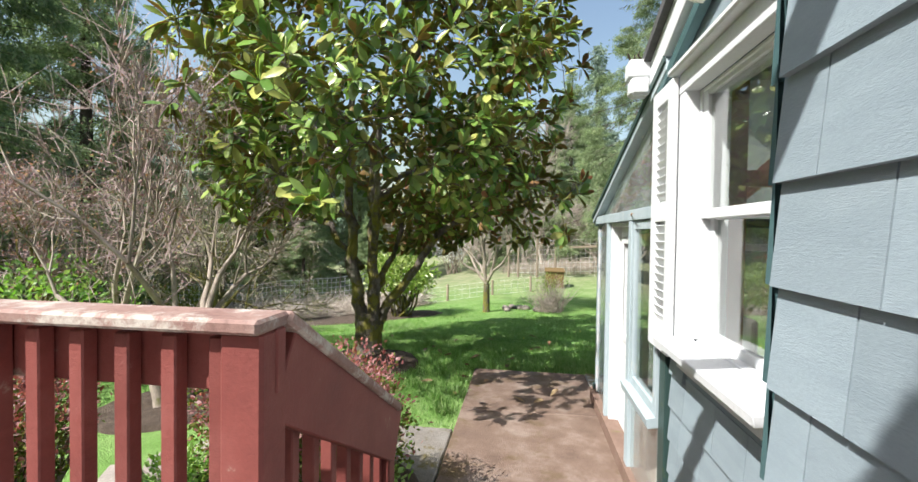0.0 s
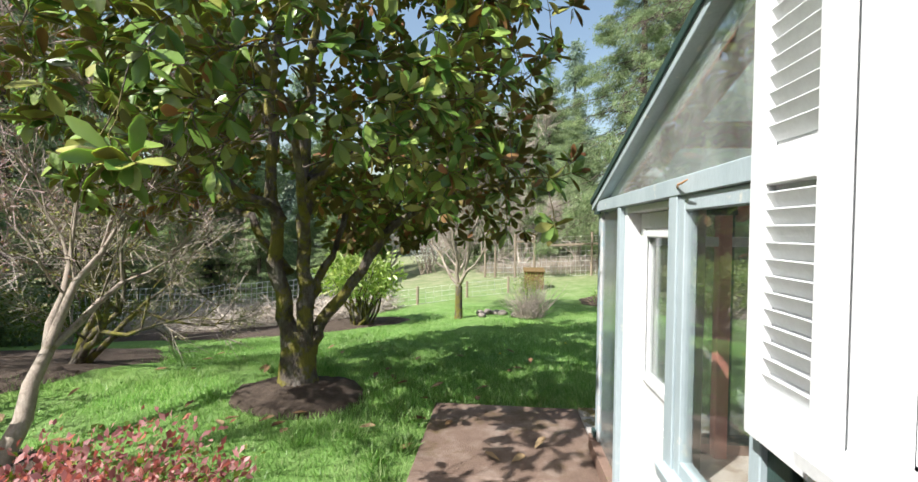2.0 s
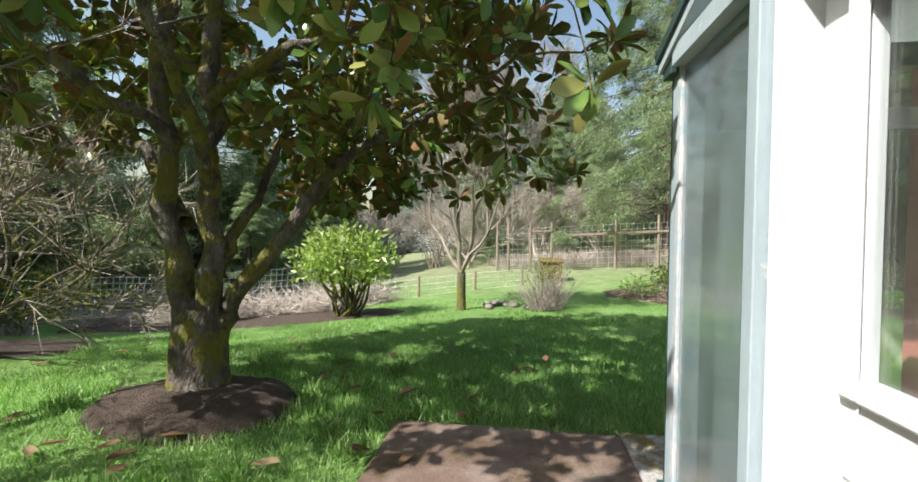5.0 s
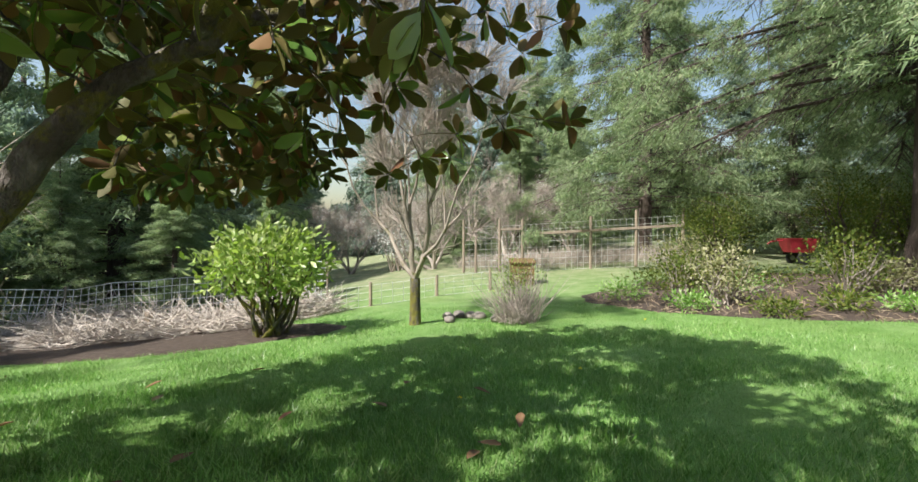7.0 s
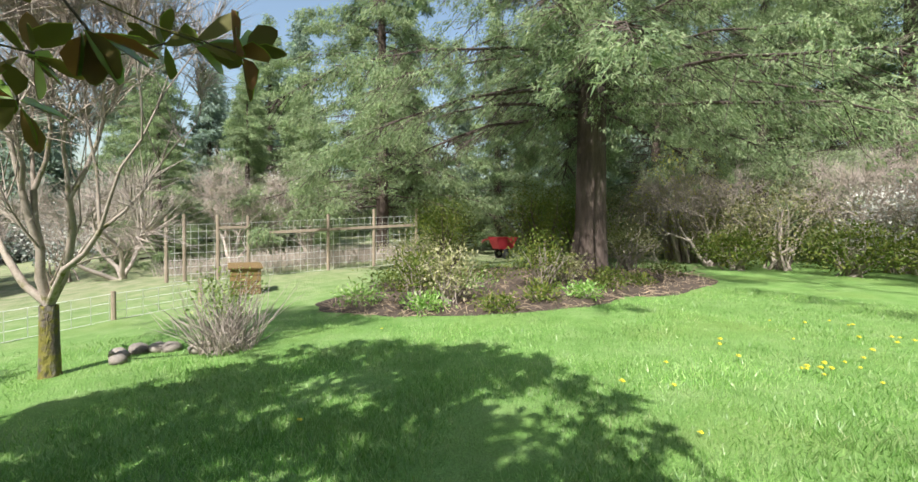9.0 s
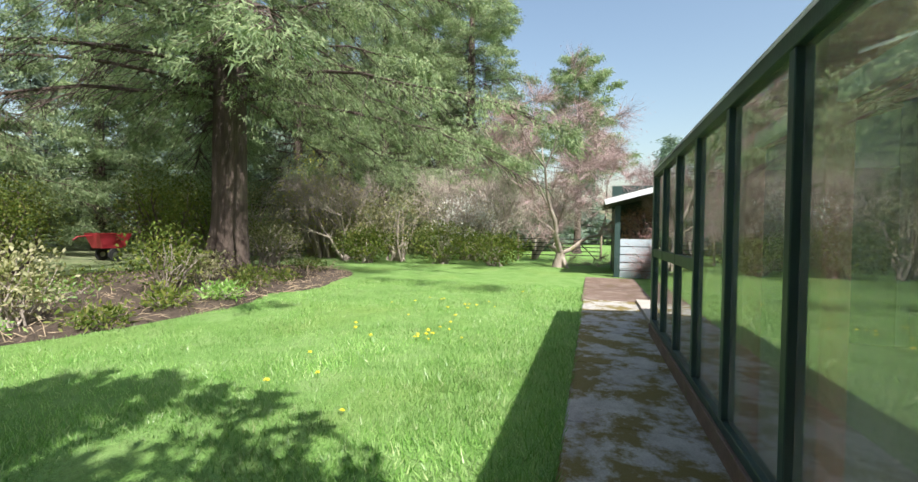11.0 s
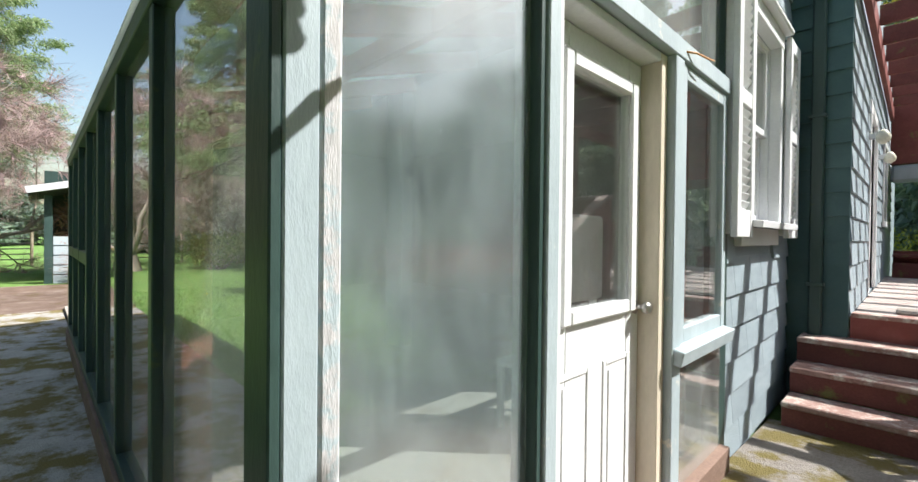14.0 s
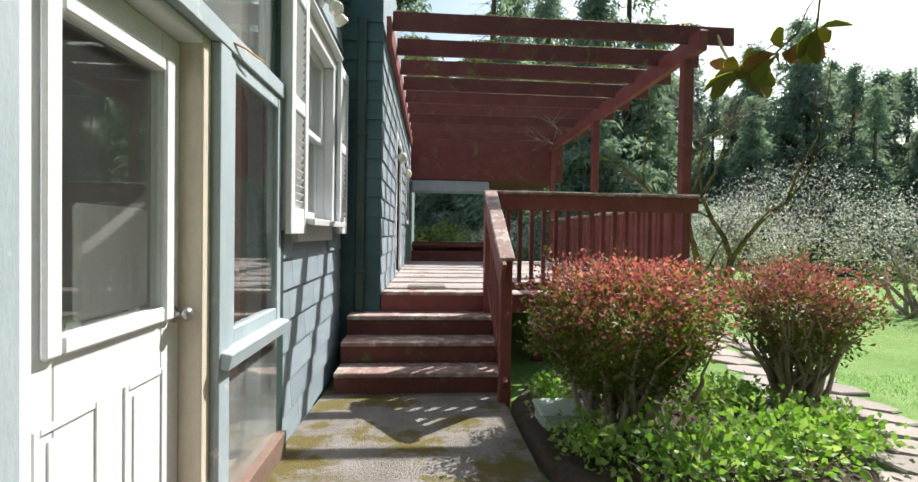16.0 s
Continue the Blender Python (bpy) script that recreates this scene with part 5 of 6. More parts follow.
rnd = random.Random(12)
for i in range(7):
    x, y = -0.95 + rnd.uniform(-0.6, 0.6), 7.9 + rnd.uniform(-0.35, 0.35)
    s = Shape()
    r = rnd.uniform(0.08, 0.17)
    n, m = 9, 6
    for a in range(m + 1):
        for k in range(n):
            th, ph = math.pi * a / m, 2 * math.pi * k / n
            p = Vector((math.sin(th) * math.cos(ph), math.sin(th) * math.sin(ph), math.cos(th) * 0.6))
            q = p * r * (1 + 0.25 * noise.noise(p * 1.6 + Vector((i * 3.1, 0, 0))))
            s.v.append((x + q.x, y + q.y, gz(x, y) + 0.05 + q.z))
    s.f = [(a * n + k, a * n + (k + 1) % n, (a + 1) * n + (k + 1) % n, (a + 1) * n + k) for a in range(m) for k in range(n)]
    s.k = [0] * len(s.f)
    tagged(put("rock", s, M["stone"], None, "rough grey-brown rock lying in the grass", True), "", "rock", "rocks in the meadow")


# ---- plants ----
def unit(a):
    return a / np.maximum(np.linalg.norm(a, axis=-1, keepdims=True), 1e-9)


def leaves(pos, way, side, length, width, fold=0.15, droop=0.1):
    """Leaves as folded kites of four triangles; arrays of base, direction and side."""
    n = len(pos)
    up = np.cross(side, way)
    L, W = np.asarray(length).reshape(-1, 1), np.asarray(width).reshape(-1, 1)
    base, tip = pos, pos + way * L - up * L * droop
    mid = pos + way * L * 0.5 + up * L * droop * 0.4
    l = pos + way * L * 0.55 + side * W * 0.5 + up * W * fold
    r = pos + way * L * 0.55 - side * W * 0.5 + up * W * fold
    v = np.stack([base, l, tip, r, mid], 1).reshape(-1, 3)
    o = (np.arange(n) * 5)[:, None]
    f = np.concatenate([o + t for t in ([0, 4, 1], [1, 4, 2], [2, 4, 3], [3, 4, 0])], 1).reshape(-1, 3)
    return v, f


def broad_leaves(pos, way, side, length, width, fold=0.1, droop=0.12):
    """Broad leaves, widest past the middle, with a rounded end and a folded midrib; eight triangles each."""
    n = len(pos)
    up = np.cross(side, way)
    L, W = np.asarray(length).reshape(-1, 1), np.asarray(width).reshape(-1, 1)
    def at(u, v):
        return pos + way * L * u + side * W * v + up * (W * fold * abs(v) * 2 - L * droop * u * u)
    rows = [at(0, 0), at(0.33, -0.36), at(0.68, -0.5), at(0.93, -0.22), at(1.0, 0), at(0.93, 0.22), at(0.68, 0.5), at(0.33, 0.36), at(0.5, 0)]
    v = np.stack(rows, 1).reshape(-1, 3)
    o = (np.arange(n) * 9)[:, None]
    f = np.concatenate([o + np.array([(k + 1) % 8, k, 8]) for k in range(8)], 1).reshape(-1, 3)
    return v, f


def gnarl(shape, amp, scale=5.0):
    """Lumps and hollows worked into a tube of wood."""
    shape.v = [tuple(Vector(p) + noise.noise_vector(Vector((p[0] * scale, p[1] * scale, p[2] * scale * 0.6))) * amp) for p in shape.v]
    return shape


def rand_units(rng, n):
    return unit(rng.normal(size=(n, 3)))


def sides_for(rng, way):
    return unit(np.cross(way, rand_units(rng, len(way))))


def bent(p, q, rng, sag=0.1, n=5):
    """A slightly crooked line from p to q."""
    p, q = np.asarray(p, float), np.asarray(q, float)
    ln = np.linalg.norm(q - p)
    t = np.linspace(0, 1, n)[:, None]
    w = rng.normal(size=(n, 3)) * ln * 0.04
    w[0] = w[-1] = 0
    line = p + (q - p) * t + w
    line[:, 2] += sag * ln * (t[:, 0] * (1 - t[:, 0])) * 2
    return [Vector(a) for a in line]


def grow(rng, start, way, length, radius, depth, forks=(2, 3), spread=0.6, shrink=0.68, rise=0.15, wood=None, tips=None, sides=7, steps=4, min_r=0.004):
    """Recursive limbs: adds tubes to wood and (point, direction) to tips."""
    way = np.asarray(way, float)
    p = np.asarray(start, float)
    pts, d = [Vector(p)], way / np.linalg.norm(way)
    for i in range(steps):
        d = unit(d + rng.normal(size=3) * 0.16 + np.array([0, 0, rise * 0.3]))
        p = p + d * length / steps
        pts.append(Vector(p))
    r1 = max(radius * 0.62, min_r)
    wood.tube(pts, list(np.linspace(radius, r1, len(pts))), max(3, sides), False)
    if depth == 0:
        tips.append((p, d))
        return
    for k in range(rng.integers(forks[0], forks[1] + 1)):
        nd = unit(d + rng.normal(size=3) * spread + np.array([0, 0, rise]))
        grow(rng, p, nd, length * shrink * rng.uniform(0.8, 1.2), r1 * rng.uniform(0.75, 0.95), depth - 1, forks, spread, shrink, rise, wood, tips, max(3, sides - 2), max(2, steps - 1), min_r)
    if depth > 1 and rng.random() < 0.6:
        q = np.array(pts[len(pts) // 2])
        grow(rng, q, unit(d + rng.normal(size=3) * spread * 1.2), length * shrink * 0.7, r1 * 0.5, depth - 2, forks, spread, shrink, rise, wood, tips, 3, 2, min_r)


def crown_part(name, v, f, mats, parent, slots=None, label=""):
    off = np.array(parent.location)
    ob = new(name, soup(name, np.asarray(v) - off, f, mats, slots))
    ob.parent = parent
    tagged(ob, label, kind="stuff")
    return ob


def magnolia():
    rng = np.random.default_rng(11)
    bx, by = -3.27, 0.86
    t = thing("magnolia_tree", "large glossy evergreen magnolia with a mossy forked trunk", "tree", (bx, by, gz(bx, by)))
    wood = Shape()
    z0 = gz(bx, by)
    wood.tube([(bx, by, z0 - 0.1), (bx, by, z0 + 0.06), (bx - 0.005, by, 0.2), (bx, by, 0.4), (bx + 0.01, by, 0.58), (bx + 0.02, by, 0.72)],
              [0.31, 0.245, 0.215, 0.205, 0.195, 0.14], 18, False)
    stems = [
        ([(bx - 0.085, by, 0.40), (bx - 0.16, by - 0.02, 1.0), (bx - 0.24, by - 0.05, 1.7), (bx - 0.31, by - 0.05, 2.4), (bx - 0.35, by, 3.6), (bx - 0.2, by + 0.1, 5.2)], 0.112),
        ([(bx + 0.05, by + 0.02, 0.40), (bx + 0.055, by + 0.05, 1.0), (bx + 0.04, by + 0.07, 1.7), (bx + 0.02, by + 0.1, 2.7), (bx + 0.15, by + 0.1, 4.2), (bx + 0.25, by, 5.8)], 0.108),
        ([(bx + 0.13, by + 0.03, 0.42), (bx + 0.27, by + 0.06, 0.82), (bx + 0.60, by + 0.18, 1.28), (bx + 0.96, by + 0.35, 1.85), (bx + 1.30, by + 0.55, 2.15), (bx + 1.9, by + 0.9, 2.6)], 0.085),
        ([(bx + 0.10, by + 0.10, 0.95), (bx + 0.19, by + 0.22, 1.35), (bx + 0.34, by + 0.36, 1.8), (bx + 0.42, by + 0.6, 2.4), (bx + 0.7, by + 0.9, 3.2)], 0.055),
        ([(bx - 0.12, by, 1.4), (bx - 0.7, by + 0.3, 1.9), (bx - 1.5, by + 0.5, 2.5), (bx - 2.3, by + 0.6, 3.1)], 0.06),
        ([(bx + 0.06, by, 1.7), (bx + 0.3, by - 0.6, 2.3), (bx + 0.6, by - 1.4, 2.8), (bx + 0.8, by - 2.2, 3.1)], 0.055),
        ([(bx - 0.2, by, 2.0), (bx - 0.8, by - 0.7, 2.6), (bx - 1.4, by - 1.3, 3.2), (bx - 1.9, by - 1.6, 3.6)], 0.055),
        ([(bx + 0.05, by, 2.3), (bx + 0.8, by + 0.3, 2.9), (bx + 1.7, by + 0.4, 3.4), (bx + 2.5, by + 0.3, 3.6)], 0.055),
        ([(bx + 0.05, by + 0.1, 2.5), (bx + 0.4, by + 1.0, 3.0), (bx + 0.7, by + 1.9, 3.3), (bx + 0.9, by + 2.6, 3.3)], 0.05),
        ([(bx - 0.3, by, 3.0), (bx - 0.9, by + 0.9, 3.7), (bx - 1.5, by + 1.6, 4.2)], 0.05),
        ([(bx + 0.1, by, 3.6), (bx + 0.9, by - 0.6, 4.4), (bx + 1.6, by - 1.0, 4.9)], 0.045),
        ([(bx - 0.3, by, 3.6), (bx - 1.2, by - 0.3, 4.4), (bx - 2.0, by - 0.4, 4.9)], 0.045),
        ([(bx + 1.25, by + 0.55, 2.15), (bx + 1.9, by + 0.2, 2.35), (bx + 2.5, by - 0.4, 2.45)], 0.035),
    ]
    nodes = []
    for pts, r in stems:
        line = []
        for p, q in zip(pts, pts[1:]):
            line += bent(p, q, rng, 0.02, 5)[:-1]
        line.append(Vector(pts[-1]))
        wood.tube(line, list(np.linspace(r, r * 0.35, len(line))), 12, False)
        nodes += [(np.array(p), r * (1 - 0.65 * i / len(line))) for i, p in enumerate(line)]
    P = np.array([n[0] for n in nodes])
    # whorls over a ragged crown
    c, rad = np.array([bx + 0.15, by + 0.05, 4.1]), np.array([3.0, 2.9, 2.75])
    whorls = []
    while len(whorls) < 1650:
        u = rand_units(rng, 1)[0]
        k = rng.uniform(0.42, 1.0) ** 0.5
        p = c + u * rad * k
        if p[2] < 1.8 + 0.35 * rng.random() or (p[2] < 2.5 and np.hypot(*(p - c)[:2]) < 1.3):
            continue
        if p[2] < 2.9 and np.hypot(*(p - c)[:2]) < 1.8 and rng.random() < 0.7:
            continue
        # a gap on the sunward side, through which the light reaches the sunroom corner
        lit = p + np.array(SUN_WAY) * (-0.1 - p[0]) / SUN_WAY.x
        if -0.98 < lit[1] < -0.05 and lit[2] < 2.2:
            continue
        if noise.noise(Vector(p * 0.9)) < -0.17:
            continue
        whorls.append(p)
    for i in range(60):
        whorls.append(np.array([rng.uniform(-2.6, -0.1), rng.uniform(0.6, 3.3), rng.uniform(1.85, 2.9)]))
    for i in range(60):
        whorls.append(np.array([rng.uniform(-3.5, -1.8), rng.uniform(0.9, 2.3), rng.uniform(1.95, 3.0)]))
    # boughs hanging low on the north side
    for i in range(90):
        whorls.append(np.array([rng.uniform(-3.8, -2.2), rng.uniform(2.1, 3.8), 1.62 + 1.0 * rng.random() ** 1.3]))
    whorls += [np.array(q) for q in ((-0.50, -0.50, 2.34), (-0.47, -0.47, 1.94), (-1.15, 2.6, 1.8), (-1.5, 3.0, 1.75), (-0.75, 2.0, 2.1), (-0.9, 2.9, 2.05), (-1.9, 2.9, 1.95), (-0.2, 0.4, 2.5), (-2.72, -2.2, 2.26), (-2.55, -2.26, 2.19), (-2.88, -2.12, 2.33), (-2.62, -2.3, 2.22))]
    for i in range(28):
        whorls.append(np.array([-2.8, -2.2, 3.5]) + rng.normal(size=3) * np.array([0.55, 0.4, 0.4]))
    # the corner pane stands in full sun: nothing grows between it and the sun
    open_sky = []
    for p in whorls:
        lit = p + np.array(SUN_WAY) * (-0.05 - p[0]) / SUN_WAY.x
        if not (-1.1 < lit[1] < -0.34 and -0.3 < lit[2] < 2.3):
            open_sky.append(p)
    whorls = open_sky
    twig = Shape()
    pos, way = [], []
    order = np.argsort([np.linalg.norm(P - p, axis=1).min() for p in whorls])
    thick = [n[1] for n in nodes]
    for p in (whorls[k] for k in order):
        d2 = np.linalg.norm(P - p, axis=1) + 0.6 * np.maximum(0, P[:, 2] - p[2])
        i = int(np.argmin(d2))
        line = bent(P[i], p, rng, 0.08, 4)
        r0 = min(0.006 + 0.012 * float(np.linalg.norm(P[i] - p)), thick[i])
        twig.tube(line, list(np.linspace(r0, 0.005, 4)), 4, False)
        P = np.concatenate([P, np.array(line[1:3])])
        thick += [r0, r0 * 0.8]
        d = np.array(line[-1] - line[-2])
        d = unit(d + np.array([0, 0, 0.35 * np.linalg.norm(d)]))
        for k in range(rng.integers(7, 11)):
            a = unit(rand_units(rng, 1)[0] + d * 0.7 + np.array([0, 0, -0.1]))
            pos.append(p + a * 0.015 - d * 0.05 * rng.random())
            way.append(a)
    pos, way = np.array(pos), np.array(way)
    up = unit(np.array([0, 0, 0.75]) + 0.6 * unit(pos - c) + rng.normal(size=way.shape) * 0.3)
    side = unit(np.cross(way, up))
    L, W = rng.uniform(0.13, 0.22, len(pos)), rng.uniform(0.062, 0.098, len(pos))
    # leaves low over the lawn are single objects, the rest one mesh
    one = np.where((pos[:, 2] < 2.35) & (pos[:, 0] > -2.7) & (pos[:, 1] > -2.5))[0][:290]
    rest = np.setdiff1d(np.arange(len(pos)), one)
    def two_faced(p, w, s, l, wd):
        v1, f1 = broad_leaves(p, w, s, l, wd)
        lift = np.repeat(np.cross(s, w), 9, axis=0) * 0.0015
        return np.concatenate([v1 + lift, v1 - lift]), np.concatenate([f1, f1[:, ::-1] + len(v1)]), np.repeat([0, 1], len(f1))
    v, f, slots = two_faced(pos[rest], way[rest], side[rest], L[rest], W[rest])
    lv, lf, ls = two_faced(np.zeros((1, 3)), np.array([[0, 1.0, 0]]), np.array([[1.0, 0, 0]]), np.array([0.19]), np.array([0.085]))
    leaf_mesh = soup("leaf", lv, lf, [M["mag_top"], M["mag_under"]], ls)
    for i in one:
        o = new("leaf", leaf_mesh)
        o.parent = t
        m = Matrix((side[i], way[i], np.cross(side[i], way[i]))).transposed().to_4x4()
        m.translation = Vector(pos[i]) - Vector(t.location)
        o.matrix_basis = m @ Matrix.Scale(L[i] / 0.19, 4)
    part("trunk", gnarl(wood, 0.022, 7.0), M["bark_mag"], t, "", True)
    tagged(part("branching", twig, M["bark_mag"], t, "", True), kind="stuff")
    crown_part("crown", v, f, [M["mag_top"], M["mag_under"]], t, slots, "glossy green leaves with rusty undersides")


magnolia()


def conifer_meshes(seed, height, radius, clear, branches, sprays, needle, width, droop=0.35, taper=0.85, top_power=0.9, base_r=None, hang=0.7, tuft=14):
    """Trunk and crown meshes of a fir: whorled drooping boughs hung with sprays of needles. Origin at the foot."""
    rng = np.random.default_rng(seed)
    wood = Shape()
    r0 = base_r or height * 0.018
    hs = [0, 0.02, 0.06, 0.2, 0.5, 0.8, 1.0]
    wood.tube([Vector((rng.normal() * 0.02, rng.normal() * 0.02, h * height - (0.3 if h == 0 else 0))) for h in hs], [r0 * k for k in (1.5, 1.25, 1.0, 0.9, 0.6, 0.28, 0.03)], 12, False)
    P, Wy, Ls = [], [], []
    for b in range(branches):
        t = (b + rng.random()) / branches
        z = clear + (height - clear) * t ** 1.15
        rel = (z - clear) / (height - clear)
        ln = radius * ((1 - rel) ** top_power) * rng.uniform(0.65, 1.1) + 0.15
        az = b * 2.399 + rng.normal() * 0.4
        out = np.array([math.cos(az), math.sin(az), 0])
        s = np.linspace(0, 1, 9)
        line = np.array([0, 0, z]) + out * (ln * s)[:, None]
        line[:, 2] += ln * (0.10 * s - droop * s ** 1.8) * rng.uniform(0.7, 1.3)
        line[1:] += np.cumsum(rng.normal(size=(8, 3)) * ln * 0.012, axis=0)
        wood.tube([Vector(a) for a in line], list(np.linspace(max(0.012, r0 * 0.16 * (1 - rel)), 0.004, 9)), 4, False)
        n = max(5, int(sprays * ln / radius))
        u = 1 - 0.94 * rng.random(n) ** 1.2
        k = np.minimum((u * 8).astype(int), 7)
        base = line[k] + (line[k + 1] - line[k]) * (u * 8 - k)[:, None]
        lat = np.cross(out, [0, 0, 1.0]) * rng.choice([-1, 1], n)[:, None]
        reach = (np.minimum(ln * 0.30 * (1.12 - u), 1.5) + 0.12) * rng.random(n) ** 0.7
        d = unit(lat * rng.uniform(0.5, 1.0, (n, 1)) + out * rng.uniform(0.3, 0.9, (n, 1)) + np.array([0, 0, -1.0]) * rng.uniform(-0.1, 0.5, (n, 1)))
        tip = base + d * reach[:, None]
        tip[:, 2] -= reach * rng.uniform(0.0, hang, n)
        if needle < 0.2:
            for q, e in zip(base[::3], tip[::3]):
                wood.tube([Vector(q), Vector(e)], [0.012, 0.004], 3, False)
        # tufts, thinned in patches so that the sky shows between them
        keep = np.array([noise.noise(Vector(e * (0.075 / needle)) + Vector((seed, 0, 0))) for e in tip]) > (-0.26 if needle > 0.3 else -0.32 if rel > 0.4 else -0.02)
        tip, dd = tip[keep], unit(d[keep] + np.array([0, 0, -0.5 * hang]))
        for j in range(tuft):
            P.append(tip + rng.normal(size=tip.shape) * needle * np.array([0.75, 0.75, 0.45]))
            Wy.append(unit(dd * 0.9 + rng.normal(size=tip.shape) * 0.55 + np.array([0, 0, -0.25])))
            Ls.append(needle * rng.uniform(0.55, 1.3, len(tip)))
    P, Wy, Ls = np.concatenate(P), np.concatenate(Wy), np.concatenate(Ls)
    side = sides_for(rng, Wy) * (Ls * width)[:, None]
    v = np.stack([P - side, P + side, P + Wy * Ls[:, None]], 1).reshape(-1, 3)
    return wood, v, np.arange(len(v)).reshape(-1, 3)


def conifer(label, x, y, seed, mat, **kw):
    w, v, f = conifer_meshes(seed, **kw)
    t = thing("fir_tree", label, "tree", (x, y, gz(x, y)))
    put("trunk", w, M["bark_fir"], t, "", True)
    ob = new("crown", soup("crown", v, f, mat))
    ob.parent = t
    tagged(ob, kind="stuff")
    return t


near_fir = conifer("huge old fir with a furrowed trunk and drooping boughs", 9.7, 10.3, 21, M["fir"], height=25, radius=8.8, clear=4.7, branches=165, sprays=290, needle=0.13, width=0.10, droop=0.34, base_r=0.47, hang=0.9, tuft=24)
second = conifer("tall fir with boughs hanging over the shrub bed", 6.6, 20.5, 22, M["fir"], height=21, radius=6.4, clear=2.2, branches=140, sprays=180, needle=0.16, width=0.11, droop=0.30, base_r=0.3, hang=0.9, tuft=20)
low_fir = conifer("broad dark fir with boughs down to the ground", -14.5, 15.0, 23, M["fir"], height=17, radius=5.6, clear=0.5, branches=130, sprays=110, needle=0.22, width=0.12, droop=0.26, tuft=18)
far_a = conifer("distant pointed fir in the forest edge", 8.0, 52.0, 24, M["fir_hazed"], height=24, radius=5.2, clear=1.0, branches=130, sprays=42, needle=0.5, width=0.19, droop=0.25, tuft=10)
far_b = conifer("distant ragged fir in the forest edge", -9.0, 60.0, 25, M["fir_hazed"], height=21, radius=4.6, clear=1.2, branches=115, sprays=42, needle=0.5, width=0.19, droop=0.18, tuft=10)
conifer("open-crowned pine with rounded clumps beyond the plum tree", 30.0, 1.6, 26, M["fir"], height=13.0, radius=3.6, clear=5.2, branches=60, sprays=75, needle=0.21, width=0.12, droop=-0.06, top_power=0.35, hang=0.25, tuft=18)
for ob in (far_a, far_b):
    tagged(ob, group="forest firs")


def set_copies():
    rnd = random.Random(8)
    for x, y, s in ((-18, 9.5, 1.0), (-11, 20.5, 0.62), (-16.5, 3.5, 1.0), (-17.5, 20, 1.05), (-18, -3, 1.0), (-21, -9, 1.1), (-24, 7, 1.2), (13.5, 21, 0.8), (19, 20, 0.75), (23, 15, 0.7), (3.0, 33, 0.9), (-2.5, 24.5, 0.5), (1.2, 26.0, 0.55), (4.2, 27.5, 0.6), (12, 33, 0.95), (-4, 38, 0.9)):
        c = copy_thing(low_fir, pose(x, y, gz(x, y), 0, 0, rnd.uniform(0, 360)))
        c.scale = (s,) * 3
    for x, y, s in ((-13.2, 11.6, 0.3), (-10.6, 12.8, 0.27), (-8.0, 14.0, 0.24), (-15.5, 10.0, 0.33), (-11.8, 14.6, 0.36)):
        c = copy_thing(low_fir, pose(x, y, gz(x, y), 0, 0, rnd.uniform(0, 360)))
        c.scale = (s * 1.3, s * 1.3, s)
    spots = []
    for a in range(100):
        ang = 3.6 * a + rnd.uniform(-3, 3)
        r = rnd.uniform(36, 66)
        spots.append((r * math.cos(radians(ang)), r * math.sin(radians(ang)) + 2, rnd.uniform(0.75, 1.15)))
    for x, y, s in spots:
        ang = math.degrees(math.atan2(y, x))
        if -25 < ang < 24 or (x < -8 and y < 0 and math.hypot(x, y) < 48):
            continue
        s *= 0.78 if 55 < ang < 135 else 1.0
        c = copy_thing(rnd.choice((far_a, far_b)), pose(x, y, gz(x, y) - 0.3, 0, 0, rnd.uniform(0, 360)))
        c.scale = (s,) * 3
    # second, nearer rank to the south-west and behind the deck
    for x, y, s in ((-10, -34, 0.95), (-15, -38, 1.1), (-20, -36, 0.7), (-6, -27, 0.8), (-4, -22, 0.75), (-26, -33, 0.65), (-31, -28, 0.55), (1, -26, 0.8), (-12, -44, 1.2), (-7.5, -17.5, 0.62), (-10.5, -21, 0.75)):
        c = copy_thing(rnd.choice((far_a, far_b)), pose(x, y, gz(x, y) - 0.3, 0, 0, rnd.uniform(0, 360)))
        c.scale = (s,) * 3
    for x, y, s in ((24.5, 13.0, 1.15), (28.0, 8.5, 1.25), (21.5, 17.0, 1.0), (32.0, 13.0, 1.2)):
        c = copy_thing(second, pose(x, y, gz(x, y), 0, 0, 130 + 7 * x))
        c.scale = (s, s, s * 0.95)
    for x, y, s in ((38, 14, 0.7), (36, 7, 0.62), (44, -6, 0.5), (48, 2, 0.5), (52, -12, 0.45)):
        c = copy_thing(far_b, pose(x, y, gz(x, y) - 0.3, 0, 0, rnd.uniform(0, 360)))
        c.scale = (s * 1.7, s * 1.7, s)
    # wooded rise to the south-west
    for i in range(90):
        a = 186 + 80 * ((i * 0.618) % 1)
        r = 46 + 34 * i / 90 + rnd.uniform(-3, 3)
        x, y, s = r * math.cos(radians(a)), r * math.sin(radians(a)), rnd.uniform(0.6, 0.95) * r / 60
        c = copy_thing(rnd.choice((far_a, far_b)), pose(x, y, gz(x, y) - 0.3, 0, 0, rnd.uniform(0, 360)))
        c.scale = (s,) * 3


set_copies()


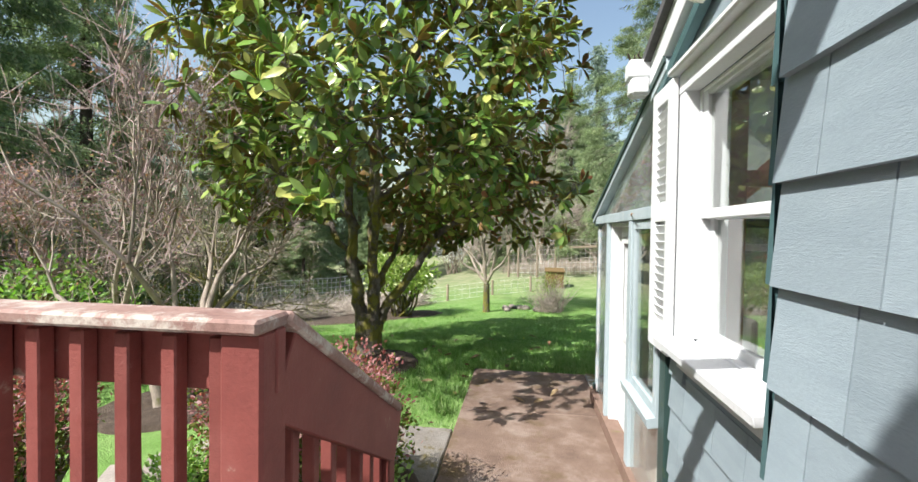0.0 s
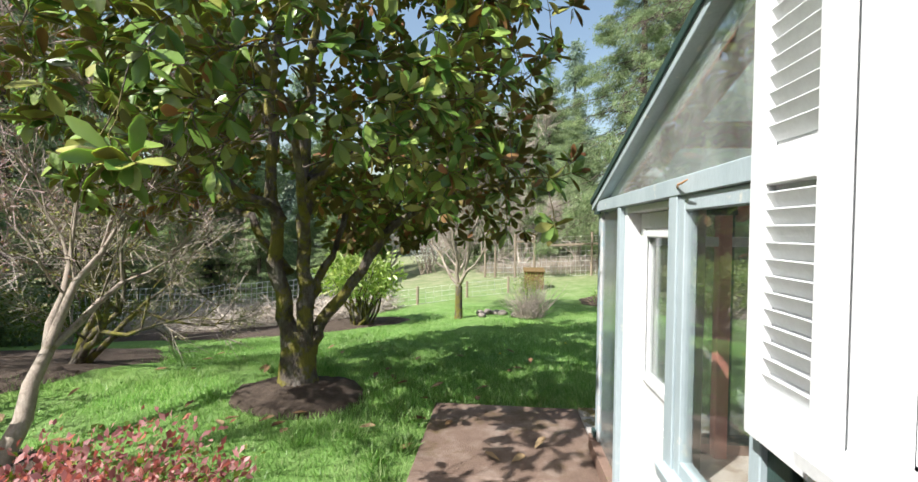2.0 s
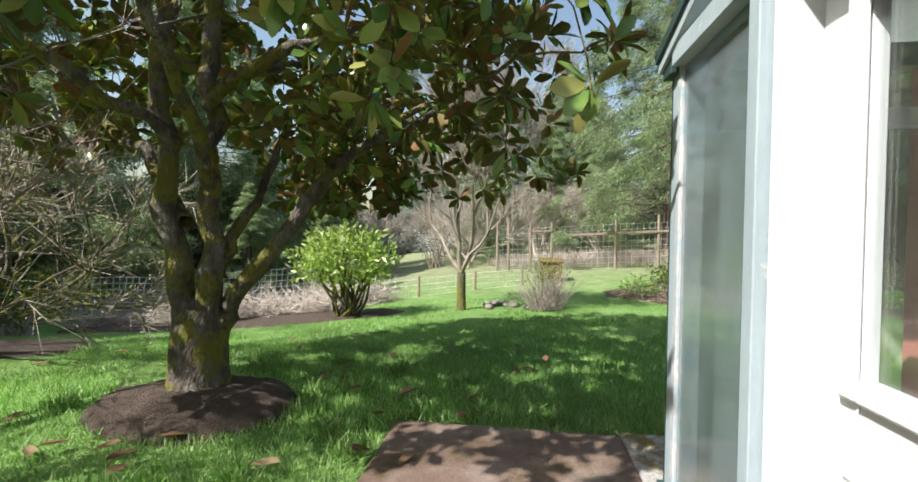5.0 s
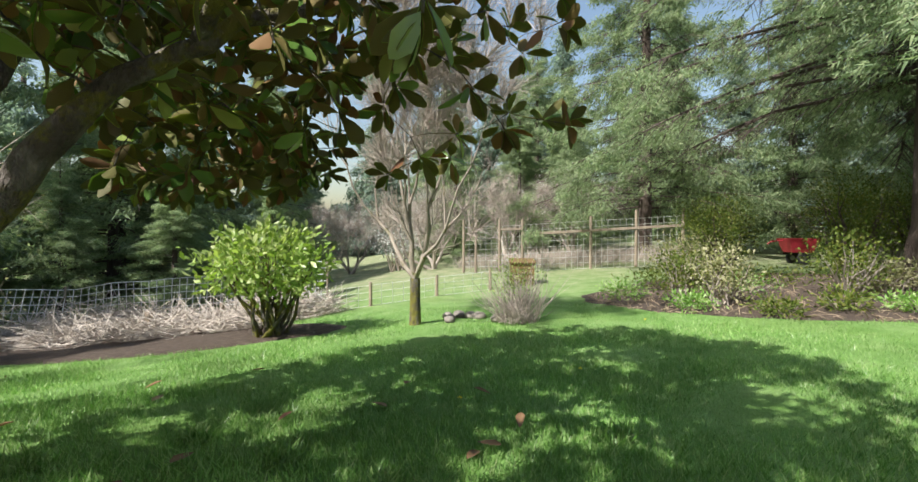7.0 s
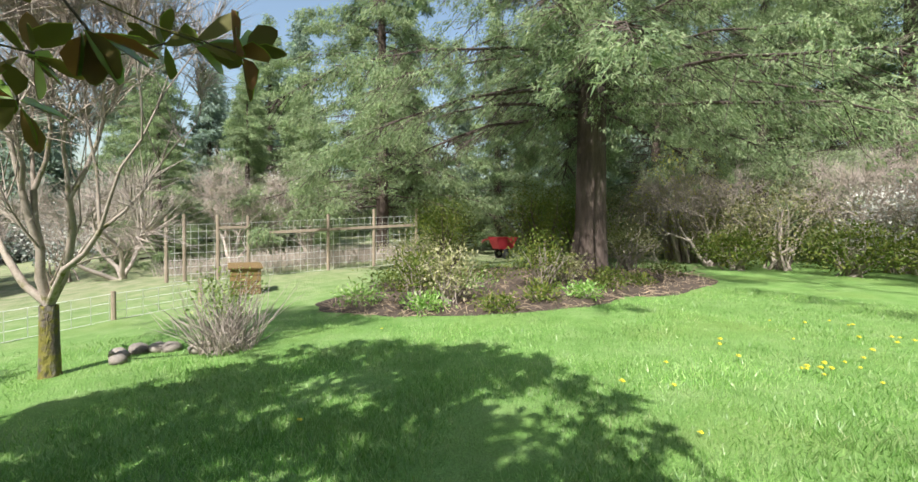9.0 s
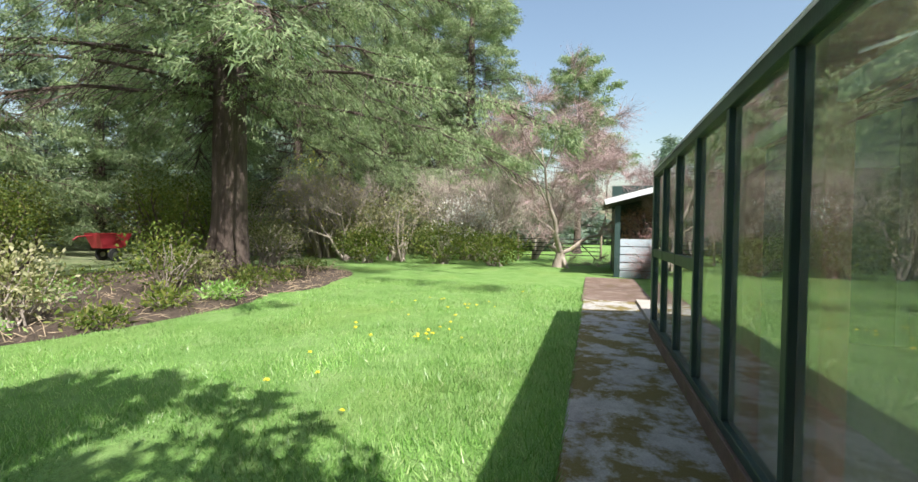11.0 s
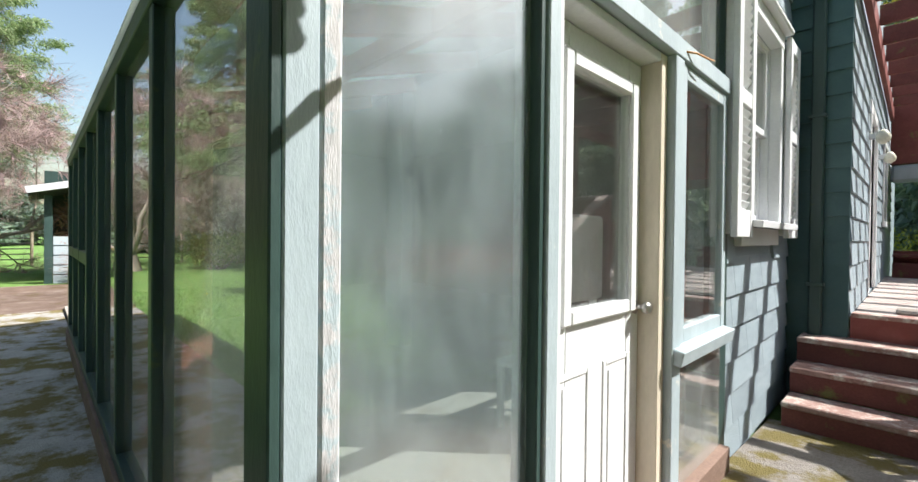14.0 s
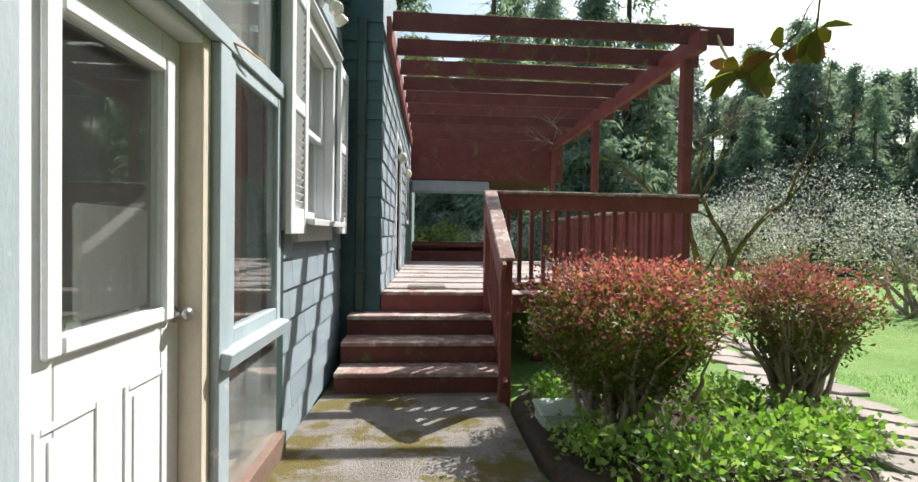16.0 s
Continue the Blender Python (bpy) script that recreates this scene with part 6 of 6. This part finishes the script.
def bush(name, label, x, y, rx, ry, h, n, size, mats, seed, stems=14, lift=0.25, top_mat=None, top_from=0.7, bark=None, aspect=0.5, group="", shell=0.55, category="shrub", vase=0.0):
    """A leafy shrub: crooked stems from the foot, leaves in a ragged shell; the youngest leaves on top may differ."""
    rng = np.random.default_rng(seed)
    z0 = gz(x, y)
    t = thing(name, label, category, (x, y, z0), group)
    wood = Shape()
    c, r = np.array([x, y, z0 + h * (0.5 + lift / 2)]), np.array([rx, ry, h * (0.5 - lift / 2)])
    for k in range(stems):
        u = rand_units(rng, 1)[0]
        u[2] = abs(u[2]) * 0.8
        q = c + u * r * 0.8
        line = bent((x + rng.normal() * rx * 0.12, y + rng.normal() * ry * 0.12, z0 - 0.05), q, rng, 0.06, 5)
        wood.tube(line, list(np.linspace(0.018 * h + 0.004, 0.003, 5)), 5, False)
    tagged(part("branching", wood, bark or M["bark_pale"], t, "", True), kind="stuff")
    u = rand_units(rng, n)
    k = rng.uniform(shell, 1.0, (n, 1))
    lump = np.array([noise.noise(Vector(a * 2.2) + Vector((seed, 0, 0))) for a in u])[:, None]
    lump += 0.8 * np.array([noise.noise(Vector(a * 6.5) + Vector((0, seed, 0))) for a in u])[:, None]
    pos = c + u * r * k * (1 + (0.25 if vase else 0.3) * lump)
    high = np.clip((pos[:, 2] - z0) / h, 0, 1)[:, None]
    pos[:, :2] = c[:2] + (pos[:, :2] - c[:2]) * (1 - vase * (1 - high))
    way = unit(u * 0.6 + rand_units(rng, n) * 0.8 + np.array([0, 0, 0.25]))
    L = size * rng.uniform(0.6, 1.3, n)
    v, f = leaves(pos, way, sides_for(rng, way), L, L * aspect, 0.15, 0.08)
    if top_mat is None:
        crown_part("foliage", v, f, mats, t)
    else:
        hi = (pos[:, 2] - z0) / h + 0.18 * rng.normal(size=n) > top_from
        fi = np.repeat(hi, 4)
        crown_part("foliage", v, f, [mats, top_mat], t, fi.astype(int))
    return t


bush("red_tipped_shrub", "dense rounded shrub with coppery red new leaves on top", -2.28, -2.97, 0.80, 0.72, 1.27, 26000, 0.035, M["shrub_green"], 31, 40, 0.18, M["shrub_red"], 0.74, group="red-tipped shrubs", shell=0.52, vase=0.5)
bush("red_tipped_shrub", "narrow shrub with coppery red new leaves by the flagstone path", -4.05, -3.5, 0.68, 0.66, 1.24, 10000, 0.038, M["shrub_green"], 32, 40, 0.26, M["shrub_red"], 0.68, group="red-tipped shrubs", shell=0.35, vase=0.55)
bush("rhododendron", "young rhododendron with pale yellow-green leaves", -4.42, 6.72, 1.12, 1.0, 1.95, 2300, 0.16, M["rhodo"], 33, 26, 0.34, aspect=0.40, shell=0.45, bark=M["bark_mag"])
for i, (x, y, rx, ry, h) in enumerate(((-2.35, -2.2, 0.55, 0.35, 0.42), (-2.9, -2.35, 0.45, 0.4, 0.4), (-3.45, -2.6, 0.4, 0.35, 0.36), (-1.95, -2.55, 0.25, 0.3, 0.26), (-3.3, -3.3, 0.5, 0.4, 0.3), (-1.95, -3.45, 0.25, 0.25, 0.3))):
    bush("perennial_clump", "low clump of bright green perennial leaves", x, y, rx, ry, h, int(620 * rx / 0.4), 0.055, M["ground_cover"], 40 + i, 8, 0.0, group="perennial clumps", aspect=0.6, shell=0.2, category="plant")
bush("pink_shrub", "shrub with dusky pink young leaves by the shed", 14.95, -0.95, 0.62, 0.75, 2.25, 2200, 0.08, M["pink"], 50, 14, 0.3)
for i, (x, y, rx, h, m) in enumerate(((19.5, 9.0, 2.2, 3.4, "olive"), (18.6, 6.6, 1.7, 1.7, "shrub_green"), (19.4, 10.8, 2.0, 3.0, "olive"), (18.0, 15.5, 2.4, 3.6, "olive"), (18.6, 4.4, 1.5, 1.4, "shrub_green"), (19.5, 12.9, 2.2, 5.0, "yellow_leaf"), (16.0, 19.0, 2.6, 3.6, "olive"), (24.5, 7.0, 2.6, 3.4, "olive"), (21.5, 6.2, 2.2, 3.2, "blossom"), (17.6, 9.6, 1.4, 1.5, "shrub_green"), (16.6, 13.4, 1.3, 1.6, "olive"))):
    bush("hedge_shrub", "rounded shrub in the hedge across the lawn", x - 1.5, y, rx, rx, h, 3200, 0.11, M[m], 60 + i, 18, 0.06, group="hedge shrubs", shell=0.4, bark=M["twig_grey"])
for i, (x, y, rx, h, m) in enumerate(((3.9, 8.4, 0.7, 1.3, "olive"), (6.4, 8.6, 0.8, 1.5, "shrub_green"), (7.6, 9.2, 0.8, 0.9, "olive"), (11.6, 13.6, 1.3, 2.2, "shrub_green"), (3.4, 9.0, 0.7, 1.3, "shrub_green"), (12.2, 11.0, 1.2, 1.8, "olive"), (5.2, 13.4, 1.2, 1.5, "olive"), (9.1, 12.0, 1.15, 3.3, "shrub_green"), (11.2, 12.4, 1.4, 3.0, "shrub_green"), (6.6, 13.6, 1.1, 2.6, "shrub_green"), (13.2, 14.8, 1.8, 3.2, "shrub_green"), (7.4, 16.2, 1.3, 2.6, "shrub_green"), (13.8, 18.0, 2.0, 3.6, "shrub_green"))):
    bush("understory_shrub", "thin leafy shrub in the shade of the fir", x, y, rx, rx, h, 1300 if h < 2.5 else 3600, 0.08, M[m], 80 + i, 18 if h < 2.5 else 9, 0.08, group="understory shrubs", shell=0.25, bark=M["twig_grey"] if h < 2.5 else M["bark_fir"])
for i, (x, y, r, h) in enumerate(((3.2, 8.0, 0.5, 0.4), (4.3, 7.3, 0.5, 0.35), (5.4, 7.4, 0.45, 0.5), (6.4, 7.2, 0.5, 0.4), (7.4, 7.6, 0.5, 0.45), (8.6, 7.7, 0.5, 0.4), (5.0, 9.6, 0.8, 0.6), (9.0, 9.0, 0.5, 0.4), (11.4, 9.0, 0.7, 0.5), (2.4, 9.6, 0.6, 0.5), (3.6, 11.0, 1.0, 0.7), (6.2, 10.6, 1.0, 0.6))):
    bush("fern_clump", "low green clump of ferns and weeds in the litter", x, y, r, r, h, 420, 0.11, M["ground_cover"] if i % 3 == 0 else M["shrub_green"], 200 + i, 6, 0.0, group="fern clumps", aspect=0.3, shell=0.2, category="plant")
for i, (x, y, rx, h) in enumerate(((-9.5, -12.0, 2.2, 2.9), (-12.5, -9.5, 2.2, 3.0), (-7.0, -16.0, 2.3, 2.4), (-13.5, -14.5, 3.0, 4.6), (-4.0, -18.5, 2.2, 2.0), (-16, -7, 2.4, 3.4))):
    bush("blossom_shrub", "shrub covered in pale greyish white blossom", x, y, rx, rx, h, 7000, 0.065, M["olive"], 90 + i, 16, 0.12, M["blossom"], 0.4, group="blossom shrubs", shell=0.5)
bush("blossom_shrub", "small white-flowering plum at the meadow's edge", -5.2, 21.5, 1.5, 1.3, 2.3, 900, 0.12, M["blossom"], 99, 18, 0.2, group="blossom shrubs", shell=0.3)
for i, (x, y, rx, h) in enumerate(((-7.1, -0.9, 1.1, 1.75), (-10.5, -1.0, 1.6, 1.9), (-11.5, 2.8, 1.7, 1.8), (-12, -4.6, 1.9, 2.2), (-11.2, 5.6, 1.6, 1.5))):
    bush("west_shrub", "leafy green shrub in the west border", x, y, rx, rx, h, 1700, 0.10, M["ground_cover"] if i == 0 else M["olive"] if i % 2 else M["shrub_green"], 110 + i, 16, 0.12, group="west border shrubs", shell=0.45)
bush("hillside_shrub", "bright yellow-green shrub beyond the deck", -1.4, -18.0, 1.6, 1.3, 1.9, 1500, 0.10, M["yellow_leaf"], 120, 10, 0.0)


def bare_tree(name, label, x, y, seed, trunk, way, radius, depth, mat, twigs, leaf=None, leaf_n=0, leaf_size=0.05, forks=(2, 3), spread=0.5, stems=1, rise=0.2, length=1.2, shrink=0.72, twig_len=0.5, base_mat=None):
    """A leafless or budding tree: limbs, thin end twigs and a haze of buds."""
    rng = np.random.default_rng(seed)
    z0 = gz(x, y)
    t = thing(name, label, "tree", (x, y, z0))
    wood, tips, stump = Shape(), [], Shape()
    for s in range(stems):
        w = np.array(way) + (rng.normal(size=3) * 0.35 if stems > 1 else 0)
        if stems == 1:
            top = Vector((x + way[0] * trunk, y + way[1] * trunk, z0 + trunk))
            (stump if base_mat else wood).tube([(x, y, z0 - 0.15), (x, y, z0 + 0.03), tuple(Vector((x, y, z0)).lerp(top, 0.5)), tuple(top)], [radius * 1.5, radius * 1.15, radius, radius * 0.95], 10, False)
            for k in range(rng.integers(3, 6)):
                grow(rng, np.array(top), unit(w + rng.normal(size=3) * spread), length, radius * rng.uniform(0.4, 0.62), depth, forks, spread, shrink, rise, wood, tips)
        else:
            grow(rng, (x + rng.normal() * 0.08, y + rng.normal() * 0.08, z0 - 0.1), unit(w), length, radius * rng.uniform(0.7, 1.0), depth, forks, spread, shrink, rise, wood, tips)
    if base_mat:
        part("trunk", stump, base_mat, t, "dark mossy lower trunk", True)
    part("fork" if base_mat else "trunk", wood, mat, t, "", True)
    P, D = np.array([a for a, b in tips]), np.array([b for a, b in tips])
    k = rng.integers(0, len(P), twigs)
    d = unit(D[k] + rng.normal(size=(twigs, 3)) * 0.6)
    base = P[k] - D[k] * rng.uniform(0, 0.4, (twigs, 1))
    ln = twig_len * rng.uniform(0.5, 1.3, twigs)[:, None]
    sd = sides_for(rng, d) * 0.005
    v = np.stack([base - sd, base + sd, base + d * ln], 1).reshape(-1, 3)
    crown_part("branching", v, np.arange(len(v)).reshape(-1, 3), M["twig_pink"] if leaf == "pink" else M["twig_grey"], t)
    if leaf:
        k = rng.integers(0, twigs, leaf_n)
        q = base[k] + d[k] * ln[k] * rng.uniform(0.2, 1.0, (leaf_n, 1)) + rng.normal(size=(leaf_n, 3)) * 0.03
        w = rand_units(rng, leaf_n)
        L = leaf_size * rng.uniform(0.6, 1.3, leaf_n)
        v, f = leaves(q, w, sides_for(rng, w), L, L * 0.5)
        crown_part("bud_haze", v, f, M[leaf], t)
    return t


bare_tree("bare_fruit_tree", "small bare tree with a dark stump-like trunk and upright pale branches", -1.98, 7.32, 130, 0.85, (0, 0, 1), 0.095, 4, M["bark_pale"], 9500, "olive", 900, 0.035, (2, 3), 0.34, 1, 0.5, 1.35, 0.78, 0.7, M["bark_mag"])
bare_tree("maple_tree", "small pale-stemmed maple with reddish young leaves", -4.68, -1.38, 131, 0.5, (-0.12, 0.05, 1), 0.085, 5, M["bark_pale"], 2200, "pink", 1300, 0.04, (2, 3), 0.45, 3, 0.3, 1.15, 0.78, 0.4)
bare_tree("maple_tree", "budding maple with many crooked stems in the west border", -7.1, 1.6, 132, 0.4, (0.1, 0, 1), 0.08, 4, M["bark_mag"], 2600, "olive", 2600, 0.045, (2, 3), 0.55, 4, 0.1, 1.1, 0.74, 0.5)
bare_tree("maple_tree", "dark crooked budding maple at the border's far end", -8.9, 1.0, 133, 0.4, (-0.1, -0.1, 1), 0.08, 4, M["bark_mag"], 3600, "pink", 4500, 0.055, (2, 3), 0.55, 4, 0.1, 1.2, 0.74, 0.5)
bare_tree("plum_tree", "spreading bare tree with a pinkish haze of buds near the gate", 17.6, 1.9, 135, 0.55, (0, -0.2, 1), 0.2, 5, M["bark_pale"], 30000, "pink", 15000, 0.05, (2, 3), 0.66, 1, 0.10, 1.95, 0.76, 0.8)
for i, (x, y, s) in enumerate(((-8.5, 24, 5), (0.4, 21.8, 5), (3.6, 22.4, 5), (-3.2, 20.2, 4), (-4.2, 27, 5), (-11.5, 27, 4), (22, 14.5, 4), (25, 9.5, 4), (23, 3.5, 4), (-6.5, 30, 4), (17.2, 11.2, 5), (19.8, 7.8, 5), (20.4, 5.0, 5), (18.0, 13.6, 5))):
    bare_tree("bare_thicket_tree", "grey leafless tree in the hedgerow", x, y, 140 + i, 0.5, (0, 0, 1), 0.1, 4, M["twig_grey"], 4500, "blossom" if y > 22 else None, 900, 0.09, (2, 3), 0.5, s, 0.15, 1.35, 0.76, 0.8)
bare_tree("madrone_tree", "crooked dark-barked tree leaning beside the pergola", -6.3, -8.2, 150, 0.5, (-0.2, 0, 1), 0.09, 3, M["bark_mag"], 300, None, 0, 0.05, (1, 2), 0.5, 2, 0.2, 1.6, 0.8, 0.5)


def rafter_moss():
    """Cushions of moss along the tops of the front rafters."""
    rng = np.random.default_rng(171)
    pergola = bpy.data.objects["pergola"]
    for k in range(5):
        y = -4.85 - 0.655 * k
        n = 900
        x = -4.3 + 3.75 * rng.random(n)
        lump = np.array([noise.noise(Vector((a * 2.2, k * 3.1, 0))) for a in x])
        x, lump = x[lump > -0.05], lump[lump > -0.05]
        m = len(x)
        P = np.stack([x, y + rng.uniform(-0.024, 0.024, m), np.full(m, 3.695)], 1)
        way = unit(rng.normal(size=(m, 3)) * 0.5 + np.array([0, 0, 1.0]))
        v, f = leaves(P, way, sides_for(rng, way), 0.018 + 0.05 * np.maximum(0, lump), np.full(m, 0.016))
        crown_part("moss", v, f, M["moss"], pergola, None, "yellow-green moss cushions")


rafter_moss()


def fallen_leaves():
    """Dry magnolia leaves lying on the lawn, the mulch and the patio."""
    rng = np.random.default_rng(172)
    v, f = broad_leaves(np.zeros((1, 3)), np.array([[0, 1.0, 0]]), np.array([[1.0, 0, 0]]), np.array([0.16]), np.array([0.07]), 0.25, -0.12)
    first = new("fallen_leaf", soup("fallen_leaf", v, f, M["dead_leaf"]))
    tagged(first, "dry curled brown magnolia leaf on the ground", "leaf", "fallen leaves")
    first.location = (-2.5, 1.35, gz(-2.5, 1.35) + 0.03)
    for i in range(46):
        a, r = rng.uniform(0, 2 * math.pi), 0.7 + 2.6 * rng.random()
        x, y = -2.9 + r * math.cos(a), 0.9 + r * math.sin(a)
        on_patio = x > -1.6 and y < 0.72
        if x > -0.3 or y < -2.0:
            continue
        m = pose(x, y, 0.012 if on_patio else gz(x, y) + 0.045, rng.uniform(-15, 15), rng.uniform(-15, 15), rng.uniform(0, 360))
        copy_thing(first, m)


fallen_leaves()


def grass_tufts():
    """Longer tufts and weeds left by the mower round the tree and along the slabs."""
    rng = np.random.default_rng(173)
    spots = [(-1.75, 0.2), (-1.72, -0.35), (-1.78, -0.9), (-2.0, 0.45), (-2.3, -0.15), (-2.35, 1.05), (-2.1, 1.25), (-4.1, 0.5), (-3.9, 1.5), (-1.5, 0.86), (-1.0, 0.9), (-0.5, 0.88), (-2.7, -0.4), (-1.9, -0.6), (-3.3, 1.75), (-2.6, 2.2), (-1.2, 1.6), (-1.9, 1.9), (0.2, 2.4)]
    for k, (x, y) in enumerate(spots):
        n = 70
        t = thing("grass_tuft", "tuft of longer uncut grass in the lawn", "grass", (x, y, gz(x, y)), "grass tufts")
        P = np.stack([x + rng.normal(size=n) * 0.05, y + rng.normal(size=n) * 0.05, np.full(n, gz(x, y) - 0.01)], 1)
        way = unit(rng.normal(size=(n, 3)) * np.array([0.5, 0.5, 0.1]) + np.array([0, 0, 1.0]))
        v, f = leaves(P, way, sides_for(rng, way), rng.uniform(0.08, 0.19, n), np.full(n, 0.009), 0.3, 0.25)
        crown_part("turf", v, f, M["grass"], t)


def twig_heap(name, label, cat, x, y, rx, ry, h, n, ln, mat, seed, up=0.2, r=0.005):
    """A tangle of thin sticks lying over one another."""
    rng = np.random.default_rng(seed)
    t = thing(name, label, cat, (x, y, gz(x, y)))
    ang, k = rng.uniform(0, 2 * math.pi, n), np.sqrt(rng.random(n))
    px, py = x + np.cos(ang) * rx * k, y + np.sin(ang) * ry * k
    pz = ground_z(px, py) + rng.random(n) ** 1.5 * h * (1 - k * 0.7) + 0.02
    P = np.stack([px, py, pz], 1)
    d = unit(rng.normal(size=(n, 3)) * np.array([1, 1, 0.35]) + np.array([0, 0, up]))
    L = ln * rng.uniform(0.4, 1.3, n)[:, None]
    s1 = sides_for(rng, d) * r
    s2 = unit(np.cross(d, s1)) * r
    m = P + d * L * 0.5 + rng.normal(size=(n, 3)) * 0.05
    q = P + d * L
    v = np.stack([P + s1, P - s1 + s2, P - s1 - s2, m + s1, m - s1 + s2, m - s1 - s2, q], 1).reshape(-1, 3)
    o = (np.arange(n) * 7)[:, None]
    f = np.concatenate([o + np.array(a) for a in ((0, 1, 4), (0, 4, 3), (1, 2, 5), (1, 5, 4), (2, 0, 3), (2, 3, 5), (3, 4, 6), (4, 5, 6), (5, 3, 6))], 1).reshape(-1, 3)
    crown_part("brushwood", v, f, mat, t)
    return t


twig_heap("brush_pile", "long pile of dry pinkish-grey brushwood along the fence", "brush pile", -9.0, 8.4, 3.9, 1.1, 0.75, 6000, 0.8, M["twig_dry"], 160, 0.1, 0.007)
twig_heap("brush_pile", "low heap of dry brushwood behind the rhododendron", "brush pile", -5.9, 9.9, 1.6, 0.8, 0.9, 1800, 0.7, M["twig_dry"], 161, 0.1, 0.007)
twig_heap("forest_litter", "fallen twigs and dead leaves under the fir", "litter", 7.4, 9.6, 5.6, 3.0, 0.05, 3200, 0.35, M["twig_tan"], 165, 0.0, 0.006)
tan = twig_heap("dry_shrub", "tan upright shrub of dead stems with a few fresh leaves", "shrub", -0.12, 7.35, 0.36, 0.32, 0.1, 300, 1.05, M["twig_grey"], 162, 1.7, 0.004)
bush("fresh_shoots", "yellow-green fresh leaves among dead stems", -0.15, 7.5, 0.55, 0.45, 1.2, 650, 0.055, M["rhodo"], 163, 6, 0.3, shell=0.2, category="plant")
twig_heap("dry_grass", "stand of pale dead grass inside the garden fence", "dry grass", 3.0, 19.2, 5.2, 1.9, 0.15, 2600, 0.6, M["twig_grey"], 164, 2.5, 0.006)


# ---- grass and flowers ----
def grass_blades():
    rng = np.random.default_rng(7)
    n = 210000
    x = np.concatenate([rng.uniform(-8, 11, n // 2), rng.normal(-1.0, 3.2, n // 2)])
    y = np.concatenate([rng.uniform(-4.5, 9.5, n // 2), rng.normal(2.4, 2.2, n // 2)])
    ok = ~((x > -1.62) & (x < 12) & (y > -4.5) & (y < 0.73)) & ~((x < -1.6) & (y < -1.25) & (x > -5.2)) & (y > -5) & (y < 10.5) & (x > -9)
    ok &= ((x + 3.2) / 0.74) ** 2 + ((y - 0.72) / 0.55) ** 2 > 1
    ok &= ((x - 7.6) / 6.2) ** 2 + ((y - 10.0) / 3.5) ** 2 > 1
    ok &= ((x + 7.6) / 4.6) ** 2 + ((y - 7.2) / 1.5) ** 2 > 1
    x, y = x[ok], y[ok]
    m = len(x)
    tuft = np.array([noise.noise(Vector((a * 1.3, b * 1.3, 0))) for a, b in zip(x[::1], y[::1])])
    h = 0.035 + 0.035 * rng.random(m) + 0.035 * np.maximum(0, tuft)
    edge = (np.abs(y - 0.8) < 0.15) & (x < 12)
    h = np.where(edge, h * 1.5, h)
    a = rng.uniform(0, 2 * math.pi, m)
    lean = rng.normal(size=(m, 2)) * 0.45
    P = np.stack([x, y, ground_z(x, y) - 0.012], 1)
    s = np.stack([np.cos(a), np.sin(a), 0 * a], 1) * (0.0035 + 0.003 * rng.random(m))[:, None]
    tip = P + np.stack([lean[:, 0] * h, lean[:, 1] * h, h], 1)
    v = np.stack([P - s, P + s, tip], 1).reshape(-1, 3)
    ob = new("grass", soup("grass", v, np.arange(len(v)).reshape(-1, 3), M["grass"]))
    tagged(ob, "short bright green lawn grass", "grass", kind="stuff")


grass_blades()
grass_tufts()


def dandelion():
    s = Shape()
    for r, z, n in ((0.022, 0.052, 14), (0.014, 0.06, 10)):
        for k in range(n):
            a = 2 * math.pi * k / n
            b = 2 * math.pi * (k + 0.7) / n
            s.add([(0, 0, z - 0.008), (r * math.cos(a), r * math.sin(a), z), (r * math.cos(b), r * math.sin(b), z + 0.002)], [(0, 1, 2)])
    fl = thing("dandelion", "yellow dandelion flower in the lawn", "flower", (2.61, 2.3, gz(2.61, 2.3)), "dandelions")
    put("petals", s, M["yellow"], fl)
    put("stalk", Shape().tube([(0, 0, -0.01), (0.004, 0, 0.03), (0, 0, 0.05)], [0.002] * 3, 5), M["grass"], fl)
    rnd = random.Random(2)
    spots = [(5.03, 3.6), (5.3, 3.75), (4.7, 3.2), (3.32, 3.0), (3.0, 3.3), (3.9, 3.5), (6.1, 3.3), (-0.9, 3.1), (0.3, 4.1), (2.0, 7.1), (9.2, 2.0)]
    spots += [(5.09 + rnd.gauss(0, 0.28), 2.6 + rnd.gauss(0, 0.16)) for i in range(12)] + [(7.25 + rnd.gauss(0, 0.3), 2.6 + rnd.gauss(0, 0.2)) for i in range(8)]
    spots += [(7.6 + rnd.gauss(0, 0.3), 3.6 + rnd.gauss(0, 0.2)) for i in range(5)]
    for x, y in spots:
        c = copy_thing(fl, pose(x, y, gz(x, y), 0, 0, rnd.uniform(0, 360)))
        k = rnd.uniform(0.9, 1.5)
        c.scale = (k, k, k)


dandelion()
